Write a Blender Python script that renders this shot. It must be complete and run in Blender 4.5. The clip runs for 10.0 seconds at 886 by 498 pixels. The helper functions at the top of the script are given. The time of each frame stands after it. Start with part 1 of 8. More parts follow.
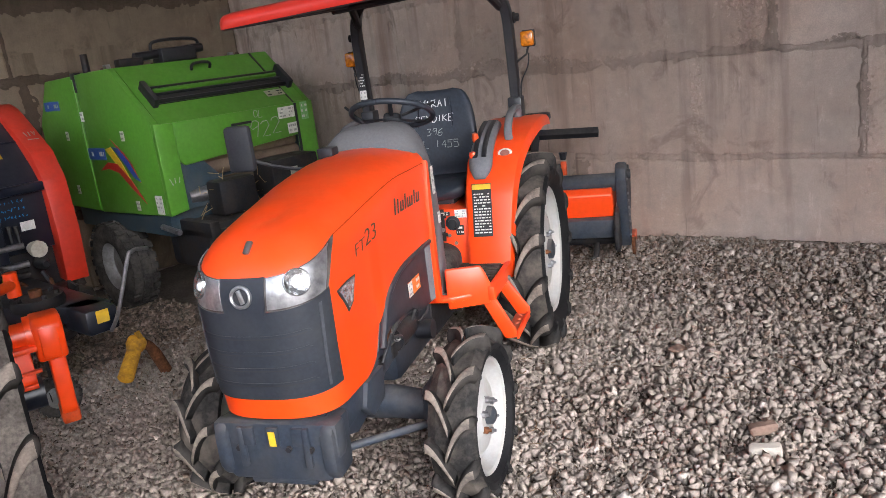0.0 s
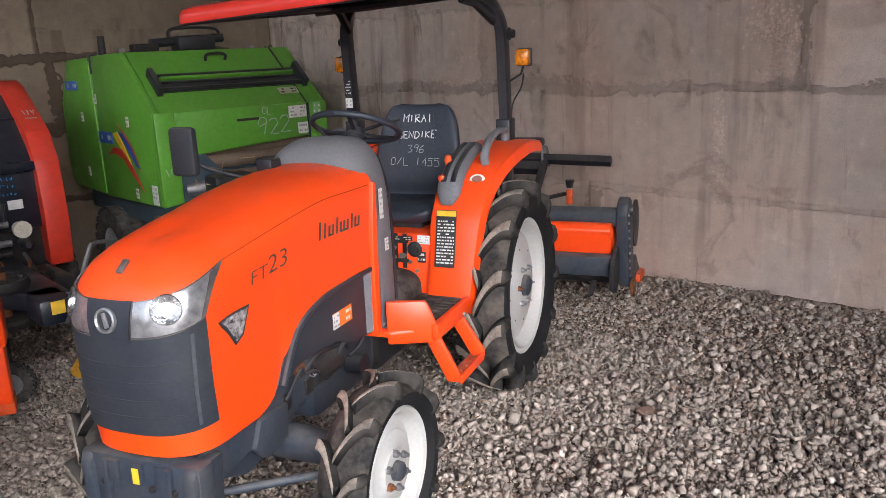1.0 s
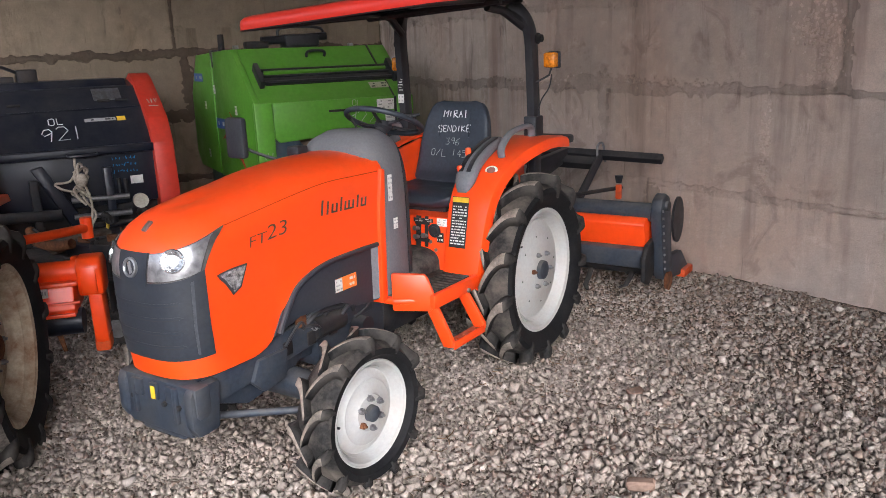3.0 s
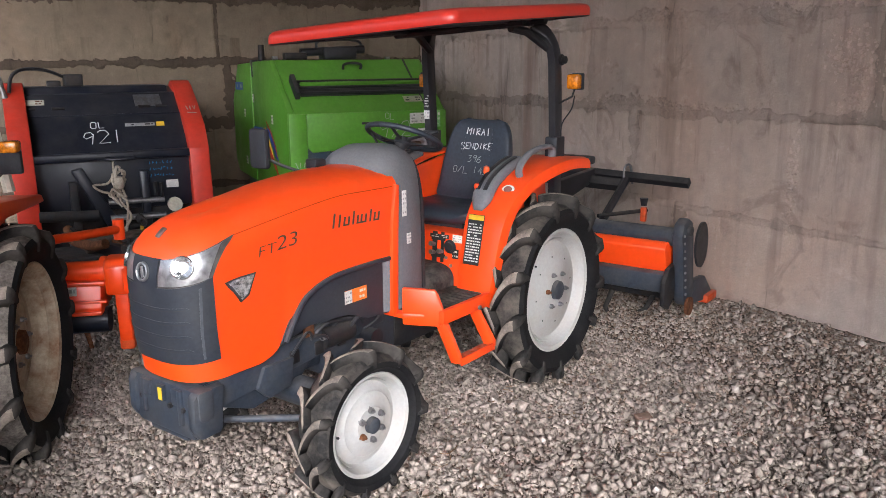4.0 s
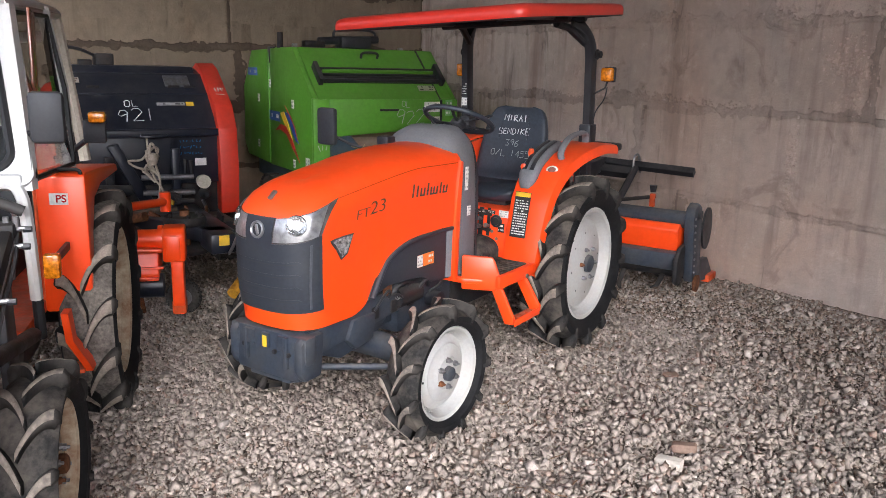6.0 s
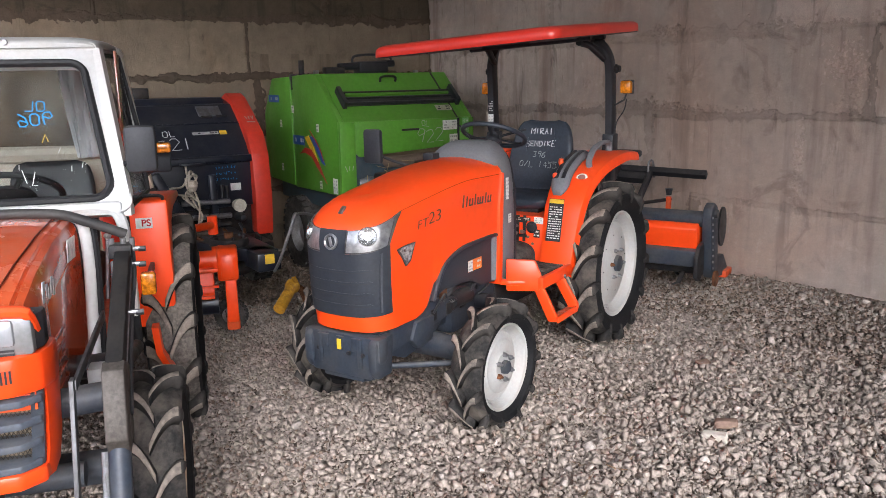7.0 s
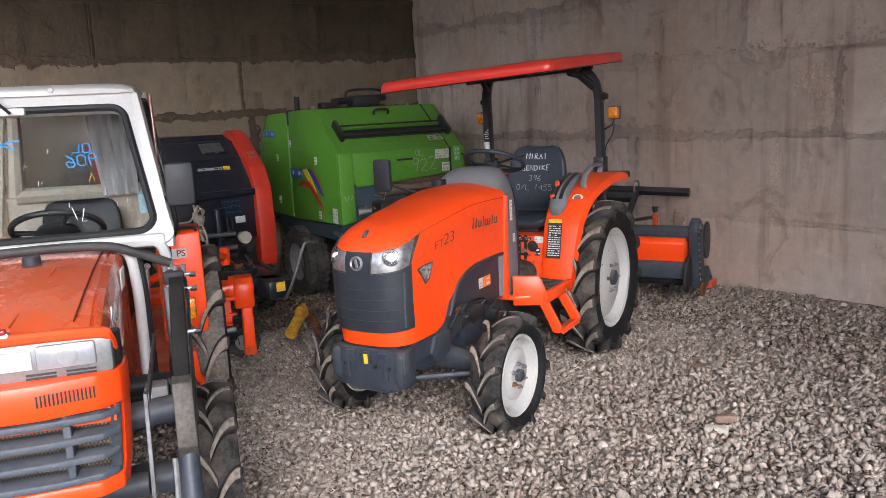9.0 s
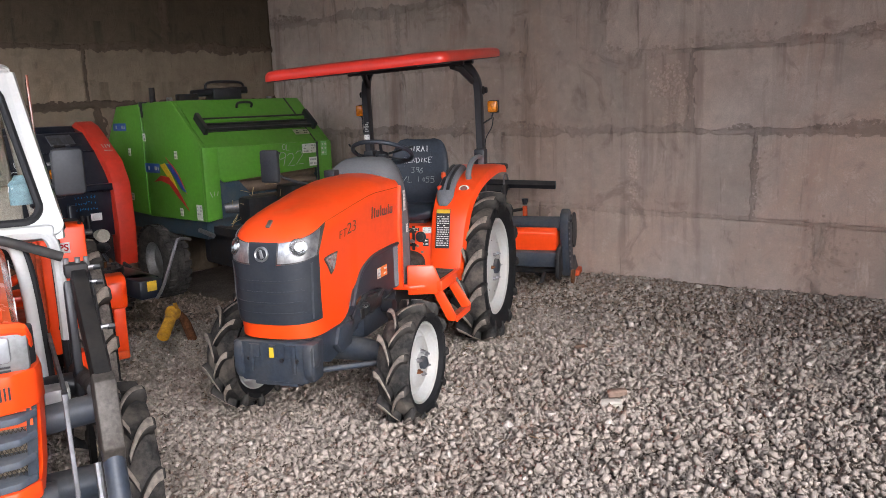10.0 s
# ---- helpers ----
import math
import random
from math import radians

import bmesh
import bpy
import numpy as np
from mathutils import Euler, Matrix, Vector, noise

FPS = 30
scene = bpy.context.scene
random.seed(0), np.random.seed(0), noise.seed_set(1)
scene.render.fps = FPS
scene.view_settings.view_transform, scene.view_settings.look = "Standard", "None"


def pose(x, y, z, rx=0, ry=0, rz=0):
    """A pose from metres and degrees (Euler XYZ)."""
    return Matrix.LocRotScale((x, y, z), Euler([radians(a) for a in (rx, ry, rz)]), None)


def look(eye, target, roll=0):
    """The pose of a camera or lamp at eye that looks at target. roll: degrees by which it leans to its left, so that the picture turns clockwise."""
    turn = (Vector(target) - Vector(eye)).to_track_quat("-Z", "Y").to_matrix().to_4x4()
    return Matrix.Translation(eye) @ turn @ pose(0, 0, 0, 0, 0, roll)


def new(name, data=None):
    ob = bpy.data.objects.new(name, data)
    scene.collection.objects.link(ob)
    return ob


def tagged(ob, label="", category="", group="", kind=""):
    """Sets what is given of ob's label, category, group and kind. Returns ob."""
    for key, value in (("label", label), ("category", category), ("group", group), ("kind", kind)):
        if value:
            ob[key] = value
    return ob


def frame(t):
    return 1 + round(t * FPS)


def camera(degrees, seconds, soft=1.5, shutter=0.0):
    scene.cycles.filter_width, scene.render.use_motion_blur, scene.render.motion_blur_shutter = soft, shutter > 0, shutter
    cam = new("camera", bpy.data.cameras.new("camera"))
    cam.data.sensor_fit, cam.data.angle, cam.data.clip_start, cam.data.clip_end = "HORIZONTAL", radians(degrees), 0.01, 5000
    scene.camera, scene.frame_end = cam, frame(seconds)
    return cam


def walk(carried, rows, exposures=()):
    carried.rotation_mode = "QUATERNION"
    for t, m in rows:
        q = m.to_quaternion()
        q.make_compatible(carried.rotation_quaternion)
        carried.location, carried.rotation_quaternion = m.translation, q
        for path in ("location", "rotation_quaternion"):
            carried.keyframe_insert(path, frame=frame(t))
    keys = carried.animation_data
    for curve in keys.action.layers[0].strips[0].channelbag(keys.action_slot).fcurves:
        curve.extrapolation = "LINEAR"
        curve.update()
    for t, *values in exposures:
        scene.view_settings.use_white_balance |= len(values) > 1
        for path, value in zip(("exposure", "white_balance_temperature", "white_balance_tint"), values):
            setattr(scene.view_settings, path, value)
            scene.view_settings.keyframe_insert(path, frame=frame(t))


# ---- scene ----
cam = camera(57.9, 10.0, soft=0.65, shutter=0.0)
PATH = [
    (0, (6.116, -5.168, 1.663), (4.821, -3.728, 1.165), -7.1),
    (0.5, (6.156, -4.877, 1.651), (4.852, -3.44, 1.169), -2.5),
    (1, (6.266, -4.62, 1.669), (4.855, -3.285, 1.191), -2.6),
    (1.5, (6.562, -4.434, 1.663), (4.987, -3.299, 1.182), -3.0),
    (2, (6.77, -4.434, 1.652), (5.172, -3.337, 1.158), -3.5),
    (2.5, (6.906, -4.431, 1.684), (5.295, -3.358, 1.181), -3.2),
    (3.8, (7.11, -4.284, 1.716), (5.417, -3.315, 1.272), -0.5),
    (4, (7.119, -4.276, 1.728), (5.417, -3.328, 1.276), -0.5),
    (4.5, (7.141, -4.299, 1.722), (5.433, -3.366, 1.263), -0.5),
    (5, (7.147, -4.496, 1.718), (5.437, -3.568, 1.256), 0.7),
    (5.5, (7.161, -4.72, 1.705), (5.51, -3.698, 1.229), 2.4),
    (5.7, (7.157, -4.827, 1.677), (5.515, -3.784, 1.21), 2.3),
    (6.8, (7.346, -5.259, 1.702), (5.714, -4.186, 1.273), -1.0),
    (7, (7.316, -5.375, 1.697), (5.683, -4.299, 1.282), -1.1),
    (7.5, (7.29, -5.558, 1.712), (5.657, -4.471, 1.326), -1.2),
    (8, (7.353, -5.619, 1.726), (5.726, -4.511, 1.374), -0.9),
    (8.5, (7.442, -5.644, 1.71), (5.817, -4.534, 1.358), -2.0),
    (9, (7.461, -5.708, 1.714), (5.851, -4.574, 1.368), -2.9),
    (9.5, (7.327, -5.836, 1.693), (5.838, -4.547, 1.344), -2.4),
    (10, (7.239, -5.992, 1.666), (5.902, -4.549, 1.306), -2.0),
]
walk(cam, [(t, look(eye, target, roll)) for t, eye, target, roll in PATH], [(0.0, 1.78, 5820, 13), (2.5, 1.70, 5820, 13), (4.2, 1.78, 5820, 13), (5.5, 1.76, 5820, 13), (7.0, 1.62, 5820, 13), (8.5, 1.58, 5820, 13), (9.1, 1.50, 5820, 13), (10.0, 1.57, 5820, 13)])

# ---- world and light ----
world = bpy.data.worlds.new("sky")
scene.world = world
world.use_nodes = True
_nt = world.node_tree
_sky = _nt.nodes.new("ShaderNodeTexSky")
_sky.sky_type, _sky.sun_disc = "NISHITA", False
_sky.sun_elevation, _sky.sun_rotation = radians(28), radians(117)
_sky.air_density, _sky.dust_density, _sky.ozone_density = 1.0, 4.0, 1.0
_bg = _nt.nodes["Background"]
_bg.inputs[1].default_value = 0.12
_hs = _nt.nodes.new("ShaderNodeHueSaturation")
_hs.inputs["Saturation"].default_value = 0.4
_nt.links.new(_sky.outputs[0], _hs.inputs["Color"])
_nt.links.new(_hs.outputs[0], _bg.inputs[0])
_sd = bpy.data.lights.new("sun", "SUN")
_sd.energy, _sd.angle, _sd.color = 0.52, radians(38), (1.0, 0.975, 0.965)
sun = new("sun", _sd)
sun.matrix_world = look((15.8, -8.05, 9.4), (0, 0, 0))

# ---- materials ----
MATS = {}


def mat(name, base, rough=0.5, metal=0.0, dirt=None, dirt_amt=0.4, dirt_scale=6.0, grain=0.08, grain_scale=60.0, bump=0.0,
        bump_scale=80.0, coat=0.0, streak=1.0, rand=0.0, island=0.0, up_dust=0.0, dust=(0.36, 0.32, 0.27)):
    """Painted, moulded or mineral surface: base colour with fine grain, blotches of dirt, dust on faces that look up, and fine relief."""
    if name in MATS:
        return MATS[name]
    m = bpy.data.materials.new(name)
    m.use_nodes = True
    nt = m.node_tree
    b = nt.nodes["Principled BSDF"]
    b.inputs["Roughness"].default_value, b.inputs["Metallic"].default_value = rough, metal
    b.inputs["Coat Weight"].default_value, b.inputs["Coat Roughness"].default_value = coat, 0.15
    b.inputs["Specular IOR Level"].default_value = 0.2 if rough >= 0.6 else 0.35 if rough >= 0.45 else 0.5
    tc = nt.nodes.new("ShaderNodeTexCoord")
    mp = nt.nodes.new("ShaderNodeMapping")
    mp.inputs["Scale"].default_value = (1, 1, 1 / streak)
    nt.links.new(tc.outputs["Object"], mp.inputs[0])

    def tex(scale, detail=6, rough_=0.6, src=mp):
        n = nt.nodes.new("ShaderNodeTexNoise")
        n.inputs["Scale"].default_value, n.inputs["Detail"].default_value, n.inputs["Roughness"].default_value = scale, detail, rough_
        nt.links.new(src.outputs[0], n.inputs["Vector"])
        return n.outputs["Fac"]

    def ramp(src, a, c):
        r = nt.nodes.new("ShaderNodeMapRange")
        r.inputs["From Min"].default_value, r.inputs["From Max"].default_value = a, c
        nt.links.new(src, r.inputs["Value"])
        return r.outputs[0]

    def mix(kind, fac, a, c):
        n = nt.nodes.new("ShaderNodeMix")
        n.data_type, n.blend_type = "RGBA", kind
        for sock, v in ((n.inputs[0], fac), (n.inputs[6], a), (n.inputs[7], c)):
            if isinstance(v, bpy.types.NodeSocket):
                nt.links.new(v, sock)
            elif isinstance(v, tuple):
                sock.default_value = (*v, 1.0)
            else:
                sock.default_value = v
        return n.outputs[2]

    col = base
    g = tex(grain_scale, 4)
    if grain:
        dark = tuple(c * (1 - 2.2 * grain) for c in base)
        lite = tuple(min(1, c * (1 + 2.2 * grain)) for c in base)
        col = mix("MIX", ramp(g, 0.3, 0.7), dark, lite)
    if rand or island:
        src = nt.nodes.new("ShaderNodeNewGeometry").outputs["Random Per Island"] if island else nt.nodes.new("ShaderNodeObjectInfo").outputs["Random"]
        h = nt.nodes.new("ShaderNodeHueSaturation")
        k = island or rand
        r = nt.nodes.new("ShaderNodeMapRange")
        r.inputs["To Min"].default_value, r.inputs["To Max"].default_value = 1 - k, 1 + k
        nt.links.new(src, r.inputs["Value"])
        nt.links.new(r.outputs[0], h.inputs["Value"])
        if isinstance(col, tuple):
            h.inputs["Color"].default_value = (*col, 1)
        else:
            nt.links.new(col, h.inputs["Color"])
        col = h.outputs[0]
    rsock = None
    if dirt:
        d = tex(dirt_scale, 8, 0.65)
        dm = nt.nodes.new("ShaderNodeMath")
        dm.operation = "MULTIPLY"
        nt.links.new(ramp(d, 0.42, 0.68), dm.inputs[0])
        dm.inputs[1].default_value = dirt_amt
        col = mix("MIX", dm.outputs[0], col, dirt)
        rsock = dm.outputs[0]
    if up_dust:
        geo = nt.nodes.new("ShaderNodeNewGeometry")
        sx = nt.nodes.new("ShaderNodeSeparateXYZ")
        nt.links.new(geo.outputs["Normal"], sx.inputs[0])
        um = nt.nodes.new("ShaderNodeMath")
        um.operation = "MULTIPLY"
        nt.links.new(ramp(sx.outputs[2], 0.25, 1.0), um.inputs[0])
        nt.links.new(ramp(tex(9.0, 8, 0.7), 0.3, 0.75), um.inputs[1])
        u2 = nt.nodes.new("ShaderNodeMath")
        u2.operation = "MULTIPLY"
        nt.links.new(um.outputs[0], u2.inputs[0])
        u2.inputs[1].default_value = up_dust
        col = mix("MIX", u2.outputs[0], col, dust)
        rsock = u2.outputs[0] if rsock is None else rsock
    if isinstance(col, tuple):
        b.inputs["Base Color"].default_value = (*col, 1)
    else:
        nt.links.new(col, b.inputs["Base Color"])
    if rsock is not None:
        r = nt.nodes.new("ShaderNodeMapRange")
        r.inputs["To Min"].default_value, r.inputs["To Max"].default_value = rough, min(1, rough + 0.35)
        nt.links.new(rsock, r.inputs["Value"])
        nt.links.new(r.outputs[0], b.inputs["Roughness"])
    if bump:
        bp = nt.nodes.new("ShaderNodeBump")
        bp.inputs["Strength"].default_value, bp.inputs["Distance"].default_value = 0.6, bump
        nt.links.new(tex(bump_scale, 6), bp.inputs["Height"])
        nt.links.new(bp.outputs[0], b.inputs["Normal"])
    MATS[name] = m
    return m


def glassy(name, color, rough=0.03, trans=1.0):
    m = bpy.data.materials.new(name)
    m.use_nodes = True
    b = m.node_tree.nodes["Principled BSDF"]
    b.inputs["Base Color"].default_value = (*color, 1)
    b.inputs["Roughness"].default_value, b.inputs["Transmission Weight"].default_value, b.inputs["IOR"].default_value = rough, trans, 1.45
    MATS[name] = m
    return m


ORANGE = mat("orange_paint", (0.90, 0.064, 0.002), 0.38, dirt=(0.62, 0.11, 0.025), dirt_amt=0.12, dirt_scale=4, grain=0.02, grain_scale=25, coat=0.2, up_dust=0.20, dust=(0.62, 0.22, 0.11))
ORANGE_WORN = mat("worn_orange_paint", (0.66, 0.075, 0.008), 0.5, dirt=(0.22, 0.08, 0.035), dirt_amt=0.6, dirt_scale=12, grain=0.06, grain_scale=40, up_dust=0.5)
RED = mat("red_canopy", (0.60, 0.03, 0.016), 0.32, dirt=(0.4, 0.05, 0.03), dirt_amt=0.3, dirt_scale=3, grain=0.02, coat=0.3, up_dust=0.25, dust=(0.5, 0.2, 0.16))
RED_BALER = mat("red_baler_paint", (0.52, 0.028, 0.010), 0.42, dirt=(0.28, 0.035, 0.02), dirt_amt=0.4, dirt_scale=5, grain=0.04, grain_scale=30, up_dust=0.12)
GREEN = mat("green_baler_paint", (0.098, 0.29, 0.024), 0.38, dirt=(0.12, 0.26, 0.04), dirt_amt=0.4, dirt_scale=4, grain=0.05, grain_scale=30, coat=0.1, up_dust=0.3, dust=(0.25, 0.33, 0.14))
GREY_PLASTIC = mat("grey_plastic", (0.145, 0.148, 0.16), 0.55, dirt=(0.14, 0.13, 0.12), dirt_amt=0.3, dirt_scale=7, grain=0.06, grain_scale=90, up_dust=0.2)
GRILLE = mat("slate_grey_plastic", (0.022, 0.026, 0.034), 0.48, dirt=(0.055, 0.055, 0.056), dirt_amt=0.4, dirt_scale=7, grain=0.08, grain_scale=70, up_dust=0.25)
DARK_PLASTIC = mat("dark_grey_plastic", (0.020, 0.022, 0.027), 0.5, dirt=(0.055, 0.053, 0.052), dirt_amt=0.4, dirt_scale=8, grain=0.1, grain_scale=90, up_dust=0.15, bump=0.0006, bump_scale=300)
BLACK_PAINT = mat("black_paint", (0.012, 0.013, 0.017), 0.42, dirt=(0.045, 0.042, 0.04), dirt_amt=0.45, dirt_scale=9, grain=0.1, up_dust=0.2)
NAVY = mat("dark_navy_paint", (0.005, 0.008, 0.017), 0.32, dirt=(0.028, 0.028, 0.03), dirt_amt=0.5, dirt_scale=6, grain=0.1, up_dust=0.12)
SLATE = mat("slate_blue_grey_paint", (0.027, 0.035, 0.049), 0.45, dirt=(0.085, 0.08, 0.072), dirt_amt=0.45, dirt_scale=10, grain=0.1, up_dust=0.3)
IRON = mat("dirty_cast_iron", (0.013, 0.014, 0.017), 0.55, metal=0.2, dirt=(0.06, 0.045, 0.033), dirt_amt=0.55, dirt_scale=12, grain=0.15, up_dust=0.25, bump=0.002, bump_scale=60)
RUST = mat("rusty_steel", (0.16, 0.065, 0.028), 0.8, dirt=(0.06, 0.03, 0.02), dirt_amt=0.7, dirt_scale=20, grain=0.2, bump=0.001)
STEEL = mat("bare_steel", (0.26, 0.26, 0.27), 0.4, metal=0.8, dirt=(0.2, 0.17, 0.14), dirt_amt=0.5, dirt_scale=20, grain=0.1)
CHROME = mat("chrome", (0.36, 0.36, 0.36), 0.3, metal=0.7)
WHITE = mat("white_paint", (0.50, 0.505, 0.50), 0.35, dirt=(0.48, 0.43, 0.36), dirt_amt=0.45, dirt_scale=5, grain=0.03, coat=0.2, up_dust=0.15)
WHITE_RIM = mat("white_rim_paint", (0.42, 0.42, 0.405), 0.4, dirt=(0.45, 0.36, 0.27), dirt_amt=0.3, dirt_scale=9, grain=0.03)
CREAM_RIM = mat("rusty_cream_rim", (0.58, 0.50, 0.36), 0.5, dirt=(0.24, 0.11, 0.05), dirt_amt=0.85, dirt_scale=7, grain=0.06)
RUBBER = mat("dusty_tyre_rubber", (0.007, 0.007, 0.008), 0.7, dirt=(0.03, 0.028, 0.026), dirt_amt=0.4, dirt_scale=9, grain=0.15, bump=0.001, bump_scale=150)
LUG = mat("muddy_tyre_lugs", (0.010, 0.0099, 0.0106), 0.7, dirt=(0.085, 0.075, 0.065), dirt_amt=0.7, dirt_scale=7, grain=0.2, bump=0.0015, bump_scale=120)
LUG_TOP = mat("dried_mud_on_lugs", (0.25, 0.21, 0.172), 0.9, dirt=(0.05, 0.046, 0.044), dirt_amt=0.75, dirt_scale=11, grain=0.12, bump=0.002, bump_scale=90)
TREAD = mat("dusty_tyre_tread", (0.022, 0.0205, 0.0195), 0.8, dirt=(0.15, 0.128, 0.106), dirt_amt=0.8, dirt_scale=6, grain=0.2, bump=0.002, bump_scale=80)
VINYL = mat("black_vinyl", (0.026, 0.033, 0.045), 0.4, dirt=(0.04, 0.042, 0.046), dirt_amt=0.4, dirt_scale=8, grain=0.1, bump=0.0005, bump_scale=400)
MAT_RUBBER = mat("rubber_floor_mat", (0.022, 0.021, 0.02), 0.7, dirt=(0.17, 0.15, 0.13), dirt_amt=0.7, dirt_scale=9, grain=0.2, bump=0.003, bump_scale=30)
AMBER = mat("amber_lens", (0.80, 0.20, 0.005), 0.2, grain=0.3, grain_scale=50, coat=0.5)
RED_LENS = mat("red_lens", (0.4, 0.01, 0.01), 0.2, coat=0.5)
OLD_YELLOW = mat("dirty_yellow_plastic", (0.52, 0.27, 0.02), 0.6, dirt=(0.16, 0.09, 0.04), dirt_amt=0.7, dirt_scale=22)
YELLOW = mat("yellow_paint", (0.72, 0.46, 0.02), 0.5, dirt=(0.3, 0.19, 0.06), dirt_amt=0.6, dirt_scale=15)
LABEL = mat("white_label", (0.66, 0.65, 0.62), 0.45, dirt=(0.4, 0.37, 0.33), dirt_amt=0.5, dirt_scale=25)
LABEL_BLACK = mat("black_label", (0.02, 0.02, 0.02), 0.4)
LABEL_TEXT = mat("label_print", (0.30, 0.30, 0.29), 0.5)
LABEL_BLUE = mat("blue_label", (0.03, 0.09, 0.34), 0.4)
LABEL_ORANGE = mat("orange_label", (0.75, 0.18, 0.02), 0.4)
CHALK = mat("white_marker", (0.72, 0.72, 0.70), 0.8)
CHALK_THIN = mat("faint_marker", (0.36, 0.40, 0.36), 0.8)
CHALK_BLUE = mat("blue_marker", (0.03, 0.22, 0.48), 0.7)
ROPE = mat("old_rope", (0.42, 0.37, 0.30), 0.9, dirt=(0.2, 0.16, 0.12), dirt_amt=0.5, dirt_scale=30, grain=0.15, grain_scale=300)
REFLECTOR = mat("lamp_reflector", (0.40, 0.40, 0.405), 0.28, metal=0.75, grain=0.2, grain_scale=26, bump=0.004, bump_scale=22, coat=0.6)
CLEAR_LAMP = mat("bright_lamp_bowl_metal", (0.46, 0.47, 0.48), 0.18, metal=0.9, grain=0.3, grain_scale=45, bump=0.004, bump_scale=50)
RIBBED = mat("pale_ribbed_lamp_glass", (0.36, 0.37, 0.385), 0.22, metal=0.3, coat=0.5, grain=0.05, grain_scale=30, bump=0.001, bump_scale=50)
MARK_GREY = mat("dark_grey_lettering", (0.062, 0.05, 0.048), 0.5)
GUARD = mat("dark_grey_tube", (0.026, 0.025, 0.025), 0.5, dirt=(0.1, 0.09, 0.08), dirt_amt=0.4)
PANE_DUSTY = glassy("dusty_rear_glass", (0.50, 0.50, 0.47), 0.16)
PANE = glassy("cab_glass", (0.93, 0.96, 0.95), 0.02)
MUD_BLUE = mat("teal_grey_paint", (0.03, 0.055, 0.075), 0.5, dirt=(0.1, 0.1, 0.09), dirt_amt=0.5)
BEIGE = mat("beige_trim", (0.47, 0.435, 0.36), 0.6, dirt=(0.3, 0.27, 0.2), dirt_amt=0.5)
STRAW = mat("straw", (0.42, 0.31, 0.16), 0.9, grain=0.2)


# ---- mesh helpers ----
def part(name, bm, material, parent=None, label="", at=None, smooth=True, angle=38):
    """Links a bmesh as one mesh object, under a thing or a part."""
    me = bpy.data.meshes.new(name)
    bmesh.ops.recalc_face_normals(bm, faces=bm.faces)
    if smooth:
        for f in bm.faces:
            f.smooth = True
        lim = radians(angle)
        for e in bm.edges:
            e.smooth = len(e.link_faces) == 2 and e.calc_face_angle(0) < lim
    bm.to_mesh(me)
    bm.free()
    for m in material if isinstance(material, (list, tuple)) else (material,):
        me.materials.append(m)
    ob = new(name, me)
    if parent is not None:
        ob.parent = parent
    if at is not None:
        ob.matrix_basis = at
    if label:
        tagged(ob, label)
    return ob


def thing(name, m, label, category, group="", kind=""):
    ob = new(name)
    ob.empty_display_size = 0.1
    ob.matrix_basis = m
    return tagged(ob, label, category, group, kind)


def box(x0, x1, y0, y1, z0, z1, r=0.0, seg=2, bm=None, m=None):
    b = bmesh.new()
    bmesh.ops.create_cube(b, size=1)
    for v in b.verts:
        v.co = Vector((x0 + (v.co.x + 0.5) * (x1 - x0), y0 + (v.co.y + 0.5) * (y1 - y0), z0 + (v.co.z + 0.5) * (z1 - z0)))
    if r:
        bmesh.ops.bevel(b, geom=list(b.edges), offset=r, segments=seg, profile=0.5, affect="EDGES", clamp_overlap=True)
    if m is not None:
        b.transform(m)
    return join(bm, b)


def join(bm, b):
    if bm is None:
        return b
    vs = [bm.verts.new(v.co) for v in b.verts]
    b.verts.index_update()
    for f in b.faces:
        try:
            n = bm.faces.new([vs[v.index] for v in f.verts])
            n.material_index = f.material_index
        except ValueError:
            pass
    b.free()
    return bm


def rings(loops, closed=True, caps=True, bm=None):
    """A skin over loops of equally many points."""
    b = bm or bmesh.new()
    vs = [[b.verts.new(p) for p in lp] for lp in loops]
    n = len(vs[0])
    for a, c in zip(vs, vs[1:]):
        for i in range(n if closed else n - 1):
            j = (i + 1) % n
            b.faces.new((a[i], a[j], c[j], c[i]))
    if caps and closed:
        for lp in (vs[0], vs[-1]):
            try:
                b.faces.new(lp)
            except ValueError:
                pass
    return b


def tube(path, r, n=10, bm=None, caps=True, squash=1.0):
    """A round bar along a path; r is one radius or one for each point."""
    pts = [Vector(p) for p in path]
    rs = r if isinstance(r, (list, tuple)) else [r] * len(pts)
    loops, up = [], None
    for i, p in enumerate(pts):
        d = (pts[min(i + 1, len(pts) - 1)] - pts[max(i - 1, 0)]).normalized()
        if up is None:
            up = Vector((0, 0, 1)) if abs(d.z) < 0.9 else Vector((1, 0, 0))
        a = d.cross(up).normalized()
        up = a.cross(d).normalized()
        loops.append([p + rs[i] * (math.cos(t) * a + squash * math.sin(t) * up) for t in (2 * math.pi * k / n for k in range(n))])
    return rings(loops, True, caps, bm)


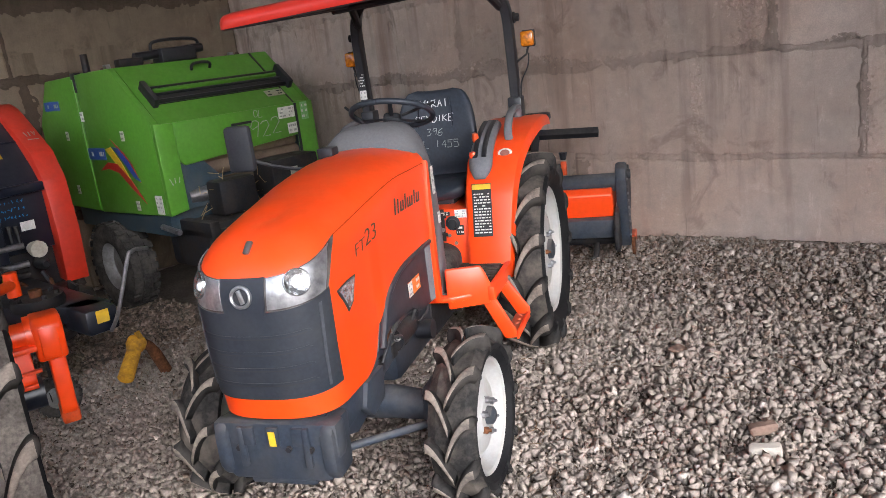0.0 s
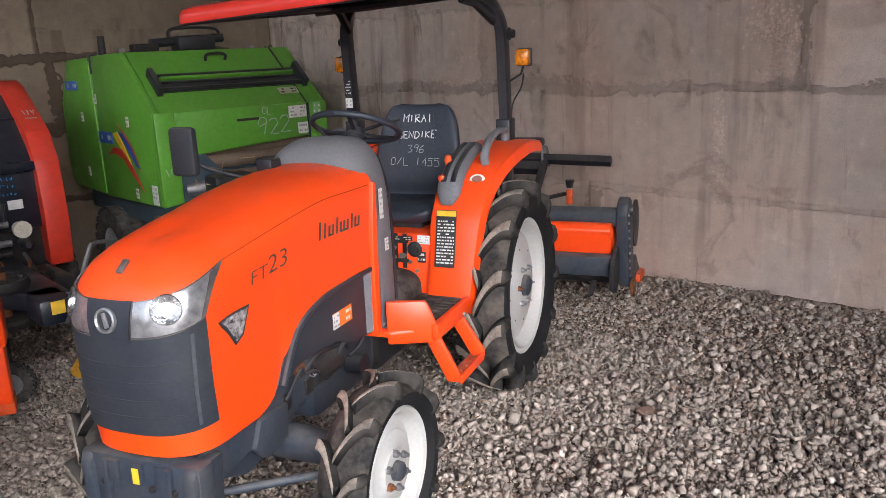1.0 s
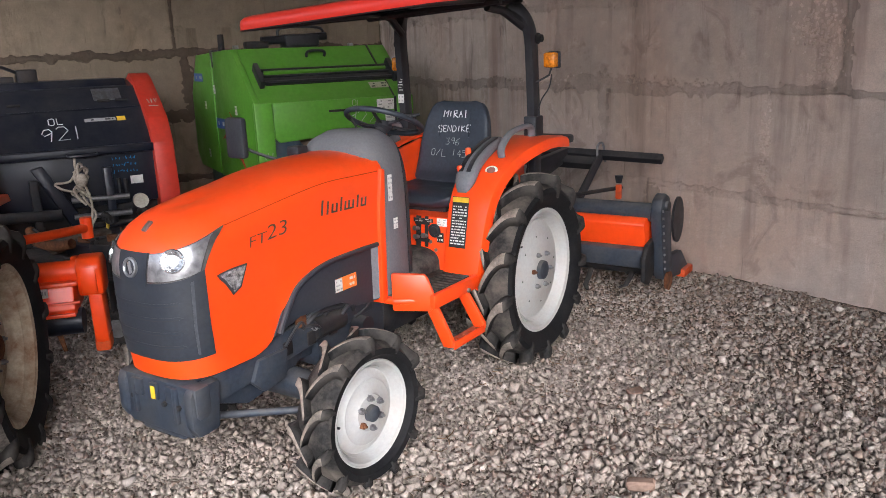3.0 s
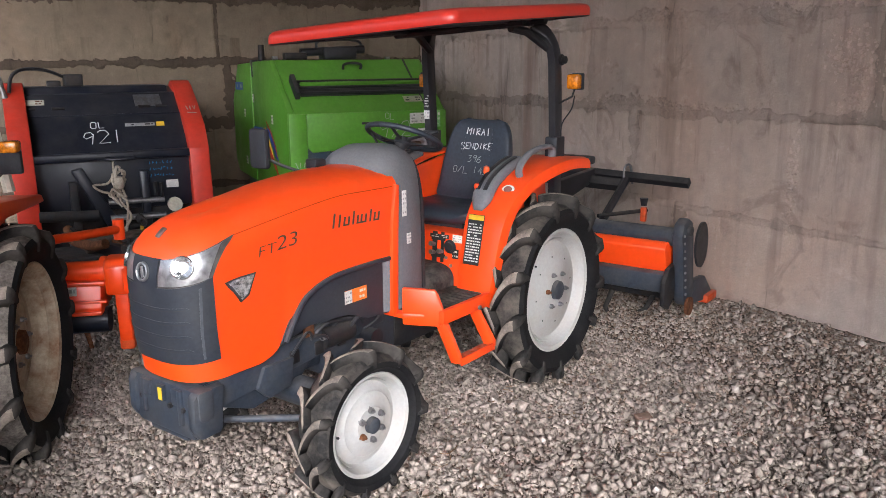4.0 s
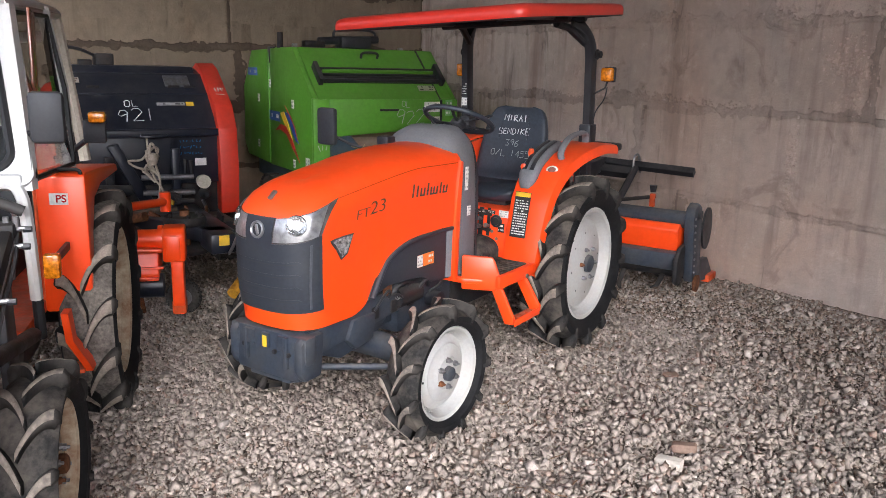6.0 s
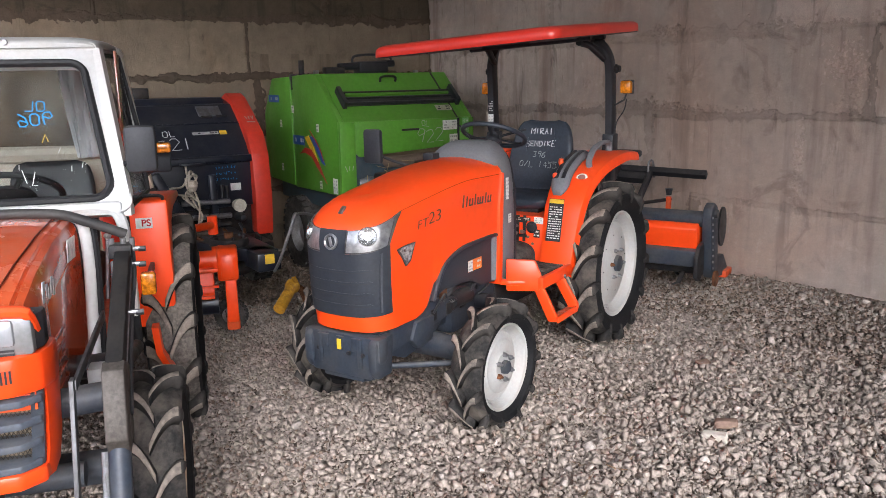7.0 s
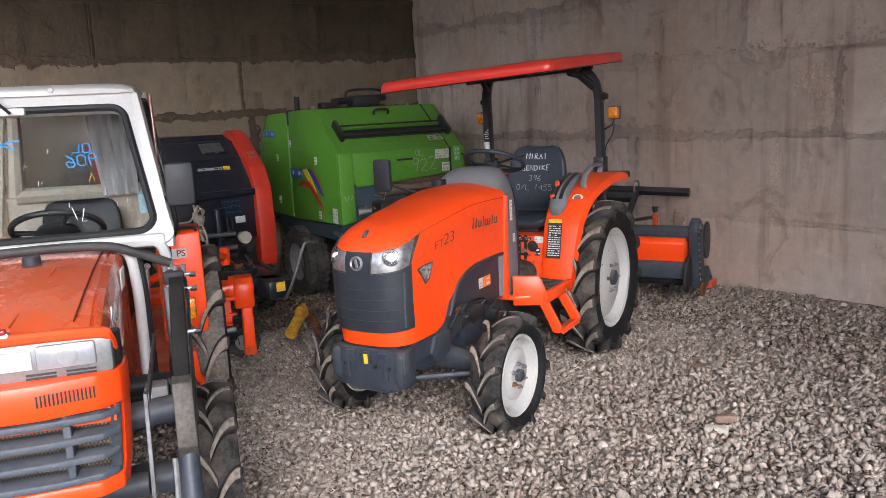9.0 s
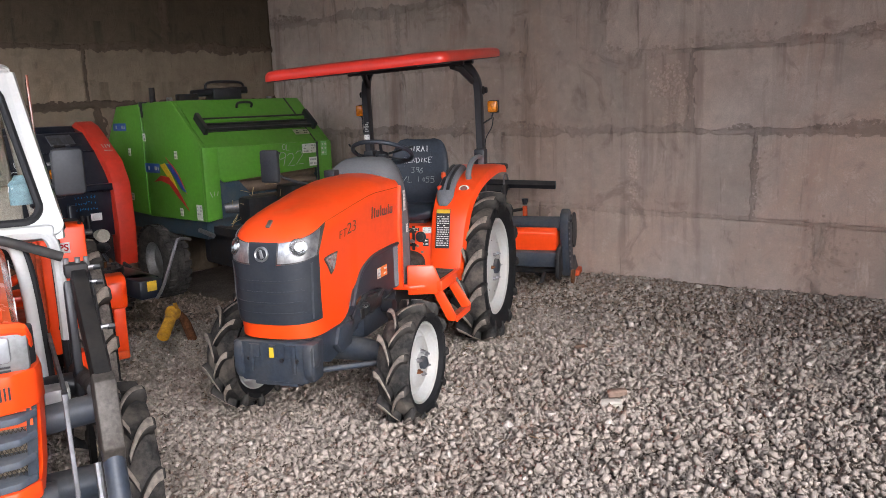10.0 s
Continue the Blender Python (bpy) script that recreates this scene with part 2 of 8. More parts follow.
def curve(pts, n=6):
    """A smooth path through the points."""
    pts = [Vector(p) for p in pts]
    out = []
    for i in range(len(pts) - 1):
        p0, p1, p2, p3 = pts[max(i - 1, 0)], pts[i], pts[i + 1], pts[min(i + 2, len(pts) - 1)]
        for k in range(n):
            t = k / n
            out.append(0.5 * ((2 * p1) + (p2 - p0) * t + (2 * p0 - 5 * p1 + 4 * p2 - p3) * t * t + (3 * p1 - p0 - 3 * p2 + p3) * t ** 3))
    return out + [pts[-1]]


def lathe(profile, n=32, axis="y", bm=None, m=None):
    """Turns a closed or open profile of (radius, along) round an axis."""
    loops = []
    for k in range(n):
        a = 2 * math.pi * k / n
        c, s = math.cos(a), math.sin(a)
        loops.append([{"y": (r * c, u, r * s), "z": (r * c, r * s, u), "x": (u, r * c, r * s)}[axis] for r, u in profile])
    b = bmesh.new()
    vs = [[b.verts.new(p) for p in lp] for lp in loops]
    for k in range(n):
        a, c = vs[k], vs[(k + 1) % n]
        for i in range(len(profile) - 1):
            b.faces.new((a[i], a[i + 1], c[i + 1], c[i]))
    bmesh.ops.remove_doubles(b, verts=b.verts, dist=1e-5)
    if m is not None:
        b.transform(m)
    return join(bm, b)


def plate(poly, depth, plane="xz", off=0.0, r=0.0, bm=None, m=None):
    """A flat polygon with a thickness. plane xz: along y from off; xy: along z; yz: along x."""
    b = bmesh.new()
    put = {"xz": lambda u, v, w: (u, w, v), "xy": lambda u, v, w: (u, v, w), "yz": lambda u, v, w: (w, u, v)}[plane]
    lo = [b.verts.new(put(u, v, off)) for u, v in poly]
    hi = [b.verts.new(put(u, v, off + depth)) for u, v in poly]
    b.faces.new(lo), b.faces.new(hi[::-1])
    for i in range(len(poly)):
        j = (i + 1) % len(poly)
        b.faces.new((lo[i], hi[i], hi[j], lo[j]))
    if r:
        bmesh.ops.recalc_face_normals(b, faces=b.faces)
        es = [e for e in b.edges if len(e.link_faces) == 2 and e.calc_face_angle(0) > 0.35]
        bmesh.ops.bevel(b, geom=es, offset=r, segments=2, profile=0.5, affect="EDGES", clamp_overlap=True)
    if m is not None:
        b.transform(m)
    return join(bm, b)


def bars(b, rows, w, h, m, seed=1, fill=(0.4, 0.95), t=0.001):
    """Rows of unreadable print on a label of w by h metres, in the label's own plane."""
    rnd = random.Random(seed)
    for k in range(rows):
        z = h / 2 - (k + 0.5) * h / rows
        x = -w / 2 + 0.06 * w
        while x < w * 0.42:
            l = rnd.uniform(0.06, 0.22) * w
            if rnd.random() < rnd.uniform(*fill):
                box(x, min(x + l, w * 0.46), -t, 0, z - 0.22 * h / rows, z + 0.22 * h / rows, bm=b, m=m)
            x += l + 0.05 * w
    return b


def frame_at(p, out, up=(0, 0, 1)):
    """A pose whose y axis points into the surface at p (out: away from it), z up."""
    y = -Vector(out).normalized()
    x = y.cross(Vector(up)).normalized()
    z = x.cross(y).normalized()
    return Matrix.Translation(p) @ Matrix((x, y, z)).transposed().to_4x4()


def label_on(parent, p, out, w, h, rows=3, base=None, ink=None, up=(0, 0, 1), name="label", note="", seed=1):
    f = frame_at(p, out, up)
    lab = part(name, box(-w / 2, w / 2, -0.0015, 0.001, -h / 2, h / 2), base or LABEL, parent, note, at=f, smooth=False)
    if rows:
        tagged(part("print", bars(bmesh.new(), rows, w * 0.94, h * 0.9, Matrix.Translation((0, -0.0018, 0)), seed), ink or LABEL_TEXT, lab, smooth=False), kind="stuff")
    return lab


def text_mesh(body, size, depth=0.001, bold=0.0):
    cu = bpy.data.curves.new("writing", "FONT")
    cu.body, cu.size, cu.extrude, cu.align_x, cu.align_y, cu.offset = body, size, depth, "CENTER", "CENTER", bold
    ob = new("writing", cu)
    me = bpy.data.meshes.new_from_object(ob.evaluated_get(bpy.context.evaluated_depsgraph_get()))
    bpy.data.objects.remove(ob)
    b = bmesh.new()
    b.from_mesh(me)
    b.transform(Matrix.Rotation(radians(90), 4, "X"))
    return b


def write_on(parent, body, p, out, size, material, up=(0, 0, 1), name="writing", lean=0.0, bold=0.0, shear=0.0):
    b = text_mesh(body, size, bold=bold)
    b.transform(Matrix(((1, 0, shear, 0), (0, 1, 0, 0), (0, 0, 1, 0), (0, 0, 0, 1))))
    return tagged(part(name, b, material, parent, at=frame_at(p, out, up) @ pose(0, -0.002, 0, 0, -lean, 0), smooth=False), kind="stuff")


def scribble(parent, strokes, p, out, r, material, up=(0, 0, 1), name="marker_stroke"):
    """Hand-drawn strokes, in metres on the surface."""
    f = frame_at(p, out, up)
    b = bmesh.new()
    for s in strokes:
        tube([(u, -0.001, v) for u, v in s], r, 5, bm=b, squash=1.0)
    b.transform(Matrix.Diagonal((1, 0.4, 1, 1)))
    return tagged(part(name, b, material, parent, at=f, smooth=False), kind="stuff")


STROKES = {"M": "0006234640", "I": "2026", "R": "0006363403 0340", "A": "002640 1333", "S": "453616051333413000", "E": "46060040 0333", "N": "00064046",
           "D": "00062644422000", "K": "0006 460340", "3": "064623423000", "9": "45361604134445 4530", "6": "4614011030423302", "O": "160501103041453616", "0": "160501103041453616",
           "/": "0046", "L": "060040", "1": "2620", "4": "360242 3530", "5": "4606043441301000", "2": "051636440040", " ": ""}


def hand_writing(parent, body, p, out, size, r, material, up=(0, 0, 1), seed=1, flip=False, slope=0.0):
    """Uneven hand-drawn characters, centred on p; flip: seen from behind the glass that it is written on."""
    rnd = random.Random(seed)
    strokes, pitch = [], size * 0.86
    for k, ch in enumerate(body):
        x0 = (k - len(body) / 2) * pitch
        dx, dz, sc, sh = rnd.uniform(-0.06, 0.06) * size, rnd.uniform(-0.08, 0.08) * size, rnd.uniform(0.88, 1.1), rnd.uniform(-0.05, 0.12)
        for word in STROKES[ch].split():
            line = []
            for a, c in zip(word[::2], word[1::2]):
                u, v = int(a) / 6.2 * size * sc + rnd.uniform(-0.02, 0.02) * size, (int(c) / 6 - 0.5) * size * sc + rnd.uniform(-0.03, 0.03) * size
                u, v = x0 + dx + u + sh * v, v + dz
                line.append((-u if flip else u, v + slope * u))
            strokes.append(line)
    return scribble(parent, strokes, p, out, r, material, up, "hand_writing")


# ---- the shed: gravel ground, block walls, and an added roof and walls out of view ----
def concrete(name, base, stain, dark, pits=38, relief=0.016):
    """Old cast concrete: cloudy greys, run-down stains, pits and fine grain, each block a little different."""
    m = bpy.data.materials.new(name)
    m.use_nodes = True
    nt = m.node_tree
    nd, ln = nt.nodes, nt.links
    b = nd["Principled BSDF"]
    b.inputs["Roughness"].default_value = 0.93
    b.inputs["Specular IOR Level"].default_value = 0.25
    geo = nd.new("ShaderNodeNewGeometry")

    def noise_(scale, detail, rough_, stretch=(1, 1, 1), dist=0.0):
        mp = nd.new("ShaderNodeMapping")
        mp.inputs["Scale"].default_value = stretch
        ln.new(geo.outputs["Position"], mp.inputs[0])
        n = nd.new("ShaderNodeTexNoise")
        n.inputs["Scale"].default_value, n.inputs["Detail"].default_value = scale, detail
        n.inputs["Roughness"].default_value, n.inputs["Distortion"].default_value = rough_, dist
        ln.new(mp.outputs[0], n.inputs["Vector"])
        return n.outputs["Fac"]

    def rng(src, a, c, lo=0.0, hi=1.0):
        r = nd.new("ShaderNodeMapRange")
        for i, v in zip(("From Min", "From Max", "To Min", "To Max"), (a, c, lo, hi)):
            r.inputs[i].default_value = v
        ln.new(src, r.inputs["Value"])
        return r.outputs[0]

    def mix(fac, a, c, kind="MIX"):
        n = nd.new("ShaderNodeMix")
        n.data_type, n.blend_type = "RGBA", kind
        ln.new(fac, n.inputs[0])
        for s, v in ((n.inputs[6], a), (n.inputs[7], c)):
            if isinstance(v, tuple):
                s.default_value = (*v, 1)
            else:
                ln.new(v, s)
        return n.outputs[2]

    def tint(k):
        return tuple(c * k for c in base)

    cloud = noise_(1.1, 8, 0.62, dist=0.5)
    col = mix(rng(cloud, 0.32, 0.68), tint(0.80), tint(1.18))
    warm = noise_(0.55, 6, 0.6, (1, 1, 0.7), 0.8)
    col = mix(rng(warm, 0.46, 0.66, 0, 0.75), col, (base[0] * 1.04, base[1] * 0.86, base[2] * 0.76))
    rusty = noise_(1.6, 7, 0.65, (1, 1, 0.12), 0.5)
    col = mix(rng(rusty, 0.60, 0.70, 0, 0.6), col, (base[0] * 0.72, base[1] * 0.52, base[2] * 0.44))
    mott = noise_(9, 10, 0.72)
    col = mix(rng(mott, 0.36, 0.50, 0.38, 0), col, tint(0.68))
    col = mix(rng(mott, 0.54, 0.70, 0, 0.5), col, tint(1.38))
    run = noise_(3.0, 8, 0.62, (1, 1, 0.11))
    col = mix(rng(run, 0.56, 0.68, 0, 0.6), col, stain)
    run2 = noise_(7.0, 8, 0.66, (1, 1, 0.14), 0.6)
    col = mix(rng(run2, 0.60, 0.68, 0, 0.6), col, dark)
    blot = noise_(2.2, 10, 0.7, dist=1.2)
    col = mix(rng(blot, 0.56, 0.64, 0, 0.45), col, stain)
    lime = noise_(4.0, 9, 0.72, (1, 1, 0.25))
    col = mix(rng(lime, 0.62, 0.70, 0, 0.45), col, tint(1.6))
    spot = noise_(15, 9, 0.8)
    col = mix(rng(spot, 0.64, 0.70, 0, 0.6), col, tint(0.35))
    # drips that run down from each bed joint, about every 0.63 m
    xyz = nd.new("ShaderNodeSeparateXYZ")
    ln.new(geo.outputs["Position"], xyz.inputs[0])
    below = nd.new("ShaderNodeMath")
    below.operation, below.inputs[1].default_value, below.inputs[2].default_value = "MULTIPLY_ADD", -1 / 0.63, 2.0 / 0.63
    ln.new(xyz.outputs[2], below.inputs[0])
    fr = nd.new("ShaderNodeMath")
    fr.operation = "FRACT"
    ln.new(below.outputs[0], fr.inputs[0])
    fade = rng(fr.outputs[0], 0.04, 0.75, 1.0, 0.0)
    comb = noise_(9.0, 5, 0.6, (1, 1, 0.035), 0.25)
    dm = nd.new("ShaderNodeMath")
    dm.operation = "MULTIPLY"
    ln.new(fade, dm.inputs[0])
    ln.new(rng(comb, 0.55, 0.68, 0, 0.6), dm.inputs[1])
    col = mix(dm.outputs[0], col, stain)
    vo = nd.new("ShaderNodeTexVoronoi")
    vo.inputs["Scale"].default_value = pits
    ln.new(geo.outputs["Position"], vo.inputs["Vector"])
    few = rng(noise_(1.3, 7, 0.7), 0.58, 0.74, 0.0, 0.30)
    lt = nd.new("ShaderNodeMath")
    lt.operation = "LESS_THAN"
    ln.new(vo.outputs["Distance"], lt.inputs[0])
    ln.new(few, lt.inputs[1])
    pit = lt.outputs[0]
    pm = nd.new("ShaderNodeMath")
    pm.operation = "MULTIPLY"
    pm.inputs[1].default_value = 0.6
    ln.new(pit, pm.inputs[0])
    col = mix(pm.outputs[0], col, tint(0.38))
    fine = noise_(130, 5, 0.75)
    col = mix(rng(fine, 0.40, 0.60, 0, 0.30), col, tint(0.60))
    info = nd.new("ShaderNodeObjectInfo")
    h = nd.new("ShaderNodeHueSaturation")
    ln.new(rng(info.outputs["Random"], 0, 1, 0.86, 1.12), h.inputs["Value"])
    ln.new(col, h.inputs["Color"])
    ln.new(h.outputs[0], b.inputs["Base Color"])
    bp = nd.new("ShaderNodeBump")
    bp.inputs["Strength"].default_value, bp.inputs["Distance"].default_value = 0.9, relief
    ma = nd.new("ShaderNodeMath")
    ma.operation = "ADD"
    ln.new(noise_(16, 12, 0.78), ma.inputs[0])
    ln.new(rng(pit, 0, 1, 0, -0.45), ma.inputs[1])
    ln.new(ma.outputs[0], bp.inputs["Height"])
    ln.new(bp.outputs[0], b.inputs["Normal"])
    return m


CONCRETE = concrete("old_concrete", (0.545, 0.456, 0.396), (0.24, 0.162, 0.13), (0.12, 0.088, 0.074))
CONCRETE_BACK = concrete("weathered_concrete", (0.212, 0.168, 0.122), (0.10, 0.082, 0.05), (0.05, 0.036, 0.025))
# a darker concrete for the upper courses of the back wall
CONCRETE_UPPER = concrete("darker_upper_concrete", (0.098, 0.076, 0.053), (0.038, 0.034, 0.023), (0.02, 0.016, 0.012))
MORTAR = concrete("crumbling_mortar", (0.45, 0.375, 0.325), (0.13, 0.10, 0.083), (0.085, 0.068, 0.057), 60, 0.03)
MORTAR_BACK = concrete("dark_back_mortar", (0.10, 0.076, 0.056), (0.06, 0.043, 0.03), (0.035, 0.026, 0.02), 60, 0.03)

BACK_DIR = Vector((-0.29, -2.15, 0)).normalized()
BACK_ORG = Vector((-1.02, 0, 0))


def block_mesh(rnd, length, height, depth=0.3):
    """A cast block with chipped, uneven edges; front face at y = 0, its own corner at the origin."""
    mx, mz = max(4, int(length / 0.09)), 8
    us = [0, 0.014 / length, 0.035 / length] + [i / mx for i in range(1, mx)] + [1 - 0.035 / length, 1 - 0.014 / length, 1]
    vs_ = [0, 0.014 / height, 0.035 / height] + [i / mz for i in range(1, mz)] + [1 - 0.035 / height, 1 - 0.014 / height, 1]
    nx, nz = len(us) - 1, len(vs_) - 1
    b = bmesh.new()
    rows = []
    for k in range(nz + 1):
        row = []
        for i in range(nx + 1):
            u, v = us[i], vs_[k]
            x, z = u * length, v * height
            edge = min(x, length - x, z, height - z)
            y = 0.004 * noise.noise(Vector((x * 2 + rnd.x, z * 2, rnd.y)))
            if edge < 1e-6:
                chip = noise.noise(Vector((x * 7 + rnd.x, z * 7 + rnd.y, 3.0)))
                y += 0.012 + 0.022 * max(0, chip + 0.15)
                cx = noise.noise(Vector((x * 9, z * 9 + rnd.x, rnd.y))) * 0.010
                cz = noise.noise(Vector((z * 9 + 5, x * 9 + rnd.x, rnd.y))) * 0.013
                x += cx
                z += cz
            row.append(b.verts.new((x, y, z)))
        rows.append(row)
    for a, c in zip(rows, rows[1:]):
        for i in range(nx):
            b.faces.new((a[i], a[i + 1], c[i + 1], c[i]))
    rim = rows[0] + [r[-1] for r in rows[1:]] + rows[-1][-2::-1] + [r[0] for r in rows[-2:0:-1]]
    back = [b.verts.new((v.co.x, depth, v.co.z)) for v in rim]
    for i in range(len(rim)):
        j = (i + 1) % len(rim)
        b.faces.new((rim[i], back[i], back[j], rim[j]))
    b.faces.new(back[::-1])
    return b


def block_wall(name, origin, along, out_y, courses, length, material, label):
    """A wall of big cast blocks with crumbling mortar between them; courses: (z0, z1, first joint, spacing)."""
    ang = math.degrees(math.atan2(along.y, along.x))
    wall = part(name, box(0, length, 0.035, 0.40, -0.3, courses[-1][1]), MORTAR, None, at=pose(origin.x, origin.y, 0, 0, 0, ang) @ Matrix.Diagonal((1, out_y, 1, 1)), smooth=False)
    tagged(wall, label, "wall", kind="structure")
    rnd = random.Random(len(name))
    for z0, z1, first, step in courses:
        x = first
        while x > 0:
            x -= step
        while x < length:
            a, c = max(0.0, x), min(length, x + step)
            if c - a > 0.15:
                b = block_mesh(Vector((rnd.uniform(0, 50), rnd.uniform(0, 50))), c - a - 0.016, z1 - z0 - 0.018)
                # back wall courses above 2.3 m take the darker concrete
                part("block", b, CONCRETE_UPPER if material is CONCRETE_BACK and z0 > 2.3 else material, wall, at=Matrix.Translation((a + 0.008, rnd.uniform(-0.004, 0.004), z0 + 0.009)), angle=50)
            x += step
    return wall


def looseness(x, y):
    """How loosely the stones lie: heaped in the open corner by the wall, trodden flat elsewhere."""
    if x < 3.6 or y < -4.2 or y > 0:
        return 0.0
    return min(1.0, (x - 3.6) / 0.8) * min(1.0, (y + 4.2) / 0.8) * min(1.0, -y / 0.5)


def ground_height(x, y):
    t = min(1, max(0, (y + 1.15) / 1.0))
    z = 0.10 * t * t * (3 - 2 * t) - 0.125 + 0.0422 * min(7.5, max(-2.0, x)) + 0.021 * min(0.0, max(-7.0, y))
    z += 0.022 * noise.noise(Vector((x * 0.9, y * 0.9, 0))) + 0.014 * noise.noise(Vector((x * 2.6, y * 2.6, 5)))
    # hollows and heaps, strongest in the open corner beside the canopy tractor
    k = looseness(x, y)
    if k:
        z += k * (0.030 * noise.noise(Vector((x * 5.0, y * 5.0, 8))) + 0.020 * noise.noise(Vector((x * 10, y * 10, 3))))
    return z


def ground_sheet():
    xs = np.concatenate([np.linspace(-400, -6, 12), np.linspace(-2.5, 9, 180), np.linspace(12, 400, 12)])
    ys = np.concatenate([np.linspace(-400, -12, 12), np.linspace(-9, 0.4, 150), np.linspace(4, 400, 12)])
    b = bmesh.new()
    vs = []
    for y in ys:
        vs.append([b.verts.new((x, y, ground_height(x, y) + 0.01 * noise.noise(Vector((x * 14, y * 14, 2))) if -3 < x < 10 and -10 < y < 1 else 0.05)) for x in xs])
    for a, c in zip(vs, vs[1:]):
        for i in range(len(xs) - 1):
            b.faces.new((a[i], a[i + 1], c[i + 1], c[i]))
    m = mat("dusty_ground", (0.155, 0.124, 0.10), 0.95, dirt=(0.06, 0.045, 0.034), dirt_amt=0.7, dirt_scale=2.5, grain=0.2, grain_scale=45, bump=0.02, bump_scale=35)
    far = mat("trodden_grit", (0.205, 0.168, 0.139), 0.95, dirt=(0.12, 0.094, 0.075), dirt_amt=0.7, dirt_scale=3.0, grain=0.2, grain_scale=60, bump=0.02, bump_scale=45)
    for f in b.faces:
        c = f.calc_center_median()
        f.material_index = 0 if 0.7 < c.x < 6.9 and -5.5 < c.y < 0.2 else 1
    return tagged(part("ground", b, [m, far]), "dusty brown earth under the loose gravel", "ground", kind="structure")


def gravel(name, count, area, size, seed, material, label, keep=None, wedge=False):
    """Loose crushed stone: one object of many small angular stones, blocks or three-sided wedges."""
    rs = np.random.RandomState(seed)
    t = bmesh.new()
    if wedge:
        rings([[(1.05 * math.cos(a), 1.05 * math.sin(a), z) for a in (0, 2.1, 4.2)] for z in (-0.7, 0.7)], bm=t)
    else:
        bmesh.ops.create_cube(t, size=1.5)
    bmesh.ops.triangulate(t, faces=t.faces)
    bmesh.ops.recalc_face_normals(t, faces=t.faces)
    base = np.array([v.co for v in t.verts])
    tri = np.array([[v.index for v in f.verts] for f in t.faces])
    t.free()
    shapes = []
    for k in range(40):
        v = base * (1 + rs.uniform(-0.42, 0.22, (len(base), 1))) + rs.uniform(-0.18, 0.18, (len(base), 3))
        v *= rs.uniform(0.7, 1.35, 3) * np.array([1.12, 0.95, 0.85])
        shapes.append(v)
    shapes = np.array(shapes)
    x0, x1, y0, y1 = area
    xy = np.c_[rs.uniform(x0, x1, count), rs.uniform(y0, y1, count)]
    if keep is not None:
        xy = xy[[keep(x, y, r) for (x, y), r in zip(xy, rs.uniform(0, 1, count))]]
    n = len(xy)
    s = np.clip(rs.lognormal(math.log(size), 0.46, n), size * 0.4, size * 2.5)
    q = rs.normal(size=(n, 4))
    q[:, 1:3] *= 0.5
    q /= np.linalg.norm(q, axis=1)[:, None]
    w, x, y, z = q.T
    rot = np.stack([np.stack([1 - 2 * (y * y + z * z), 2 * (x * y - z * w), 2 * (x * z + y * w)], -1),
                    np.stack([2 * (x * y + z * w), 1 - 2 * (x * x + z * z), 2 * (y * z - x * w)], -1),
                    np.stack([2 * (x * z - y * w), 2 * (y * z + x * w), 1 - 2 * (x * x + y * y)], -1)], -2)
    sh = shapes[rs.randint(0, len(shapes), n)] * s[:, None, None]
    pts = np.einsum("nij,nkj->nki", rot, sh)
    zz = np.array([ground_height(a, c) for a, c in xy]) + s * (-0.2 + rs.uniform(0.0, 1.0, n) * np.array([0.95 + 1.1 * looseness(a, c) for a, c in xy]))
    pts += np.c_[xy, zz][:, None, :]
    me = bpy.data.meshes.new(name)
    k, f = base.shape[0], len(tri)
    me.vertices.add(n * k)
    me.vertices.foreach_set("co", pts.reshape(-1).astype(np.float32))
    idx = (tri[None] + (np.arange(n) * k)[:, None, None]).reshape(-1)
    me.loops.add(n * f * 3)
    me.loops.foreach_set("vertex_index", idx.astype(np.int32))
    me.polygons.add(n * f)
    me.polygons.foreach_set("loop_start", (np.arange(n * f) * 3).astype(np.int32))
    me.update(calc_edges=True)
    me.validate()
    me.materials.append(material)
    return tagged(new(name, me), label, "gravel", kind="stuff")


ground_sheet()
_RIGHT = block_wall("wall_right", Vector((-1.42, 0, 0)), Vector((1, 0, 0)), 1,
           RIGHT_ROWS := [(-0.2, 0.09, 1.3, 2.4), (0.09, 0.71, 1.98, 2.4), (0.71, 1.38, 1.45, 2.43), (1.38, 2.0, 0.91, 2.44), (2.0, 2.62, 0.16, 2.43), (2.62, 3.24, 1.4, 2.4), (3.24, 3.86, 2.4, 2.4)],
           14.4, CONCRETE, "old grey concrete block wall with crumbling mortar joints")
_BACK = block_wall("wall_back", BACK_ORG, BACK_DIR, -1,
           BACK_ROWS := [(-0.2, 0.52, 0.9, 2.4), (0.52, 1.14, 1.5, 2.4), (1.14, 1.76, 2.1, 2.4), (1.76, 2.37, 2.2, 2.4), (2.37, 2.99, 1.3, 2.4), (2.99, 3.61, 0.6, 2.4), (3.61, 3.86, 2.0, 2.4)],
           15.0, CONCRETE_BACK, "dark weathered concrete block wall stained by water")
# added light blocker out of view, so the right wall is less lit
part("wall_front", box(10.0, 10.3, -3.4, 0.3, -0.3, 3.86), CONCRETE, smooth=False)
tagged(bpy.data.objects["wall_front"], "unseen short concrete wall added to keep daylight off the right side", "wall", kind="structure")
# added wall out of view that limits the light from the left
_far = BACK_ORG + BACK_DIR * 15
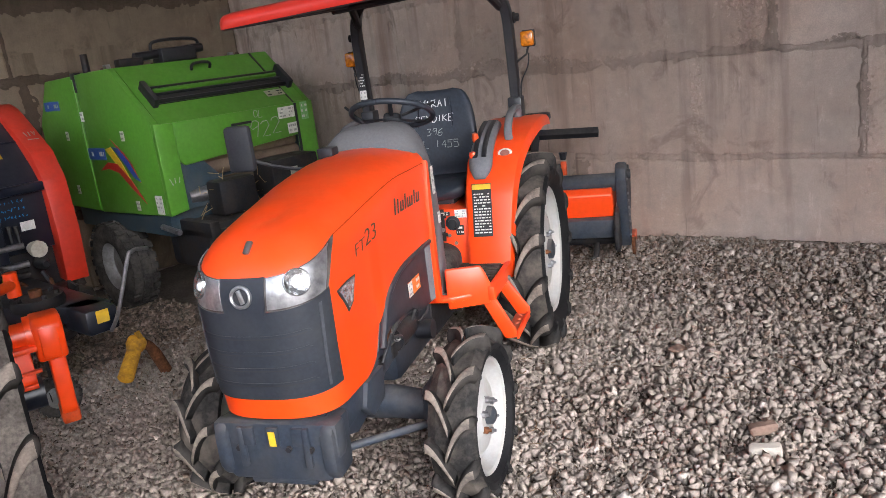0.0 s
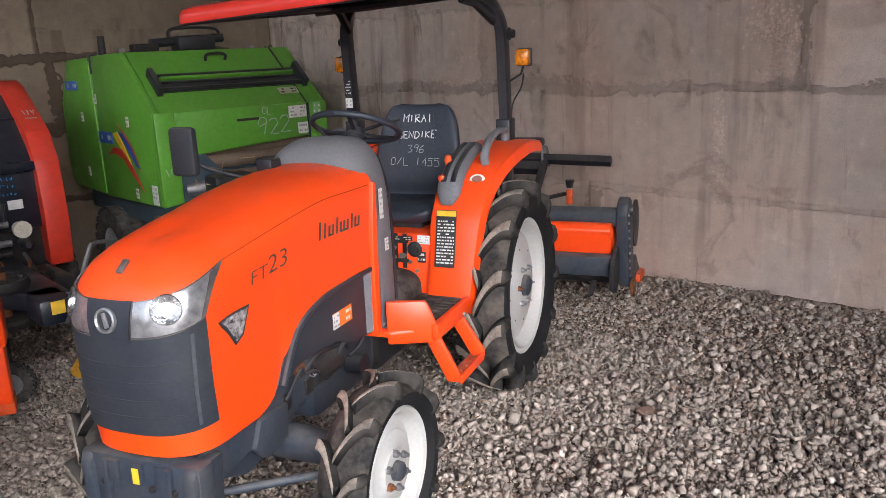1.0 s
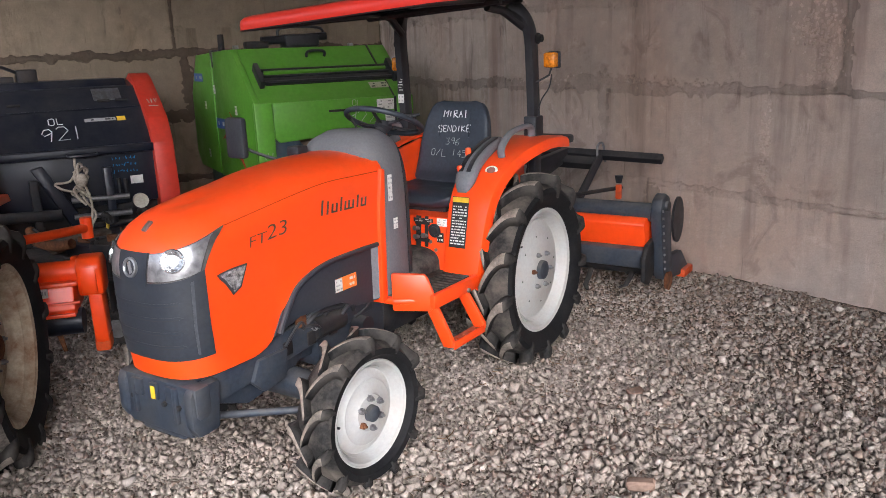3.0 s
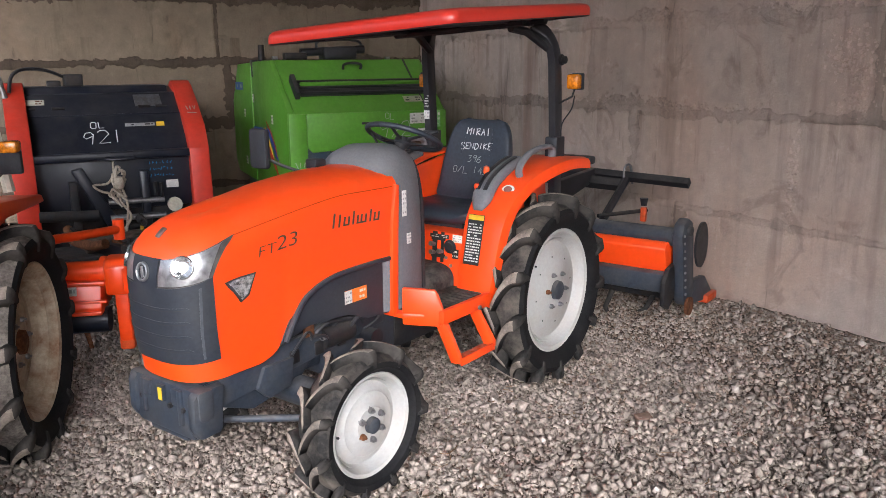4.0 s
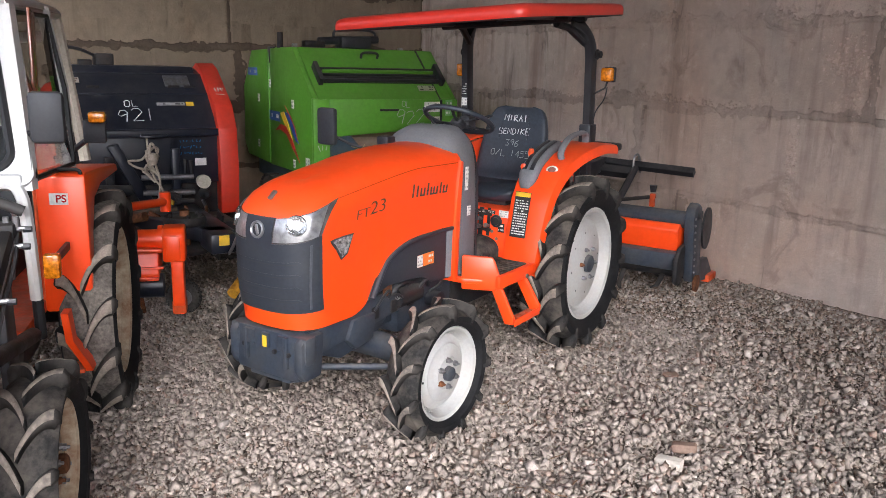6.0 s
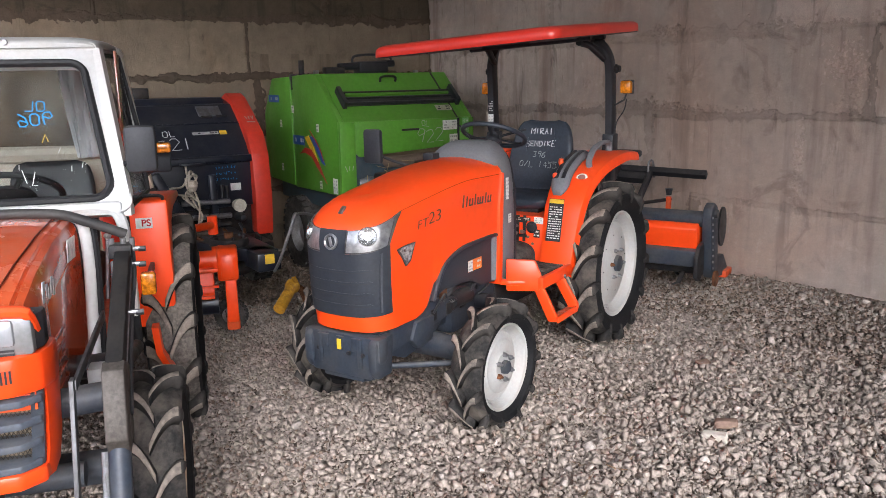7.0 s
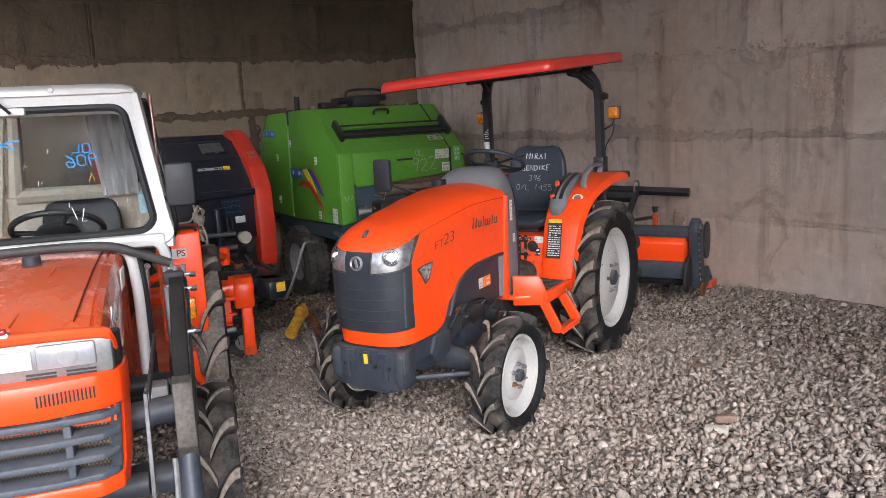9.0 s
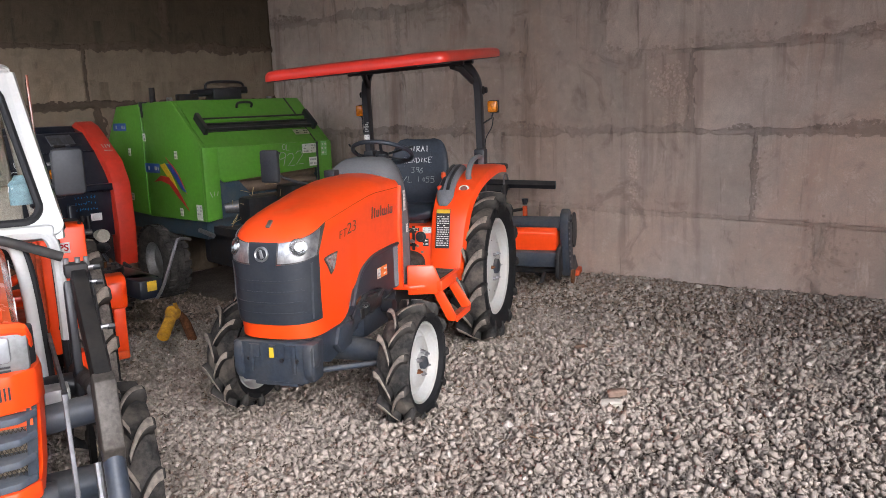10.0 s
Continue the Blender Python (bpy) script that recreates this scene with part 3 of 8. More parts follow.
part("wall_left", box(_far.x - 0.3, 5, _far.y - 0.4, _far.y, -0.3, 3.86), CONCRETE, smooth=False)
tagged(bpy.data.objects["wall_left"], "unseen plain grey wall added to close the left side against skylight", "wall", kind="structure")


def mortar_band(wall, path_len, vertical, at, width, seed):
    """Smeared mortar over a joint: a ragged, crumbling skin a few millimetres proud of the blocks, breaking off in places."""
    step = 0.017
    n, half = max(3, int(path_len / step)), width * 2.1
    rows = int(2 * half / 0.013)
    b = bmesh.new()
    grid = []
    for i in range(n + 1):
        s = path_len * i / n
        w = width * (0.30 + 1.0 * max(0, min(1.15, 0.55 + 1.2 * noise.noise(Vector((s * 0.8, seed * 2.7, 4))))))
        mid = 0.022 * noise.noise(Vector((s * 1.1, seed, 1)))
        col = []
        for k in range(rows + 1):
            o = -half + 2 * half * k / rows
            q = Vector((s, o, seed * 1.3))
            f = 1 - abs(o - mid) / w + 0.8 * noise.noise(q * 8) + 0.6 * noise.noise(q * 24)
            t = max(0.0, min(1.0, f / 0.45))
            y = 0.014 - 0.021 * t * t * (3 - 2 * t) - t * (0.006 * noise.noise(q * 18) + 0.006 * noise.noise(q * 55))
            col.append((f, b.verts.new((o, y, s) if vertical else (s, y, o))))
        grid.append(col)
    for a, c in zip(grid, grid[1:]):
        for k in range(rows):
            if max(a[k][0], a[k + 1][0], c[k][0], c[k + 1][0]) > 0.02:
                b.faces.new((a[k][1], c[k][1], c[k + 1][1], a[k + 1][1]))
    for v in [v for v in b.verts if not v.link_faces]:
        b.verts.remove(v)
    if not b.faces:
        b.free()
        return
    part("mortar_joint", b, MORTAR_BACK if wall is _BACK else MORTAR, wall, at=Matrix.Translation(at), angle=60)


def honeycomb(wall, x0, x1, z, seed):
    """Bare aggregate where the foot of a cast block came out rough: stones half sunk in the face, in stretches."""
    rnd = random.Random(seed)
    b = bmesh.new()
    n = int((x1 - x0) * 520)
    for k in range(n):
        x = rnd.uniform(x0, x1)
        d = abs(rnd.gauss(0, 0.045))
        if noise.noise(Vector((x * 0.9, z * 3, seed))) + 0.5 * noise.noise(Vector((x * 3.1, z, seed + 4))) < 0.02 + d * 3:
            continue
        r = rnd.uniform(0.004, 0.016)
        m = Matrix.Translation((x, 0.002, z + d)) @ Euler((rnd.uniform(0, 6), rnd.uniform(0, 6), rnd.uniform(0, 6))).to_matrix().to_4x4()
        box(-r, r, -r * 0.8, r * 0.8, -r * 0.7, r * 0.7, bm=b, m=m)
    if b.verts:
        tagged(part("aggregate", b, MORTAR, wall, smooth=False), kind="stuff")
    else:
        b.free()


def rough_patch(wall, x, z, w, h, seed):
    """A patch of bare aggregate on a block's face."""
    rnd = random.Random(seed)
    b = bmesh.new()
    for k in range(170):
        r = rnd.uniform(0.003, 0.013)
        m = Matrix.Translation((rnd.gauss(x, w), 0.003, rnd.gauss(z, h))) @ Euler((rnd.uniform(0, 6), rnd.uniform(0, 6), rnd.uniform(0, 6))).to_matrix().to_4x4()
        box(-r, r, -r * 0.8, r * 0.8, -r * 0.6, r * 0.6, bm=b, m=m)
    tagged(part("aggregate", b, CONCRETE, wall, smooth=False), kind="stuff")


def mortar(wall, courses, length, x0, x1):
    for i, (z0, z1, first, step) in enumerate(courses):
        if z1 < 3 and z1 > 0.3:
            low_joint = wall is _RIGHT and z1 < 0.8
            mortar_band(wall, x1 - x0, False, (x0, 0, z1), 0.030 if low_joint else 0.058, i + 1)
            if wall is _RIGHT and not low_joint:
                honeycomb(wall, x0, x1, z1 + 0.015, i + 3)
        x = first
        while x < x1:
            if x > x0 and z1 > 0.3 and z1 < 3:
                mortar_band(wall, z1 - z0, True, (x, 0, z0), 0.050 if wall is _RIGHT else 0.060, i * 7 + x)
            x += step


# added roof out of view: outline and dark colour set how much sky gets in
_roof = plate([(-3.2, 0.6), (10.2, 0.6), (10.2, -3.4), (8.7, -4.0), (8.0, -6.8), (-3.2, -6.8)], 0.12, "xy", 3.86)
tagged(part("ceiling", _roof, mat("unseen_dark_roof", (0.07, 0.062, 0.055), 0.8, dirt=(0.08, 0.06, 0.05), dirt_amt=0.6), smooth=False), "unseen dark roof added to shape the daylight in the shed", "ceiling", kind="structure")
mortar(_RIGHT, RIGHT_ROWS, 14.4, 0.3, 9.5)
mortar(_BACK, BACK_ROWS, 15.0, 0.0, 6.5)
for _k, (_x, _z, _w, _h) in enumerate(((5.68, 1.56, 0.07, 0.09), (5.60, 1.75, 0.10, 0.08), (6.15, 2.06, 0.25, 0.035), (5.2, 2.05, 0.2, 0.03), (6.85, 0.55, 0.09, 0.10), (6.35, 0.95, 0.02, 0.16), (3.1, 1.42, 0.25, 0.02), (4.6, 1.42, 0.3, 0.02), (5.3, 1.0, 0.02, 0.14))):
    rough_patch(_RIGHT, _x, _z, _w, _h, _k + 40)


# ---- wheels ----
def lug_tyre(R, W, rim, lug_h):
    """The carcass of a farm tyre, turned round y."""
    h = W / 2
    c = R - lug_h
    prof = [(rim, -h * 0.62), (rim + 0.012, -h * 0.72), (rim + 0.35 * (c - rim), -h * 0.93), (rim + 0.68 * (c - rim), -h * 0.98), (c - 0.022, -h * 0.88),
            (c - 0.003, -h * 0.6), (c, -h * 0.25), (c, h * 0.25), (c - 0.003, h * 0.6), (c - 0.022, h * 0.88), (rim + 0.68 * (c - rim), h * 0.98),
            (rim + 0.35 * (c - rim), h * 0.93), (rim + 0.012, h * 0.72), (rim, h * 0.62)]
    b = lathe(prof, 64)
    for f in b.faces:
        m = f.calc_center_median()
        f.material_index = 1 if math.hypot(m.x, m.z) > c - 0.03 else 0
    return b


def lug_mesh(R, W, rim, lug_h, sweep, side):
    """One hooked lug: it leaves the tread's middle slanting, turns square to the shoulder and runs down the side wall as a fin."""
    h, c, k = W / 2, R - lug_h, R / 0.5
    stations = []
    for i in range(8):
        t = i / 7
        stations.append((sweep * (1 - (1 - t) ** 1.9), h * (-0.09 + 1.0 * t), R - 0.012 * k * t * t, h * (-0.09 + 0.97 * t), c - 0.02, (0.021 + 0.007 * t) * k, (0.034 + 0.010 * t) * k))
    stations.append((sweep * 1.02, h * 1.02, R - 0.034 * k, h * 0.86, c - 0.03 * k, 0.024 * k, 0.040 * k))
    stations.append((sweep * 1.05, h * 1.055, R - 0.075 * k, h * 0.90, R - 0.088 * k, 0.015 * k, 0.032 * k))
    stations.append((sweep * 1.09, h * 1.0, R - 0.118 * k, h * 0.93, R - 0.125 * k, 0.007 * k, 0.018 * k))
    loops = []
    for ang, ut, rt, ul, rl, wt, wl in stations:
        rl, rt = max(rl, rim + 0.02), max(rt, rim + 0.021)
        loops.append([(r * math.cos(ang + w / R), side * u, r * math.sin(ang + w / R)) for w, r, u in ((-wl, rl, ul), (-wt, rt - 0.004 * k, ut), (-wt * 0.7, rt, ut), (wt * 0.7, rt, ut), (wt, rt - 0.004 * k, ut), (wl, rl, ul))])
    b = rings(loops)
    for f in b.faces:
        rr = [math.hypot(v.co.x, v.co.z) for v in f.verts]
        f.material_index = 1 if min(rr) > R - 0.030 * k else 0
        f.smooth = True
    for e in b.edges:
        e.smooth = len(e.link_faces) == 2 and e.calc_face_angle(0) < radians(38)
    me = bpy.data.meshes.new("lug")
    bmesh.ops.recalc_face_normals(b, faces=b.faces)
    b.to_mesh(me)
    b.free()
    me.materials.append(LUG)
    me.materials.append(LUG_TOP)
    return me


def wheel(parent, name, p, R, W, rim, lugs, out, dish, rim_mat, hub_mat, bolts=6, sweep=0.42, lug_h=0.04, turn=0.0, yaw=0.0, note="", tread=None):
    """A wheel at p, turned about y; out = 1 faces +y. dish: how far the disc lies in from the rim's edge."""
    m = Matrix.Translation(p) @ pose(0, 0, 0, 0, 0, yaw) @ pose(0, 0, 0, 0, turn, 0) @ Matrix.Diagonal((1, out, 1, 1))
    e = W * 0.36
    d = e - dish
    prof = [(0.0, d + 0.004), (rim * 0.34, d + 0.004), (rim * 0.40, d - 0.008), (rim * 0.62, d - 0.012), (rim * 0.70, d - 0.03), (rim * 0.80, d - 0.035), (rim * 0.845, d - 0.015), (rim * 0.86, e - 0.05),
            (rim * 0.90, e - 0.035), (rim * 0.93, e - 0.008), (rim * 0.985, e), (rim * 1.01, e - 0.006), (rim * 1.015, e - 0.016), (rim * 0.99, e - 0.02), (rim * 0.97, 0.0),
            (rim * 0.99, -e + 0.02), (rim * 1.01, -e + 0.006), (rim * 0.985, -e), (rim * 0.93, -e + 0.01), (rim * 0.86, -e + 0.05), (rim * 0.84, d - 0.05), (rim * 0.4, d - 0.03), (0, d - 0.02)]
    w = part(name, lathe(prof, 48), rim_mat, parent, note, at=m)
    part("tyre", lug_tyre(R, W, rim * 0.99, lug_h), [RUBBER, tread or TREAD], w, "dusty black lugged rubber tyre", angle=30)
    for side in (1, -1):
        me = lug_mesh(R, W, rim, lug_h, sweep, side)
        for k in range(lugs):
            lg = new("lug", me)
            lg.parent = w
            lg.matrix_basis = Matrix.Rotation(2 * math.pi * (k + (0.5 if side > 0 else 0)) / lugs, 4, "Y")
    hub = lathe([(0, d + 0.035), (rim * 0.10, d + 0.034), (rim * 0.15, d + 0.026), (rim * 0.16, d + 0.004), (rim * 0.155, d - 0.01)], 20)
    part("hub", hub, hub_mat, w)
    for k in range(bolts):
        a = 2 * math.pi * (k + 0.3) / bolts
        x, z = rim * 0.29 * math.cos(a), rim * 0.29 * math.sin(a)
        bb = lathe([(0, d + 0.030), (0.006, d + 0.030), (0.007, d + 0.018), (0.013, d + 0.018), (0.0135, d + 0.003), (0.016, d + 0.0)], 8, m=Matrix.Translation((x, 0, z)))
        part("bolt", bb, STEEL if k else RUST, w)
    if R > 0.5 and rim_mat is WHITE_RIM:
        for k in range(8):
            a = 2 * math.pi * (k + 0.1) / 8
            part("rim_hole", lathe([(0, d - 0.0095), (0.0045, d - 0.0095), (0.005, d - 0.012)], 8, m=Matrix.Translation((rim * 0.56 * math.cos(a), 0, rim * 0.56 * math.sin(a)))), IRON, w)
    a = 0.9
    part("valve", tube([(rim * 0.83 * math.cos(a), e - 0.06, rim * 0.83 * math.sin(a)), (rim * 0.80 * math.cos(a), e - 0.02, rim * 0.80 * math.sin(a))], 0.005, 6), BLACK_PAINT, w)
    return w


# ---- the canopy tractor ----
TRACTOR = pose(3.24, -1.94, 0, 0, 0, -66)


def lerp_table(table, x):
    if x <= table[0][0]:
        return table[0][1]
    for (a, u), (c, v) in zip(table, table[1:]):
        if x <= c:
            t = (x - a) / (c - a)
            return u + (v - u) * t
    return table[-1][1]


HOOD_TOP = [(0.93, 1.275), (1.2, 1.268), (1.45, 1.245), (1.65, 1.21), (1.78, 1.178), (1.86, 1.15)]
HOOD_SHOULDER = [(0.93, 1.17), (1.3, 1.155), (1.6, 1.10), (1.85, 1.03), (2.0, 0.97), (2.1, 0.94)]
HOOD_LOW = [(0.93, 0.865), (1.10, 0.868), (1.30, 0.864), (1.40, 0.85), (1.47, 0.828), (1.52, 0.803), (1.56, 0.77), (1.59, 0.725), (1.62, 0.68), (1.66, 0.615), (1.70, 0.59), (1.75, 0.575), (2.1, 0.57)]


def hood_plan(s):
    """Round the bonnet in plan, from the left rear (s = 0) round the nose (s = 0.5) to the right rear (s = 1)."""
    side = 1 if s <= 0.5 else -1
    t = (s if s <= 0.5 else 1 - s) * 2
    w0 = 0.245
    if t < 0.62:
        u = t / 0.62
        return 0.93 + u * (1.88 - 0.93), side * (w0 - 0.014 * u * u)
    u = (t - 0.62) / 0.38
    a = u * math.pi / 2
    n = 0.72
    return 1.88 + 0.205 * math.sin(a) ** n, side * 0.231 * max(0.0, math.cos(a)) ** n


def hood_at(s, h, proud=0.0):
    """A point on the bonnet: h 0 to 1 up the side, 1 to 2 over the shoulder to the middle."""
    x, y = hood_plan(s)
    low, sh = lerp_table(HOOD_LOW, x), lerp_table(HOOD_SHOULDER, x)
    if h <= 1:
        z = low + (sh - low) * h
        k = 1 - 0.10 * max(0, (x - 1.6) / 0.5) * max(0, 0.5 - h) ** 1.0 - 0.012 * math.sin(h * math.pi) * 0
        p = Vector((1.6 + (x - 1.6) * (k if x > 1.6 else 1), y * (1 - 0.06 * (1 - h) * (x > 1.6)), z))
    else:
        t = (h - 1) * math.pi / 2
        xs = x if x < 1.6 else 1.6 + (x - 1.6) * 0.42
        top = lerp_table(HOOD_TOP, xs)
        c, s_ = math.cos(t) ** 0.80, math.sin(t) ** 0.92
        p = Vector((xs + (x - xs) * c, y * c, sh + (top - sh) * s_))
    if proud:
        e = 0.004
        a = hood_at(min(1, s + e), h) - hood_at(max(0, s - e), h)
        hh = min(max(h, 0.01), 1.97)
        c = hood_at(s, hh + 0.02) - hood_at(s, hh - 0.02)
        n = a.cross(c).normalized()
        if n.dot(p - Vector((1.4, 0, 0.8))) < 0:
            n = -n
        p = p + n * proud
    return p


def hood_patch(quad, nu, nv, proud, depth=0.012):
    """A panel laid on the bonnet between four corners (s, h), with its own thickness."""
    (a, b_, c, d) = quad
    outer, inner = [], []
    for j in range(nv + 1):
        v = j / nv
        ro, ri = [], []
        for i in range(nu + 1):
            u = i / nu
            s = (a[0] * (1 - u) + b_[0] * u) * (1 - v) + (d[0] * (1 - u) + c[0] * u) * v
            h = (a[1] * (1 - u) + b_[1] * u) * (1 - v) + (d[1] * (1 - u) + c[1] * u) * v
            ro.append(hood_at(s, h, proud))
            ri.append(hood_at(s, h, proud - depth))
        outer.append(ro)
        inner.append(ri)
    b = bmesh.new()
    O = [[b.verts.new(p) for p in r] for r in outer]
    I = [[b.verts.new(p) for p in r] for r in inner]
    for j in range(nv):
        for i in range(nu):
            b.faces.new((O[j][i], O[j][i + 1], O[j + 1][i + 1], O[j + 1][i]))
    ring = lambda G: G[0] + [r[-1] for r in G[1:]] + G[-1][-2::-1] + [r[0] for r in G[-2:0:-1]]
    ro, ri = ring(O), ring(I)
    for i in range(len(ro)):
        j = (i + 1) % len(ro)
        b.faces.new((ro[i], ri[i], ri[j], ro[j]))
    return b


tractor = thing("tractor", TRACTOR, "orange compact tractor with red sun canopy and white wheels", "tractor")

# bonnet
_S = [i / 96 for i in range(97)]
_H = [0, 0.04, 0.1, 0.2, 0.35, 0.5, 0.65, 0.8, 0.92, 1.0, 1.1, 1.2, 1.32, 1.45, 1.6, 1.78, 1.92, 2.0]
b = bmesh.new()
_g = [[b.verts.new(hood_at(s, h)) for s in _S] for h in _H]
for r0, r1 in zip(_g, _g[1:]):
    for i in range(96):
        b.faces.new((r0[i], r0[i + 1], r1[i + 1], r1[i]))
bmesh.ops.remove_doubles(b, verts=b.verts, dist=0.0008)
bmesh.ops.solidify(b, geom=list(b.faces), thickness=-0.012)
part("bonnet", b, ORANGE, tractor, "glossy orange bonnet with dust on top", angle=50)
# grille with louvre ribs, lamps, badge
part("grille", hood_patch([(0.338, 0.20), (0.662, 0.20), (0.657, 0.98), (0.343, 0.98)], 40, 12, 0.008, 0.02), GRILLE, tractor, "dark grey plastic front grille")
for h in (0.34, 0.48, 0.62, 0.76):
    part("grille_rib", hood_patch([(0.40, h), (0.60, h), (0.59, h + 0.022), (0.41, h + 0.022)], 24, 1, 0.0100, 0.012), GRILLE, tractor)
    part("grille_slit", hood_patch([(0.41, h - 0.012), (0.59, h - 0.012), (0.592, h), (0.408, h)], 24, 1, 0.0088, 0.008), BLACK_PAINT, tractor)
for sd in (0, 1):
    f = (lambda q: [(1 - s, h) for s, h in q]) if sd else (lambda q: q)
    part("grille_ridge", hood_patch(f([(0.372, 0.24), (0.378, 0.24), (0.376, 0.93), (0.369, 0.93)]), 2, 8, 0.0115, 0.01), mat("scuffed_plastic_edge", (0.062, 0.066, 0.075), 0.5, grain=0.1), tractor)
    lamp = part("headlight", hood_patch(f([(0.343, 0.965), (0.481, 0.985), (0.475, 1.255), (0.30, 1.31)]), 20, 10, 0.004, 0.02), mat("smoky_lamp_shell", (0.16, 0.145, 0.135), 0.18, metal=0.5, coat=0.6, grain=0.25, grain_scale=18), tractor, "clear headlight with a smoky outer corner")
    part("reflector", hood_patch(f([(0.352, 0.985), (0.474, 1.0), (0.469, 1.235), (0.322, 1.275)]), 16, 8, 0.0065, 0.008), REFLECTOR, lamp)
    part("lens_edge", hood_patch(f([(0.322, 1.275), (0.469, 1.235), (0.469, 1.248), (0.317, 1.29)]), 16, 2, 0.0085, 0.008), CHROME, lamp)
    s_ = 0.405 if not sd else 0.595
    c, nn = hood_at(s_, 1.16, 0.0085), hood_at(s_, 1.16, 0.1) - hood_at(s_, 1.16)
    fb = frame_at(c, nn)
    fb = fb @ Matrix.Translation((0.012 * (1 if sd else -1), 0.0, 0.0))
    part("bulb_bowl", lathe([(0, 0.006), (0.018, 0.004), (0.032, -0.001), (0.040, -0.0035), (0.0425, -0.0025), (0.044, 0.006)], 32, "y", m=fb), CLEAR_LAMP, lamp, "clear round projector bowl")
    part("bulb", lathe([(0, -0.008), (0.008, -0.007), (0.014, -0.002), (0.016, 0.004)], 16, "y", m=fb @ Matrix.Translation((0.006, 0, -0.004))), mat("white_bulb_shield", (0.8, 0.8, 0.8), 0.25, coat=0.6), lamp)
    part("side_lamp_surround", hood_patch(f([(0.284, 0.63), (0.297, 0.60), (0.318, 0.85), (0.272, 0.79)]), 4, 4, 0.003, 0.008), DARK_PLASTIC, tractor)
    part("side_lamp", hood_patch(f([(0.2865, 0.65), (0.2955, 0.625), (0.3145, 0.835), (0.2755, 0.782)]), 4, 4, 0.0055, 0.008), mat("faceted_side_lamp", (0.60, 0.61, 0.62), 0.2, metal=0.6, grain=0.42, grain_scale=70, bump=0.006, bump_scale=60, coat=0.6), tractor, "small clear side lamp")
    seam = [hood_at((1 - s if sd else s), h, 0.0005) for s, h in ((0.30, 1.30), (0.24, 1.26), (0.18, 1.22), (0.12, 1.17), (0.06, 1.12), (0.01, 1.08))]
    part("bonnet_seam", tube(curve(seam, 4), 0.0016, 6), mat("shadowed_seam", (0.30, 0.03, 0.005), 0.7), tractor)
part("badge_panel", hood_patch([(0.478, 0.95), (0.522, 0.95), (0.528, 1.262), (0.472, 1.262)], 12, 6, 0.010, 0.02), GRILLE, tractor)
bg = frame_at(hood_at(0.5, 1.11, 0.011), hood_at(0.5, 1.11, 0.1) - hood_at(0.5, 1.11)) @ pose(0, 0, 0, 0, 0, -90)
badge = part("badge", lathe([(0.026, 0.0), (0.027, 0.008), (0.031, 0.011), (0.036, 0.009), (0.037, 0.0)], 28, "x", m=bg), CHROME, tractor, "round chrome front badge")
part("badge_core", lathe([(0, 0.004), (0.026, 0.004), (0.027, 0)], 24, "x", m=bg), DARK_PLASTIC, badge)
part("badge_mark", box(0.003, 0.008, -0.008, 0.008, -0.022, 0.022, 0.002, m=bg @ pose(0, 0, 0, 20, 0, 0)), CHROME, badge)
part("bonnet_latch", box(-0.024, 0.024, -0.011, 0.011, -0.004, 0.008, 0.004, m=Matrix.Translation(hood_at(0.5, 1.55, 0.002)) @ pose(0, 0, 0, 0, 38, 0)), STEEL, tractor)
# black inner arch panels
for sd in (1, -1):
    arch = [(0.95, 0.872), (1.10, 0.874), (1.30, 0.870), (1.40, 0.856), (1.47, 0.834), (1.52, 0.809), (1.56, 0.776), (1.59, 0.731), (1.62, 0.686), (1.655, 0.625), (1.60, 0.635), (1.50, 0.66), (1.36, 0.655), (1.24, 0.645), (1.14, 0.60), (0.955, 0.585)]
    part("arch_panel", plate(arch, 0.03 * sd, "xz", 0.198 * sd, 0.006), GRILLE, tractor, "dark plastic panel over the front wheel")
    rim_ = [(x, 0.239 * sd, z - 0.012) for x, z in ((0.96, 0.865), (1.10, 0.868), (1.30, 0.864), (1.40, 0.85), (1.47, 0.828), (1.52, 0.803), (1.555, 0.77), (1.585, 0.725), (1.615, 0.68), (1.635, 0.645))]
    part("arch_trim", tube(curve(rim_, 3), 0.014, 8, squash=0.9), GRILLE, tractor)
    part("side_pillar", plate([(0.93, 1.19), (0.955, 1.195), (0.985, 1.0), (0.995, 0.58), (0.955, 0.58), (0.945, 0.9)], 0.03 * sd, "xz", 0.232 * sd, 0.006), ORANGE, tractor)
label_on(tractor, (1.21, 0.231, 0.73), (0, 1, 0), 0.14, 0.06, 2, LABEL_ORANGE, LABEL, name="warning_label")
label_on(tractor, (1.26, 0.2325, 0.73), (0, 1, 0), 0.045, 0.058, 3, LABEL, name="warning_label", seed=3)
# dashboard cowl
loops = []
for x, w, z in ((1.06, 0.20, 1.262), (1.02, 0.232, 1.305), (0.97, 0.252, 1.34), (0.90, 0.258, 1.357), (0.80, 0.245, 1.352), (0.70, 0.20, 1.31)):
    loops.append([(x - 0.05 * (1 - abs(math.cos(a))), w * math.copysign(abs(math.cos(a)) ** 0.55, math.cos(a)), 0.60 + (z - 0.60) * max(0, math.sin(a)) ** 0.42) for a in (math.pi * k / 24 for k in range(25))])
part("dash_cowl", rings(loops, False, False), GREY_PLASTIC, tractor, "grey plastic dashboard cowl", angle=60)
part("dash_back", plate([(y, z) for _, y, z in loops[-1]], 0.02, "yz", 0.67), DARK_PLASTIC, tractor)
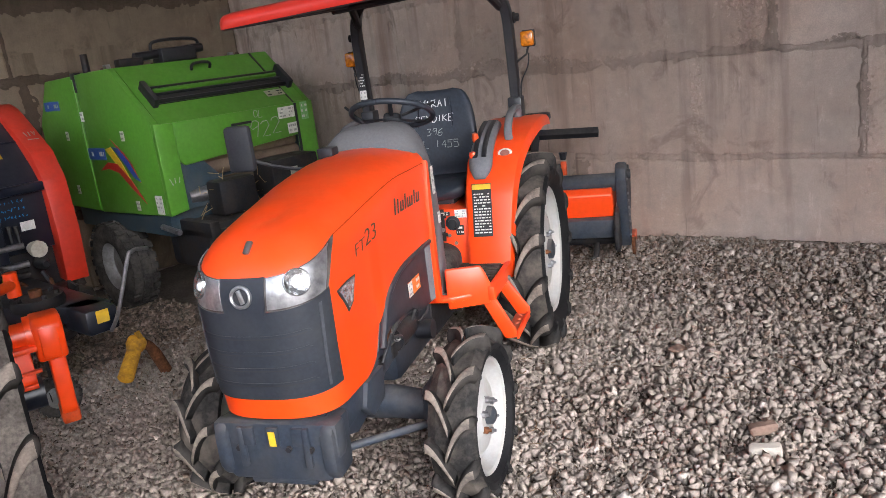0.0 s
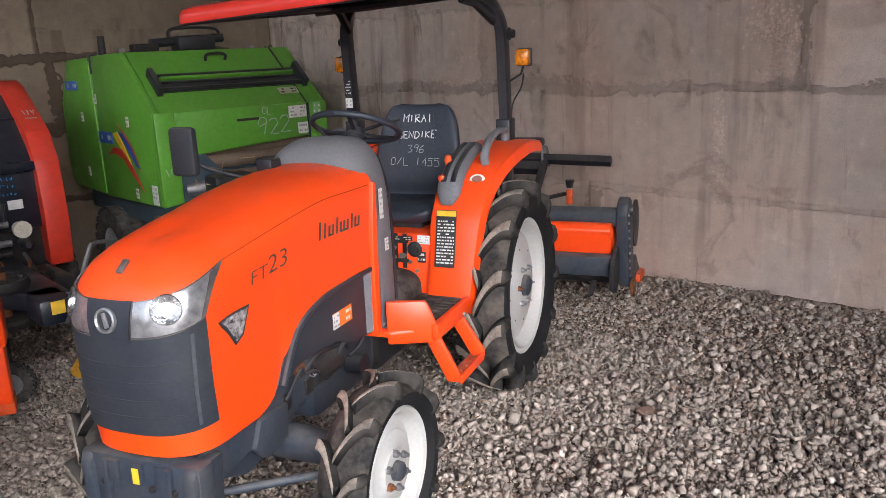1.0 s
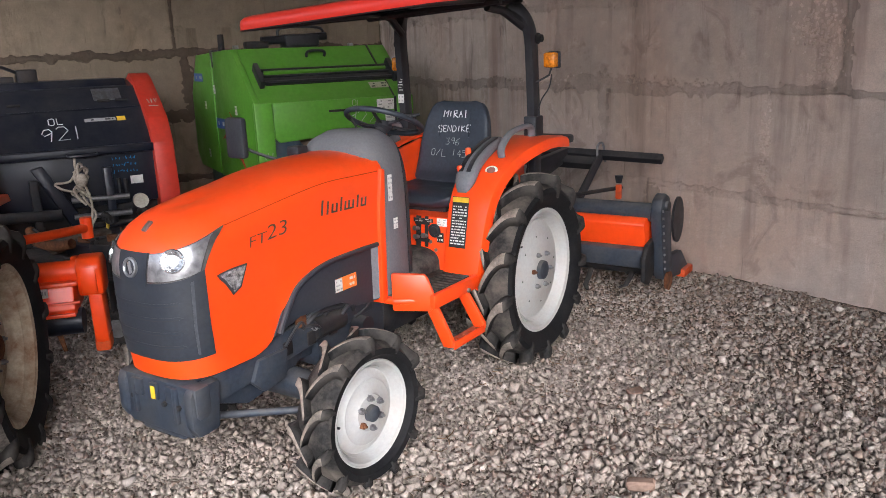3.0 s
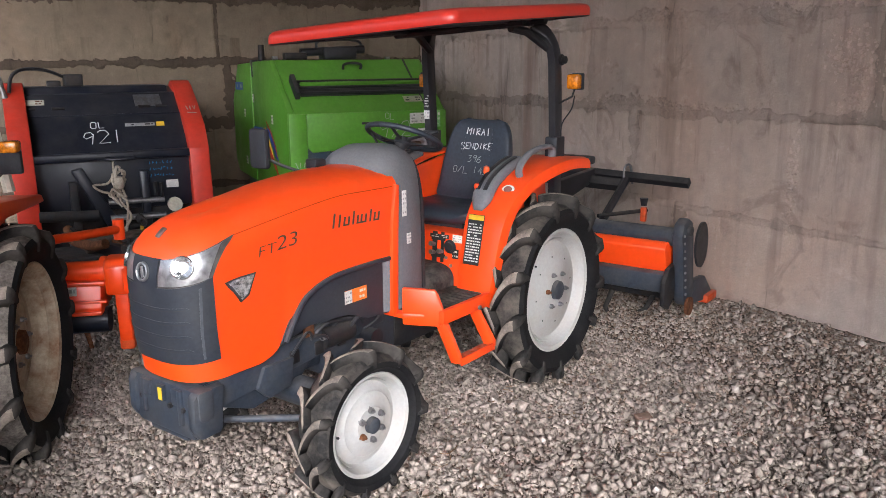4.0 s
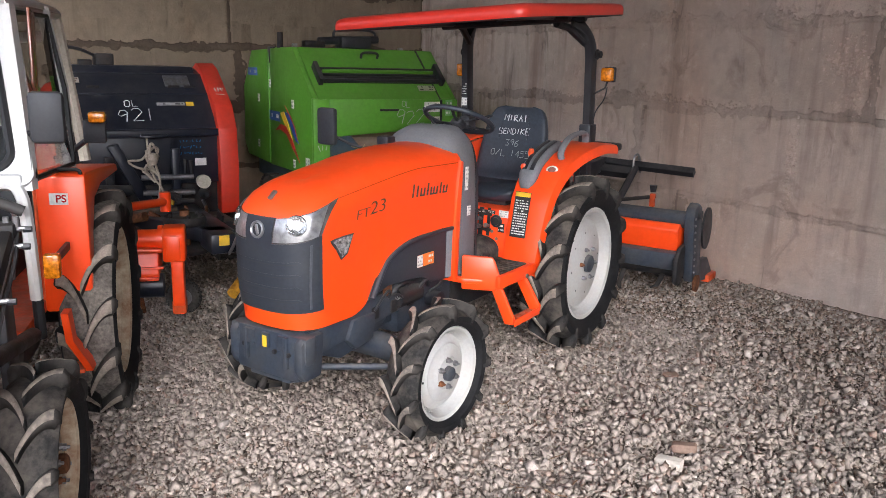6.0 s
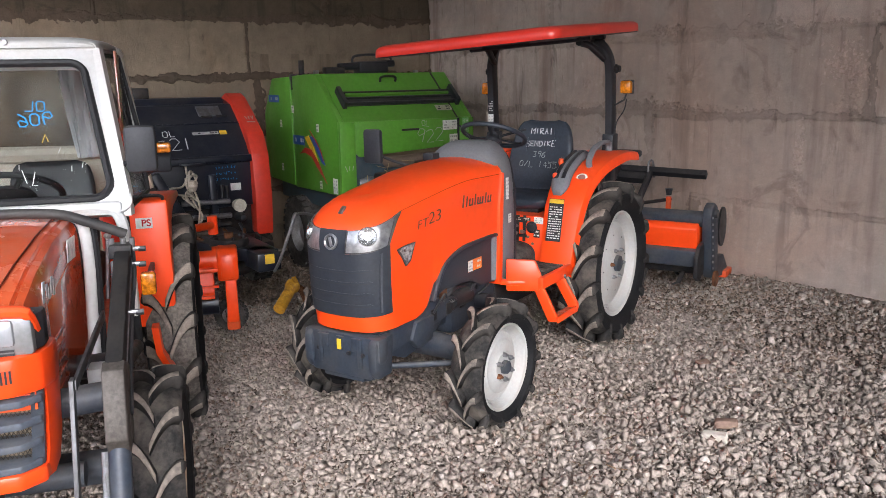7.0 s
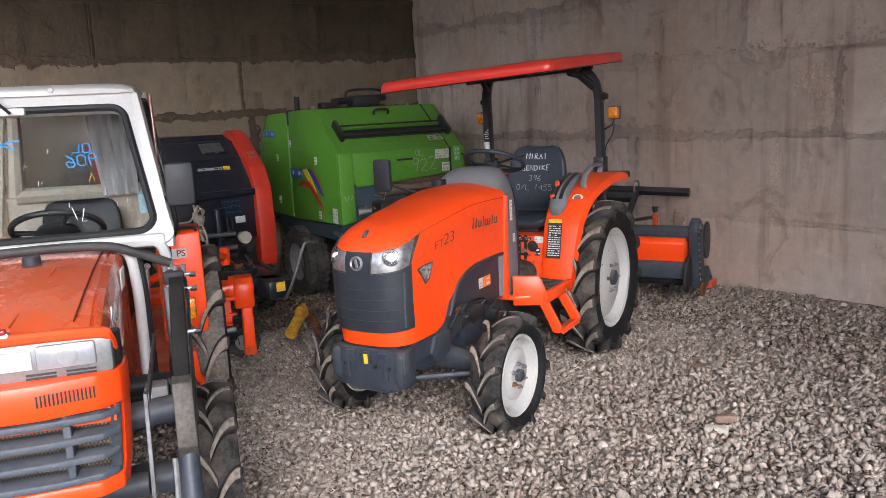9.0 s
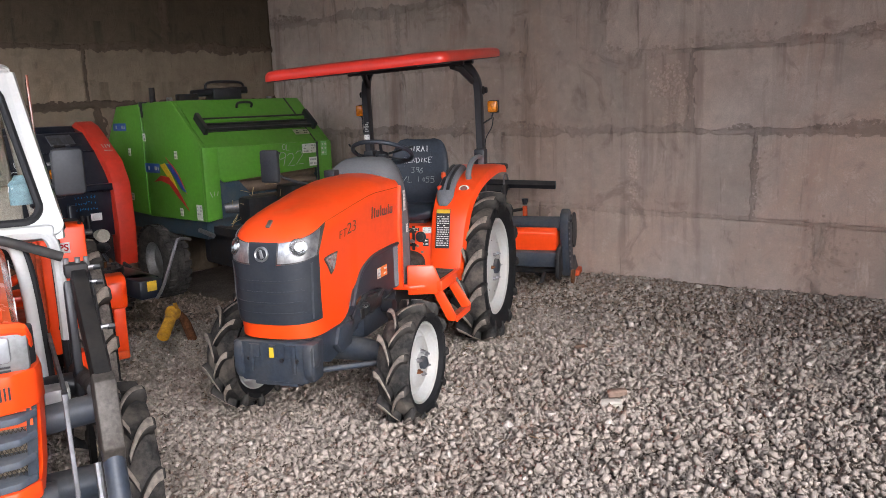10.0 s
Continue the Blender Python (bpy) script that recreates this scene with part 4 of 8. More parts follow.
part("dash_vent", box(1.05, 1.12, -0.15, -0.08, 1.255, 1.30, 0.008), BLACK_PAINT, tractor)
label_on(tractor, (0.90, 0.262, 1.10), (0, 1, 0), 0.03, 0.12, 5, LABEL, name="cowl_label")
label_on(tractor, (0.87, 0.262, 0.93), (0, 1, 0), 0.03, 0.05, 3, LABEL, name="cowl_label", seed=5)
# steering wheel and column
part("steering_column", tube([(0.76, 0, 1.2), (0.63, 0, 1.30), (0.58, 0, 1.345)], [0.05, 0.035, 0.025], 12), DARK_PLASTIC, tractor)
sw = Matrix.Translation((0.575, 0, 1.365)) @ pose(0, 0, 0, 0, -24, 0)
rim_ = [(0.19 * math.cos(a), 0.19 * math.sin(a), 0) for a in (2 * math.pi * k / 40 for k in range(41))]
wh = part("steering_wheel", tube(rim_, 0.0135, 10), VINYL, tractor, "black three-spoke steering wheel", at=sw)
part("hub", lathe([(0, 0.0), (0.04, -0.004), (0.045, -0.03), (0.02, -0.06)], 20, "z"), DARK_PLASTIC, wh)
for a in (0.3, 2.4, 4.5):
    part("spoke", tube([(0.03 * math.cos(a), 0.03 * math.sin(a), -0.02), (0.12 * math.cos(a), 0.12 * math.sin(a), -0.012), (0.185 * math.cos(a), 0.185 * math.sin(a), 0)], 0.010, 8, squash=0.6), DARK_PLASTIC, wh)
part("control_lever", tube([(0.66, -0.1, 1.33), (0.60, -0.22, 1.42)], 0.006, 6), BLACK_PAINT, tractor)
part("control_lever", tube([(0.62, 0.06, 1.36), (0.55, 0.2, 1.40)], 0.008, 6), BLACK_PAINT, tractor)

SEAL_GREY = mat("grey_cable_sleeve", (0.05, 0.05, 0.05), 0.6)
# wheels
for sd in (1, -1):
    wheel(tractor, "rear_wheel", (0, 0.50 * sd, 0.525), 0.525, 0.25, 0.335, 13, sd, 0.022, WHITE_RIM, SLATE, sweep=0.33, lug_h=0.058, turn=12, note="white steel rear wheel")
    wheel(tractor, "front_wheel", (1.49, 0.505 * sd, 0.305), 0.335, 0.18, 0.218, 11, sd, 0.018, WHITE_RIM, SLATE, bolts=6, sweep=0.40, lug_h=0.042, turn=30 + 20 * sd, yaw=-2, note="white steel front wheel")
# chassis, front axle, bumper
b = box(0.75, 2.02, -0.13, 0.13, 0.42, 0.56, 0.02)
box(0.85, 1.35, -0.17, 0.17, 0.36, 0.72, 0.04, bm=b)
part("chassis", b, SLATE, tractor, "slate grey cast chassis with dirt")
part("engine", box(0.98, 1.62, -0.15, 0.15, 0.55, 0.92, 0.03), IRON, tractor)
part("gearbox", box(-0.3, 0.9, -0.19, 0.19, 0.36, 0.66, 0.05), IRON, tractor)
part("rear_axle", tube([(0, -0.45, 0.525), (0, -0.22, 0.525), (0, 0.22, 0.525), (0, 0.45, 0.525)], [0.07, 0.11, 0.11, 0.07], 16), IRON, tractor)
part("front_axle", tube([(1.5, -0.42, 0.34), (1.5, -0.2, 0.36), (1.5, 0.2, 0.36), (1.5, 0.42, 0.34)], [0.05, 0.065, 0.065, 0.05], 14), SLATE, tractor, "slate grey cast front axle")
for sd in (1, -1):
    part("axle_housing", lathe([(0, -0.05), (0.075, -0.05), (0.085, -0.02), (0.085, 0.03), (0.06, 0.06), (0, 0.06)], 18, m=Matrix.Translation((1.5, 0.385 * sd, 0.335))), SLATE, tractor)
    part("side_rail", plate([(1.42, 0.58), (1.95, 0.565), (2.0, 0.55), (2.0, 0.45), (1.9, 0.42), (1.75, 0.36), (1.5, 0.40), (1.40, 0.48)], 0.035 * sd, "xz", 0.115 * sd, 0.008), SLATE, tractor)
    part("tie_rod", tube([(1.86, 0.10 * sd, 0.345), (1.60, 0.40 * sd, 0.335)], 0.015, 10), SLATE, tractor)
    part("hose", tube(curve([(1.45, 0.18 * sd, 0.58), (1.38, 0.2 * sd, 0.63), (1.25, 0.19 * sd, 0.62), (1.12, 0.2 * sd, 0.6)]), 0.011, 8), BLACK_PAINT, tractor)
part("bumper", plate([(-0.225, 0.552), (0.225, 0.552), (0.225, 0.45), (0.18, 0.345), (-0.18, 0.345), (-0.225, 0.45)], 0.075, "yz", 1.985, 0.018), SLATE, tractor, "slate grey cast front weight carrier")
for sd in (1, -1):
    part("chassis_beam", plate([(1.99, 0.545), (1.62, 0.60), (1.30, 0.625), (0.97, 0.635), (0.97, 0.53), (1.30, 0.50), (1.60, 0.47), (1.99, 0.43)], 0.03 * sd, "xz", 0.152 * sd, 0.010), SLATE, tractor, "slate grey chassis side beam spotted with dirt")
    part("bumper_cheek", plate([(1.93, 0.55), (2.055, 0.55), (2.075, 0.52), (2.075, 0.40), (2.05, 0.355), (1.95, 0.36)], 0.05 * sd, "xz", 0.165 * sd, 0.014), SLATE, tractor)
    part("bumper_rib", box(2.055, 2.074, min(0.105 * sd, 0.128 * sd), max(0.105 * sd, 0.128 * sd), 0.40, 0.54, 0.005), SLATE, tractor)
part("bumper_foot", box(1.97, 2.05, -0.12, 0.12, 0.325, 0.36, 0.012), SLATE, tractor)
part("bumper_tank", lathe([(0, -0.10), (0.075, -0.10), (0.08, -0.08), (0.08, 0.08), (0.075, 0.10), (0, 0.10)], 20, m=Matrix.Translation((1.96, 0.0, 0.38))), SLATE, tractor)
for y in (-0.09, 0.0, 0.09):
    part("bumper_lug", box(2.055, 2.072, y - 0.022, y + 0.022, 0.475, 0.54, 0.005), SLATE, tractor)
for y in (-0.13, 0.05, 0.13):
    part("bolt", lathe([(0, 0.012), (0.010, 0.012), (0.011, 0)], 6, "x", m=Matrix.Translation((2.06, y, 0.465))), IRON, tractor)
part("reflector_sticker", box(2.071, 2.0735, -0.012, 0.012, 0.478, 0.528), YELLOW, tractor, smooth=False)
# clutter under the bonnet's edge
rnd = random.Random(6)
for sd in (1, -1):
    part("front_bracket", plate([(1.56, 0.54), (1.72, 0.54), (1.76, 0.46), (1.70, 0.40), (1.58, 0.42)], 0.04 * sd, "xz", 0.16 * sd, 0.008), SLATE, tractor)
    part("starter_motor", tube([(1.20, 0.17 * sd, 0.56), (1.38, 0.17 * sd, 0.56)], 0.05, 14), IRON, tractor)
    part("oil_filter", tube([(1.10, 0.18 * sd, 0.50), (1.10, 0.25 * sd, 0.50)], 0.042, 14), BLACK_PAINT, tractor)
    part("stay", tube([(1.50, 0.15 * sd, 0.57), (1.30, 0.21 * sd, 0.68)], 0.012, 8), SLATE, tractor)
    for k in range(5):
        y0 = sd * rnd.uniform(0.15, 0.22)
        pts = [(1.02 + 0.11 * k, y0, rnd.uniform(0.52, 0.64)), (1.07 + 0.11 * k, y0 + sd * 0.02, rnd.uniform(0.5, 0.66)), (1.14 + 0.11 * k, y0, rnd.uniform(0.52, 0.62))]
        part("hose", tube(curve(pts, 4), rnd.uniform(0.006, 0.011), 7), BLACK_PAINT, tractor)
    for k in range(4):
        x0 = rnd.uniform(1.2, 1.6)
        part("bracket", box(x0, x0 + 0.05, min(0.14 * sd, 0.19 * sd), max(0.14 * sd, 0.19 * sd), 0.50, 0.56, 0.006), IRON, tractor)
    part("knuckle", box(1.40, 1.58, min(0.33 * sd, 0.42 * sd), max(0.33 * sd, 0.42 * sd), 0.28, 0.45, 0.03), SLATE, tractor)
    for k in range(7):
        part("bolt", lathe([(0, 0.008), (0.009, 0.008), (0.010, 0)], 6, m=Matrix.Translation((1.46 + 0.085 * k, 0.150 * sd, 0.545 - 0.006 * k)) @ Matrix.Diagonal((1, sd, 1, 1))), STEEL if k % 2 else RUST, tractor)
    part("frame_rib", tube([(1.42, 0.152 * sd, 0.50), (1.96, 0.152 * sd, 0.485)], 0.012, 6), SLATE, tractor)
    part("frame_plate", plate([(1.52, 0.53), (1.66, 0.53), (1.68, 0.45), (1.56, 0.43)], 0.012 * sd, "xz", 0.152 * sd, 0.003), IRON, tractor)
    part("cable", tube(curve([(1.10, 0.20 * sd, 0.68), (1.25, 0.215 * sd, 0.655), (1.40, 0.20 * sd, 0.665), (1.52, 0.19 * sd, 0.64), (1.62, 0.17 * sd, 0.60)], 4), 0.006, 6), SEAL_GREY, tractor)
    part("clamp", box(1.44, 1.49, min(0.18 * sd, 0.20 * sd), max(0.18 * sd, 0.20 * sd), 0.60, 0.66, 0.004), RUST, tractor)
    part("spring", tube([(1.30 + 0.10 * k / 40, (0.20 + 0.012 * math.sin(k * 0.9)) * sd, 0.575 + 0.012 * math.cos(k * 0.9)) for k in range(41)], 0.003, 5), STEEL, tractor)
# platform, step
part("floor_plate", plate([(0.42, -0.47), (0.86, -0.47), (0.97, -0.30), (0.97, 0.30), (0.86, 0.47), (0.42, 0.47)], 0.025, "xy", 0.565, 0.006), ORANGE, tractor)
part("floor_mat", plate([(0.47, -0.44), (0.84, -0.44), (0.93, -0.27), (0.93, 0.27), (0.84, 0.44), (0.47, 0.44)], 0.010, "xy", 0.591), MAT_RUBBER, tractor, "worn black rubber floor mat")
for k in range(9):
    x = 0.50 + k * 0.038
    part("mat_rib", box(x, x + 0.014, 0.27, 0.43, 0.600, 0.606, 0.002), MAT_RUBBER, tractor)
for sd in (1, -1):
    turn_ = Matrix.Translation((0.96, 0.285 * sd, 0)) @ pose(0, 0, 0, 0, 0, 114 * sd) @ Matrix.Diagonal((1, sd, 1, 1))
    part("step_panel", plate([(0.0, 0.712), (0.158, 0.708), (0.172, 0.685), (0.197, 0.618), (0.186, 0.53), (0.0, 0.53)], 0.03, "xz", 0, 0.010, m=turn_), ORANGE, tractor, "folded orange step panel")
    part("step_edge", box(0.47, 0.89, min(0.445 * sd, 0.478 * sd), max(0.445 * sd, 0.478 * sd), 0.545, 0.612, 0.008), ORANGE, tractor)
    stp = part("step", plate([(0.395, 0.56), (0.462, 0.56), (0.548, 0.395), (0.548, 0.362), (0.498, 0.358)], 0.022, "yz", 0.842, 0.004, m=Matrix.Diagonal((1, sd, 1, 1))), ORANGE, tractor, "orange hanging foot step")
    part("step_arm", plate([(0.395, 0.56), (0.462, 0.56), (0.562, 0.405), (0.562, 0.372), (0.51, 0.366)], 0.022, "yz", 0.578, 0.004, m=Matrix.Diagonal((1, sd, 1, 1))), ORANGE, stp)
    part("step_tread", box(0.583, 0.862, min(0.492 * sd, 0.556 * sd), max(0.492 * sd, 0.556 * sd), 0.362, 0.378, 0.004), ORANGE_WORN, stp, "scuffed orange tread plate")
    part("step_lip", box(0.583, 0.862, min(0.550 * sd, 0.560 * sd), max(0.550 * sd, 0.560 * sd), 0.355, 0.392, 0.003), ORANGE, stp)
    for k in range(5):
        part("tread_stud", lathe([(0, 0.006), (0.008, 0.005), (0.010, 0.0)], 8, "z", m=Matrix.Translation((0.62 + 0.052 * k, 0.524 * sd, 0.377))), ORANGE_WORN, stp)
    part("step_bolt", lathe([(0, 0.008), (0.011, 0.008), (0.012, 0)], 6, m=Matrix.Translation((0.60, 0.478 * sd, 0.56)) @ Matrix.Diagonal((1, sd, 1, 1))), STEEL, stp)
hump = rings([[(x, 0.20 * math.copysign(abs(math.cos(a)) ** 0.6, math.cos(a)) + 0.02, 0.598 + h * max(0, math.sin(a)) ** 0.6) for a in (math.pi * k / 14 for k in range(15))] for x, h in ((0.455, 0.115), (0.56, 0.11), (0.66, 0.07), (0.74, 0.03), (0.80, 0.004))])
part("mat_hump", hump, MAT_RUBBER, tractor, "worn rubber mat draped over the gearbox tunnel", angle=60)
part("pedal", box(0.80, 0.88, 0.10, 0.18, 0.66, 0.68, 0.006, m=pose(0, 0, 0, 0, 0, 0)), IRON, tractor)
part("pedal_arm", tube([(0.84, 0.14, 0.67), (0.90, 0.14, 0.80)], 0.01, 8), IRON, tractor)
part("brake_knob", tube([(0.93, 0.30, 0.585), (0.93, 0.30, 0.66)], [0.012, 0.010], 8), STEEL, tractor)
# seat pedestal with control panel
part("pedestal", plate([(0.46, 0.58), (0.435, 0.862), (0.42, 0.868), (-0.35, 0.868), (-0.35, 0.58)], 0.56, "xz", -0.28, 0.015), ORANGE, tractor)
fr = (0.455, 0, 0.75)
nrm = (1, 0, 0.08)
label_on(tractor, (0.4445, 0.235, 0.845), nrm, 0.06, 0.04, 3, LABEL, name="control_label")
label_on(tractor, (0.452, -0.06, 0.70), nrm, 0.07, 0.05, 3, LABEL, name="control_label", seed=4)
label_on(tractor, (0.447, 0.09, 0.79), nrm, 0.03, 0.16, 0, LABEL_BLACK, name="lever_slot")
label_on(tractor, (0.447, 0.14, 0.79), nrm, 0.02, 0.16, 0, LABEL_BLACK, name="lever_slot")
label_on(tractor, (0.4465, 0.115, 0.835), nrm, 0.09, 0.018, 0, LABEL_BLACK, name="lever_slot")
label_on(tractor, (0.4525, 0.115, 0.745), nrm, 0.09, 0.018, 0, LABEL_BLACK, name="lever_slot")
label_on(tractor, (0.4445, 0.12, 0.848), nrm, 0.12, 0.02, 2, LABEL_BLACK, LABEL, name="control_label", seed=6)
label_on(tractor, (0.450, 0.225, 0.765), nrm, 0.04, 0.05, 2, LABEL_BLACK, LABEL, name="control_label", seed=8)
for y, z in ((0.09, 0.80), (0.14, 0.765), (0.09, 0.755)):
    part("lever_stub", tube([(0.44, y, z), (0.485, y, z + 0.012)], [0.009, 0.013], 8), STEEL, tractor)
part("dial", lathe([(0, 0.012), (0.022, 0.012), (0.024, 0.006), (0.036, 0.004), (0.037, 0)], 24, "x", m=Matrix.Translation((0.45, 0.192, 0.80))), BLACK_PAINT, tractor)
part("gear_lever", tube([(0.44, -0.02, 0.82), (0.50, -0.03, 0.83)], 0.011, 8), BLACK_PAINT, tractor)
for y, z in ((0.20, 0.70), (0.17, 0.74)):
    part("bolt", lathe([(0, 0.006), (0.009, 0.006), (0.01, 0)], 8, "x", m=Matrix.Translation((0.455, y, z))), STEEL, tractor)
# seat
def cushion(pts, w0, w1, thick, seg=14):
    """A padded shape along a side line of (x, z), wider from w0 to w1, rounded all round."""
    line = curve([(x, 0, z) for x, z in pts], 5)
    loops = []
    n = len(line)
    for i, p in enumerate(line):
        t = i / (n - 1)
        d = (line[min(i + 1, n - 1)] - line[max(i - 1, 0)]).normalized()
        nn = Vector((-d.z, 0, d.x))
        end = min(1.0, math.sqrt(max(0.0, 1 - (abs(2 * t - 1)) ** 4.5)))
        w = (w0 + (w1 - w0) * t * t) / 2 * (0.60 + 0.40 * end)
        th = thick * (0.35 + 0.65 * end)
        loop = []
        for k in range(seg * 2):
            a = math.pi * k / seg
            ca, sa = math.cos(a), math.sin(a)
            yy = w * math.copysign(abs(ca) ** 0.45, ca)
            dish = 0.034 * (1 - abs(yy / w) ** 3.5) if sa < 0 else 0
            loop.append(p + nn * (th / 2 * math.copysign(abs(sa) ** 0.6, sa) + dish) + Vector((0, yy, 0)))
        loops.append(loop)
    return rings(loops)


seat = part("seat", cushion([(0.35, 0.925), (0.25, 0.955), (0.08, 0.95), (-0.03, 0.965)], 0.48, 0.46, 0.11), VINYL, tractor, "black vinyl bucket seat with chalk writing", angle=60)
part("backrest", cushion([(0.03, 0.965), (-0.035, 1.03), (-0.075, 1.17), (-0.115, 1.31), (-0.145, 1.415)], 0.49, 0.35, 0.10), VINYL, seat, angle=60)
part("seat_base", box(-0.1, 0.31, -0.17, 0.17, 0.86, 0.915, 0.01), BLACK_PAINT, seat)
for y in (-0.085, 0.0, 0.085):
    part("headrest_pleat", tube(curve([(-0.058 + 0.010 * (y == 0), y * 1.15, 1.22), (-0.088, y * 1.1, 1.31), (-0.104, y, 1.37)], 4), 0.0035, 6), VINYL, seat) if y else None
_bn = (1, 0, 0.28)
def on_back(z):
    return (-0.075 - (z - 1.17) * 0.287 + 0.0255, 0, z)
for txt, z, sz, mt, rr in (("MIRAI", 1.345, 0.038, CHALK, 0.0031), ("SENDIKE", 1.265, 0.036, CHALK, 0.0026), ("396", 1.195, 0.036, CHALK_THIN, 0.0018), ("O/L 1455", 1.13, 0.040, CHALK_THIN, 0.0018)):
    hand_writing(seat, txt, on_back(z), _bn, sz, rr, mt, seed=len(txt))
# fenders
def fender(sd):
    line = curve([(0.515, 0, 0.53), (0.475, 0, 0.75), (0.425, 0, 0.95), (0.32, 0, 1.085), (0.15, 0, 1.17), (-0.12, 0, 1.215), (-0.36, 0, 1.20)], 6)
    loops = []
    n = len(line)
    for i, p in enumerate(line):
        t = i / (n - 1)
        d = (line[min(i + 1, n - 1)] - line[max(i - 1, 0)]).normalized()
        nn = Vector((d.z, 0, -d.x))
        if nn.x < 0 and nn.z < 0:
            nn = -nn
        inner, outer = 0.275, 0.475 + 0.10 * min(1, t * 1.25)
        prof = [(inner, -0.012), (inner, 0.0), (inner + 0.02, 0.008), (outer - 0.05, 0.010), (outer - 0.012, 0.002), (outer, -0.018), (outer + 0.002, -0.05), (outer - 0.008, -0.05), (outer - 0.015, -0.02), (outer - 0.05, -0.004)]
        loops.append([p + nn * h + Vector((0, sd * y, 0)) for y, h in prof])
    return rings(loops)


for sd in (1, -1):
    fe = part("fender", fender(sd), ORANGE, tractor, "orange rear fender with rounded edge", angle=45)
    part("fender_tip", box(-0.43, -0.355, min(0.30 * sd, 0.575 * sd), max(0.30 * sd, 0.575 * sd), 1.165, 1.212, 0.015), DARK_PLASTIC, fe)
    part("fender_wall", plate([(0.50, 0.55), (0.46, 0.75), (0.41, 0.94), (0.31, 1.07), (0.14, 1.155), (-0.12, 1.20), (-0.36, 1.185), (-0.40, 0.9), (-0.35, 0.55)], 0.014 * sd, "xz", 0.262 * sd), ORANGE, fe)
    con = curve([(0.42, 0, 1.01), (0.33, 0, 1.115), (0.18, 0, 1.185), (0.04, 0, 1.215)], 5)
    shell = []
    for k, p in enumerate(con):
        t = k / (len(con) - 1)
        fat = min(1.0, 0.45 + 3.2 * t) * (1 - 0.25 * t)
        shell.append([p + Vector((0.35, 0, 0.9)).normalized() * 0.040 * max(-0.5, math.sin(a)) * fat + Vector((0, sd * (0.345 + 0.062 * fat * math.copysign(abs(math.cos(a)) ** 0.7, math.cos(a))), 0)) for a in (2 * math.pi * j / 18 for j in range(18))])
    part("console", rings(shell), GREY_PLASTIC, fe, "dark grey plastic lever console", angle=60)
    for off in (-0.022, 0.022):
        part("console_slot", tube([p + Vector((0.014, sd * (0.345 + off), 0.034)) for p in con[3:-2]], 0.013, 8, squash=0.5), BLACK_PAINT, fe)
    part("grab_rail", tube(curve([(0.20, 0.46 * sd, 1.14), (0.215, 0.46 * sd, 1.20), (0.12, 0.455 * sd, 1.262), (-0.02, 0.45 * sd, 1.285), (-0.14, 0.445 * sd, 1.275), (-0.16, 0.44 * sd, 1.21)], 5), 0.021, 10, squash=0.7), GREY_PLASTIC, fe, "grey curved grab rail")
part("lever_knob", lathe([(0, 0.02), (0.016, 0.014), (0.020, 0), (0.014, -0.016), (0.008, -0.03)], 14, "z", m=Matrix.Translation((0.37, 0.31, 1.115))), ORANGE, tractor)
part("lever_knob", lathe([(0, 0.03), (0.014, 0.024), (0.018, 0), (0.012, -0.02), (0.008, -0.04)], 14, "z", m=Matrix.Translation((0.29, 0.31, 1.185))), ORANGE_WORN, tractor)
part("badge_oval", lathe([(0, 0.004), (0.02, 0.004), (0.027, 0.003), (0.028, 0)], 24, "z", m=Matrix.Translation((0.31, 0.455, 1.103)) @ pose(0, 0, 0, 0, 52, 0) @ Matrix.Diagonal((1, 1.3, 1, 1))), LABEL, tractor, "small oval white maker's badge")
part("badge_core", lathe([(0, 0.0055), (0.018, 0.0055), (0.019, 0.003)], 24, "z", m=Matrix.Translation((0.31, 0.455, 1.103)) @ pose(0, 0, 0, 0, 52, 0) @ Matrix.Diagonal((1, 1.3, 1, 1))), mat("dull_red_print", (0.25, 0.10, 0.08), 0.5), tractor)
lab = label_on(tractor, (0.4655, 0.352, 0.86), (1, 0, 0.24), 0.095, 0.255, 0, LABEL_BLACK, name="warning_label")
part("label_head", box(-0.046, 0.046, -0.003, 0, 0.10, 0.125), YELLOW, lab, smooth=False)
tagged(part("print", bars(bmesh.new(), 14, 0.09, 0.20, Matrix.Translation((0, -0.0022, -0.015)), 7, (0.8, 1.0)), LABEL, lab, smooth=False), kind="stuff")
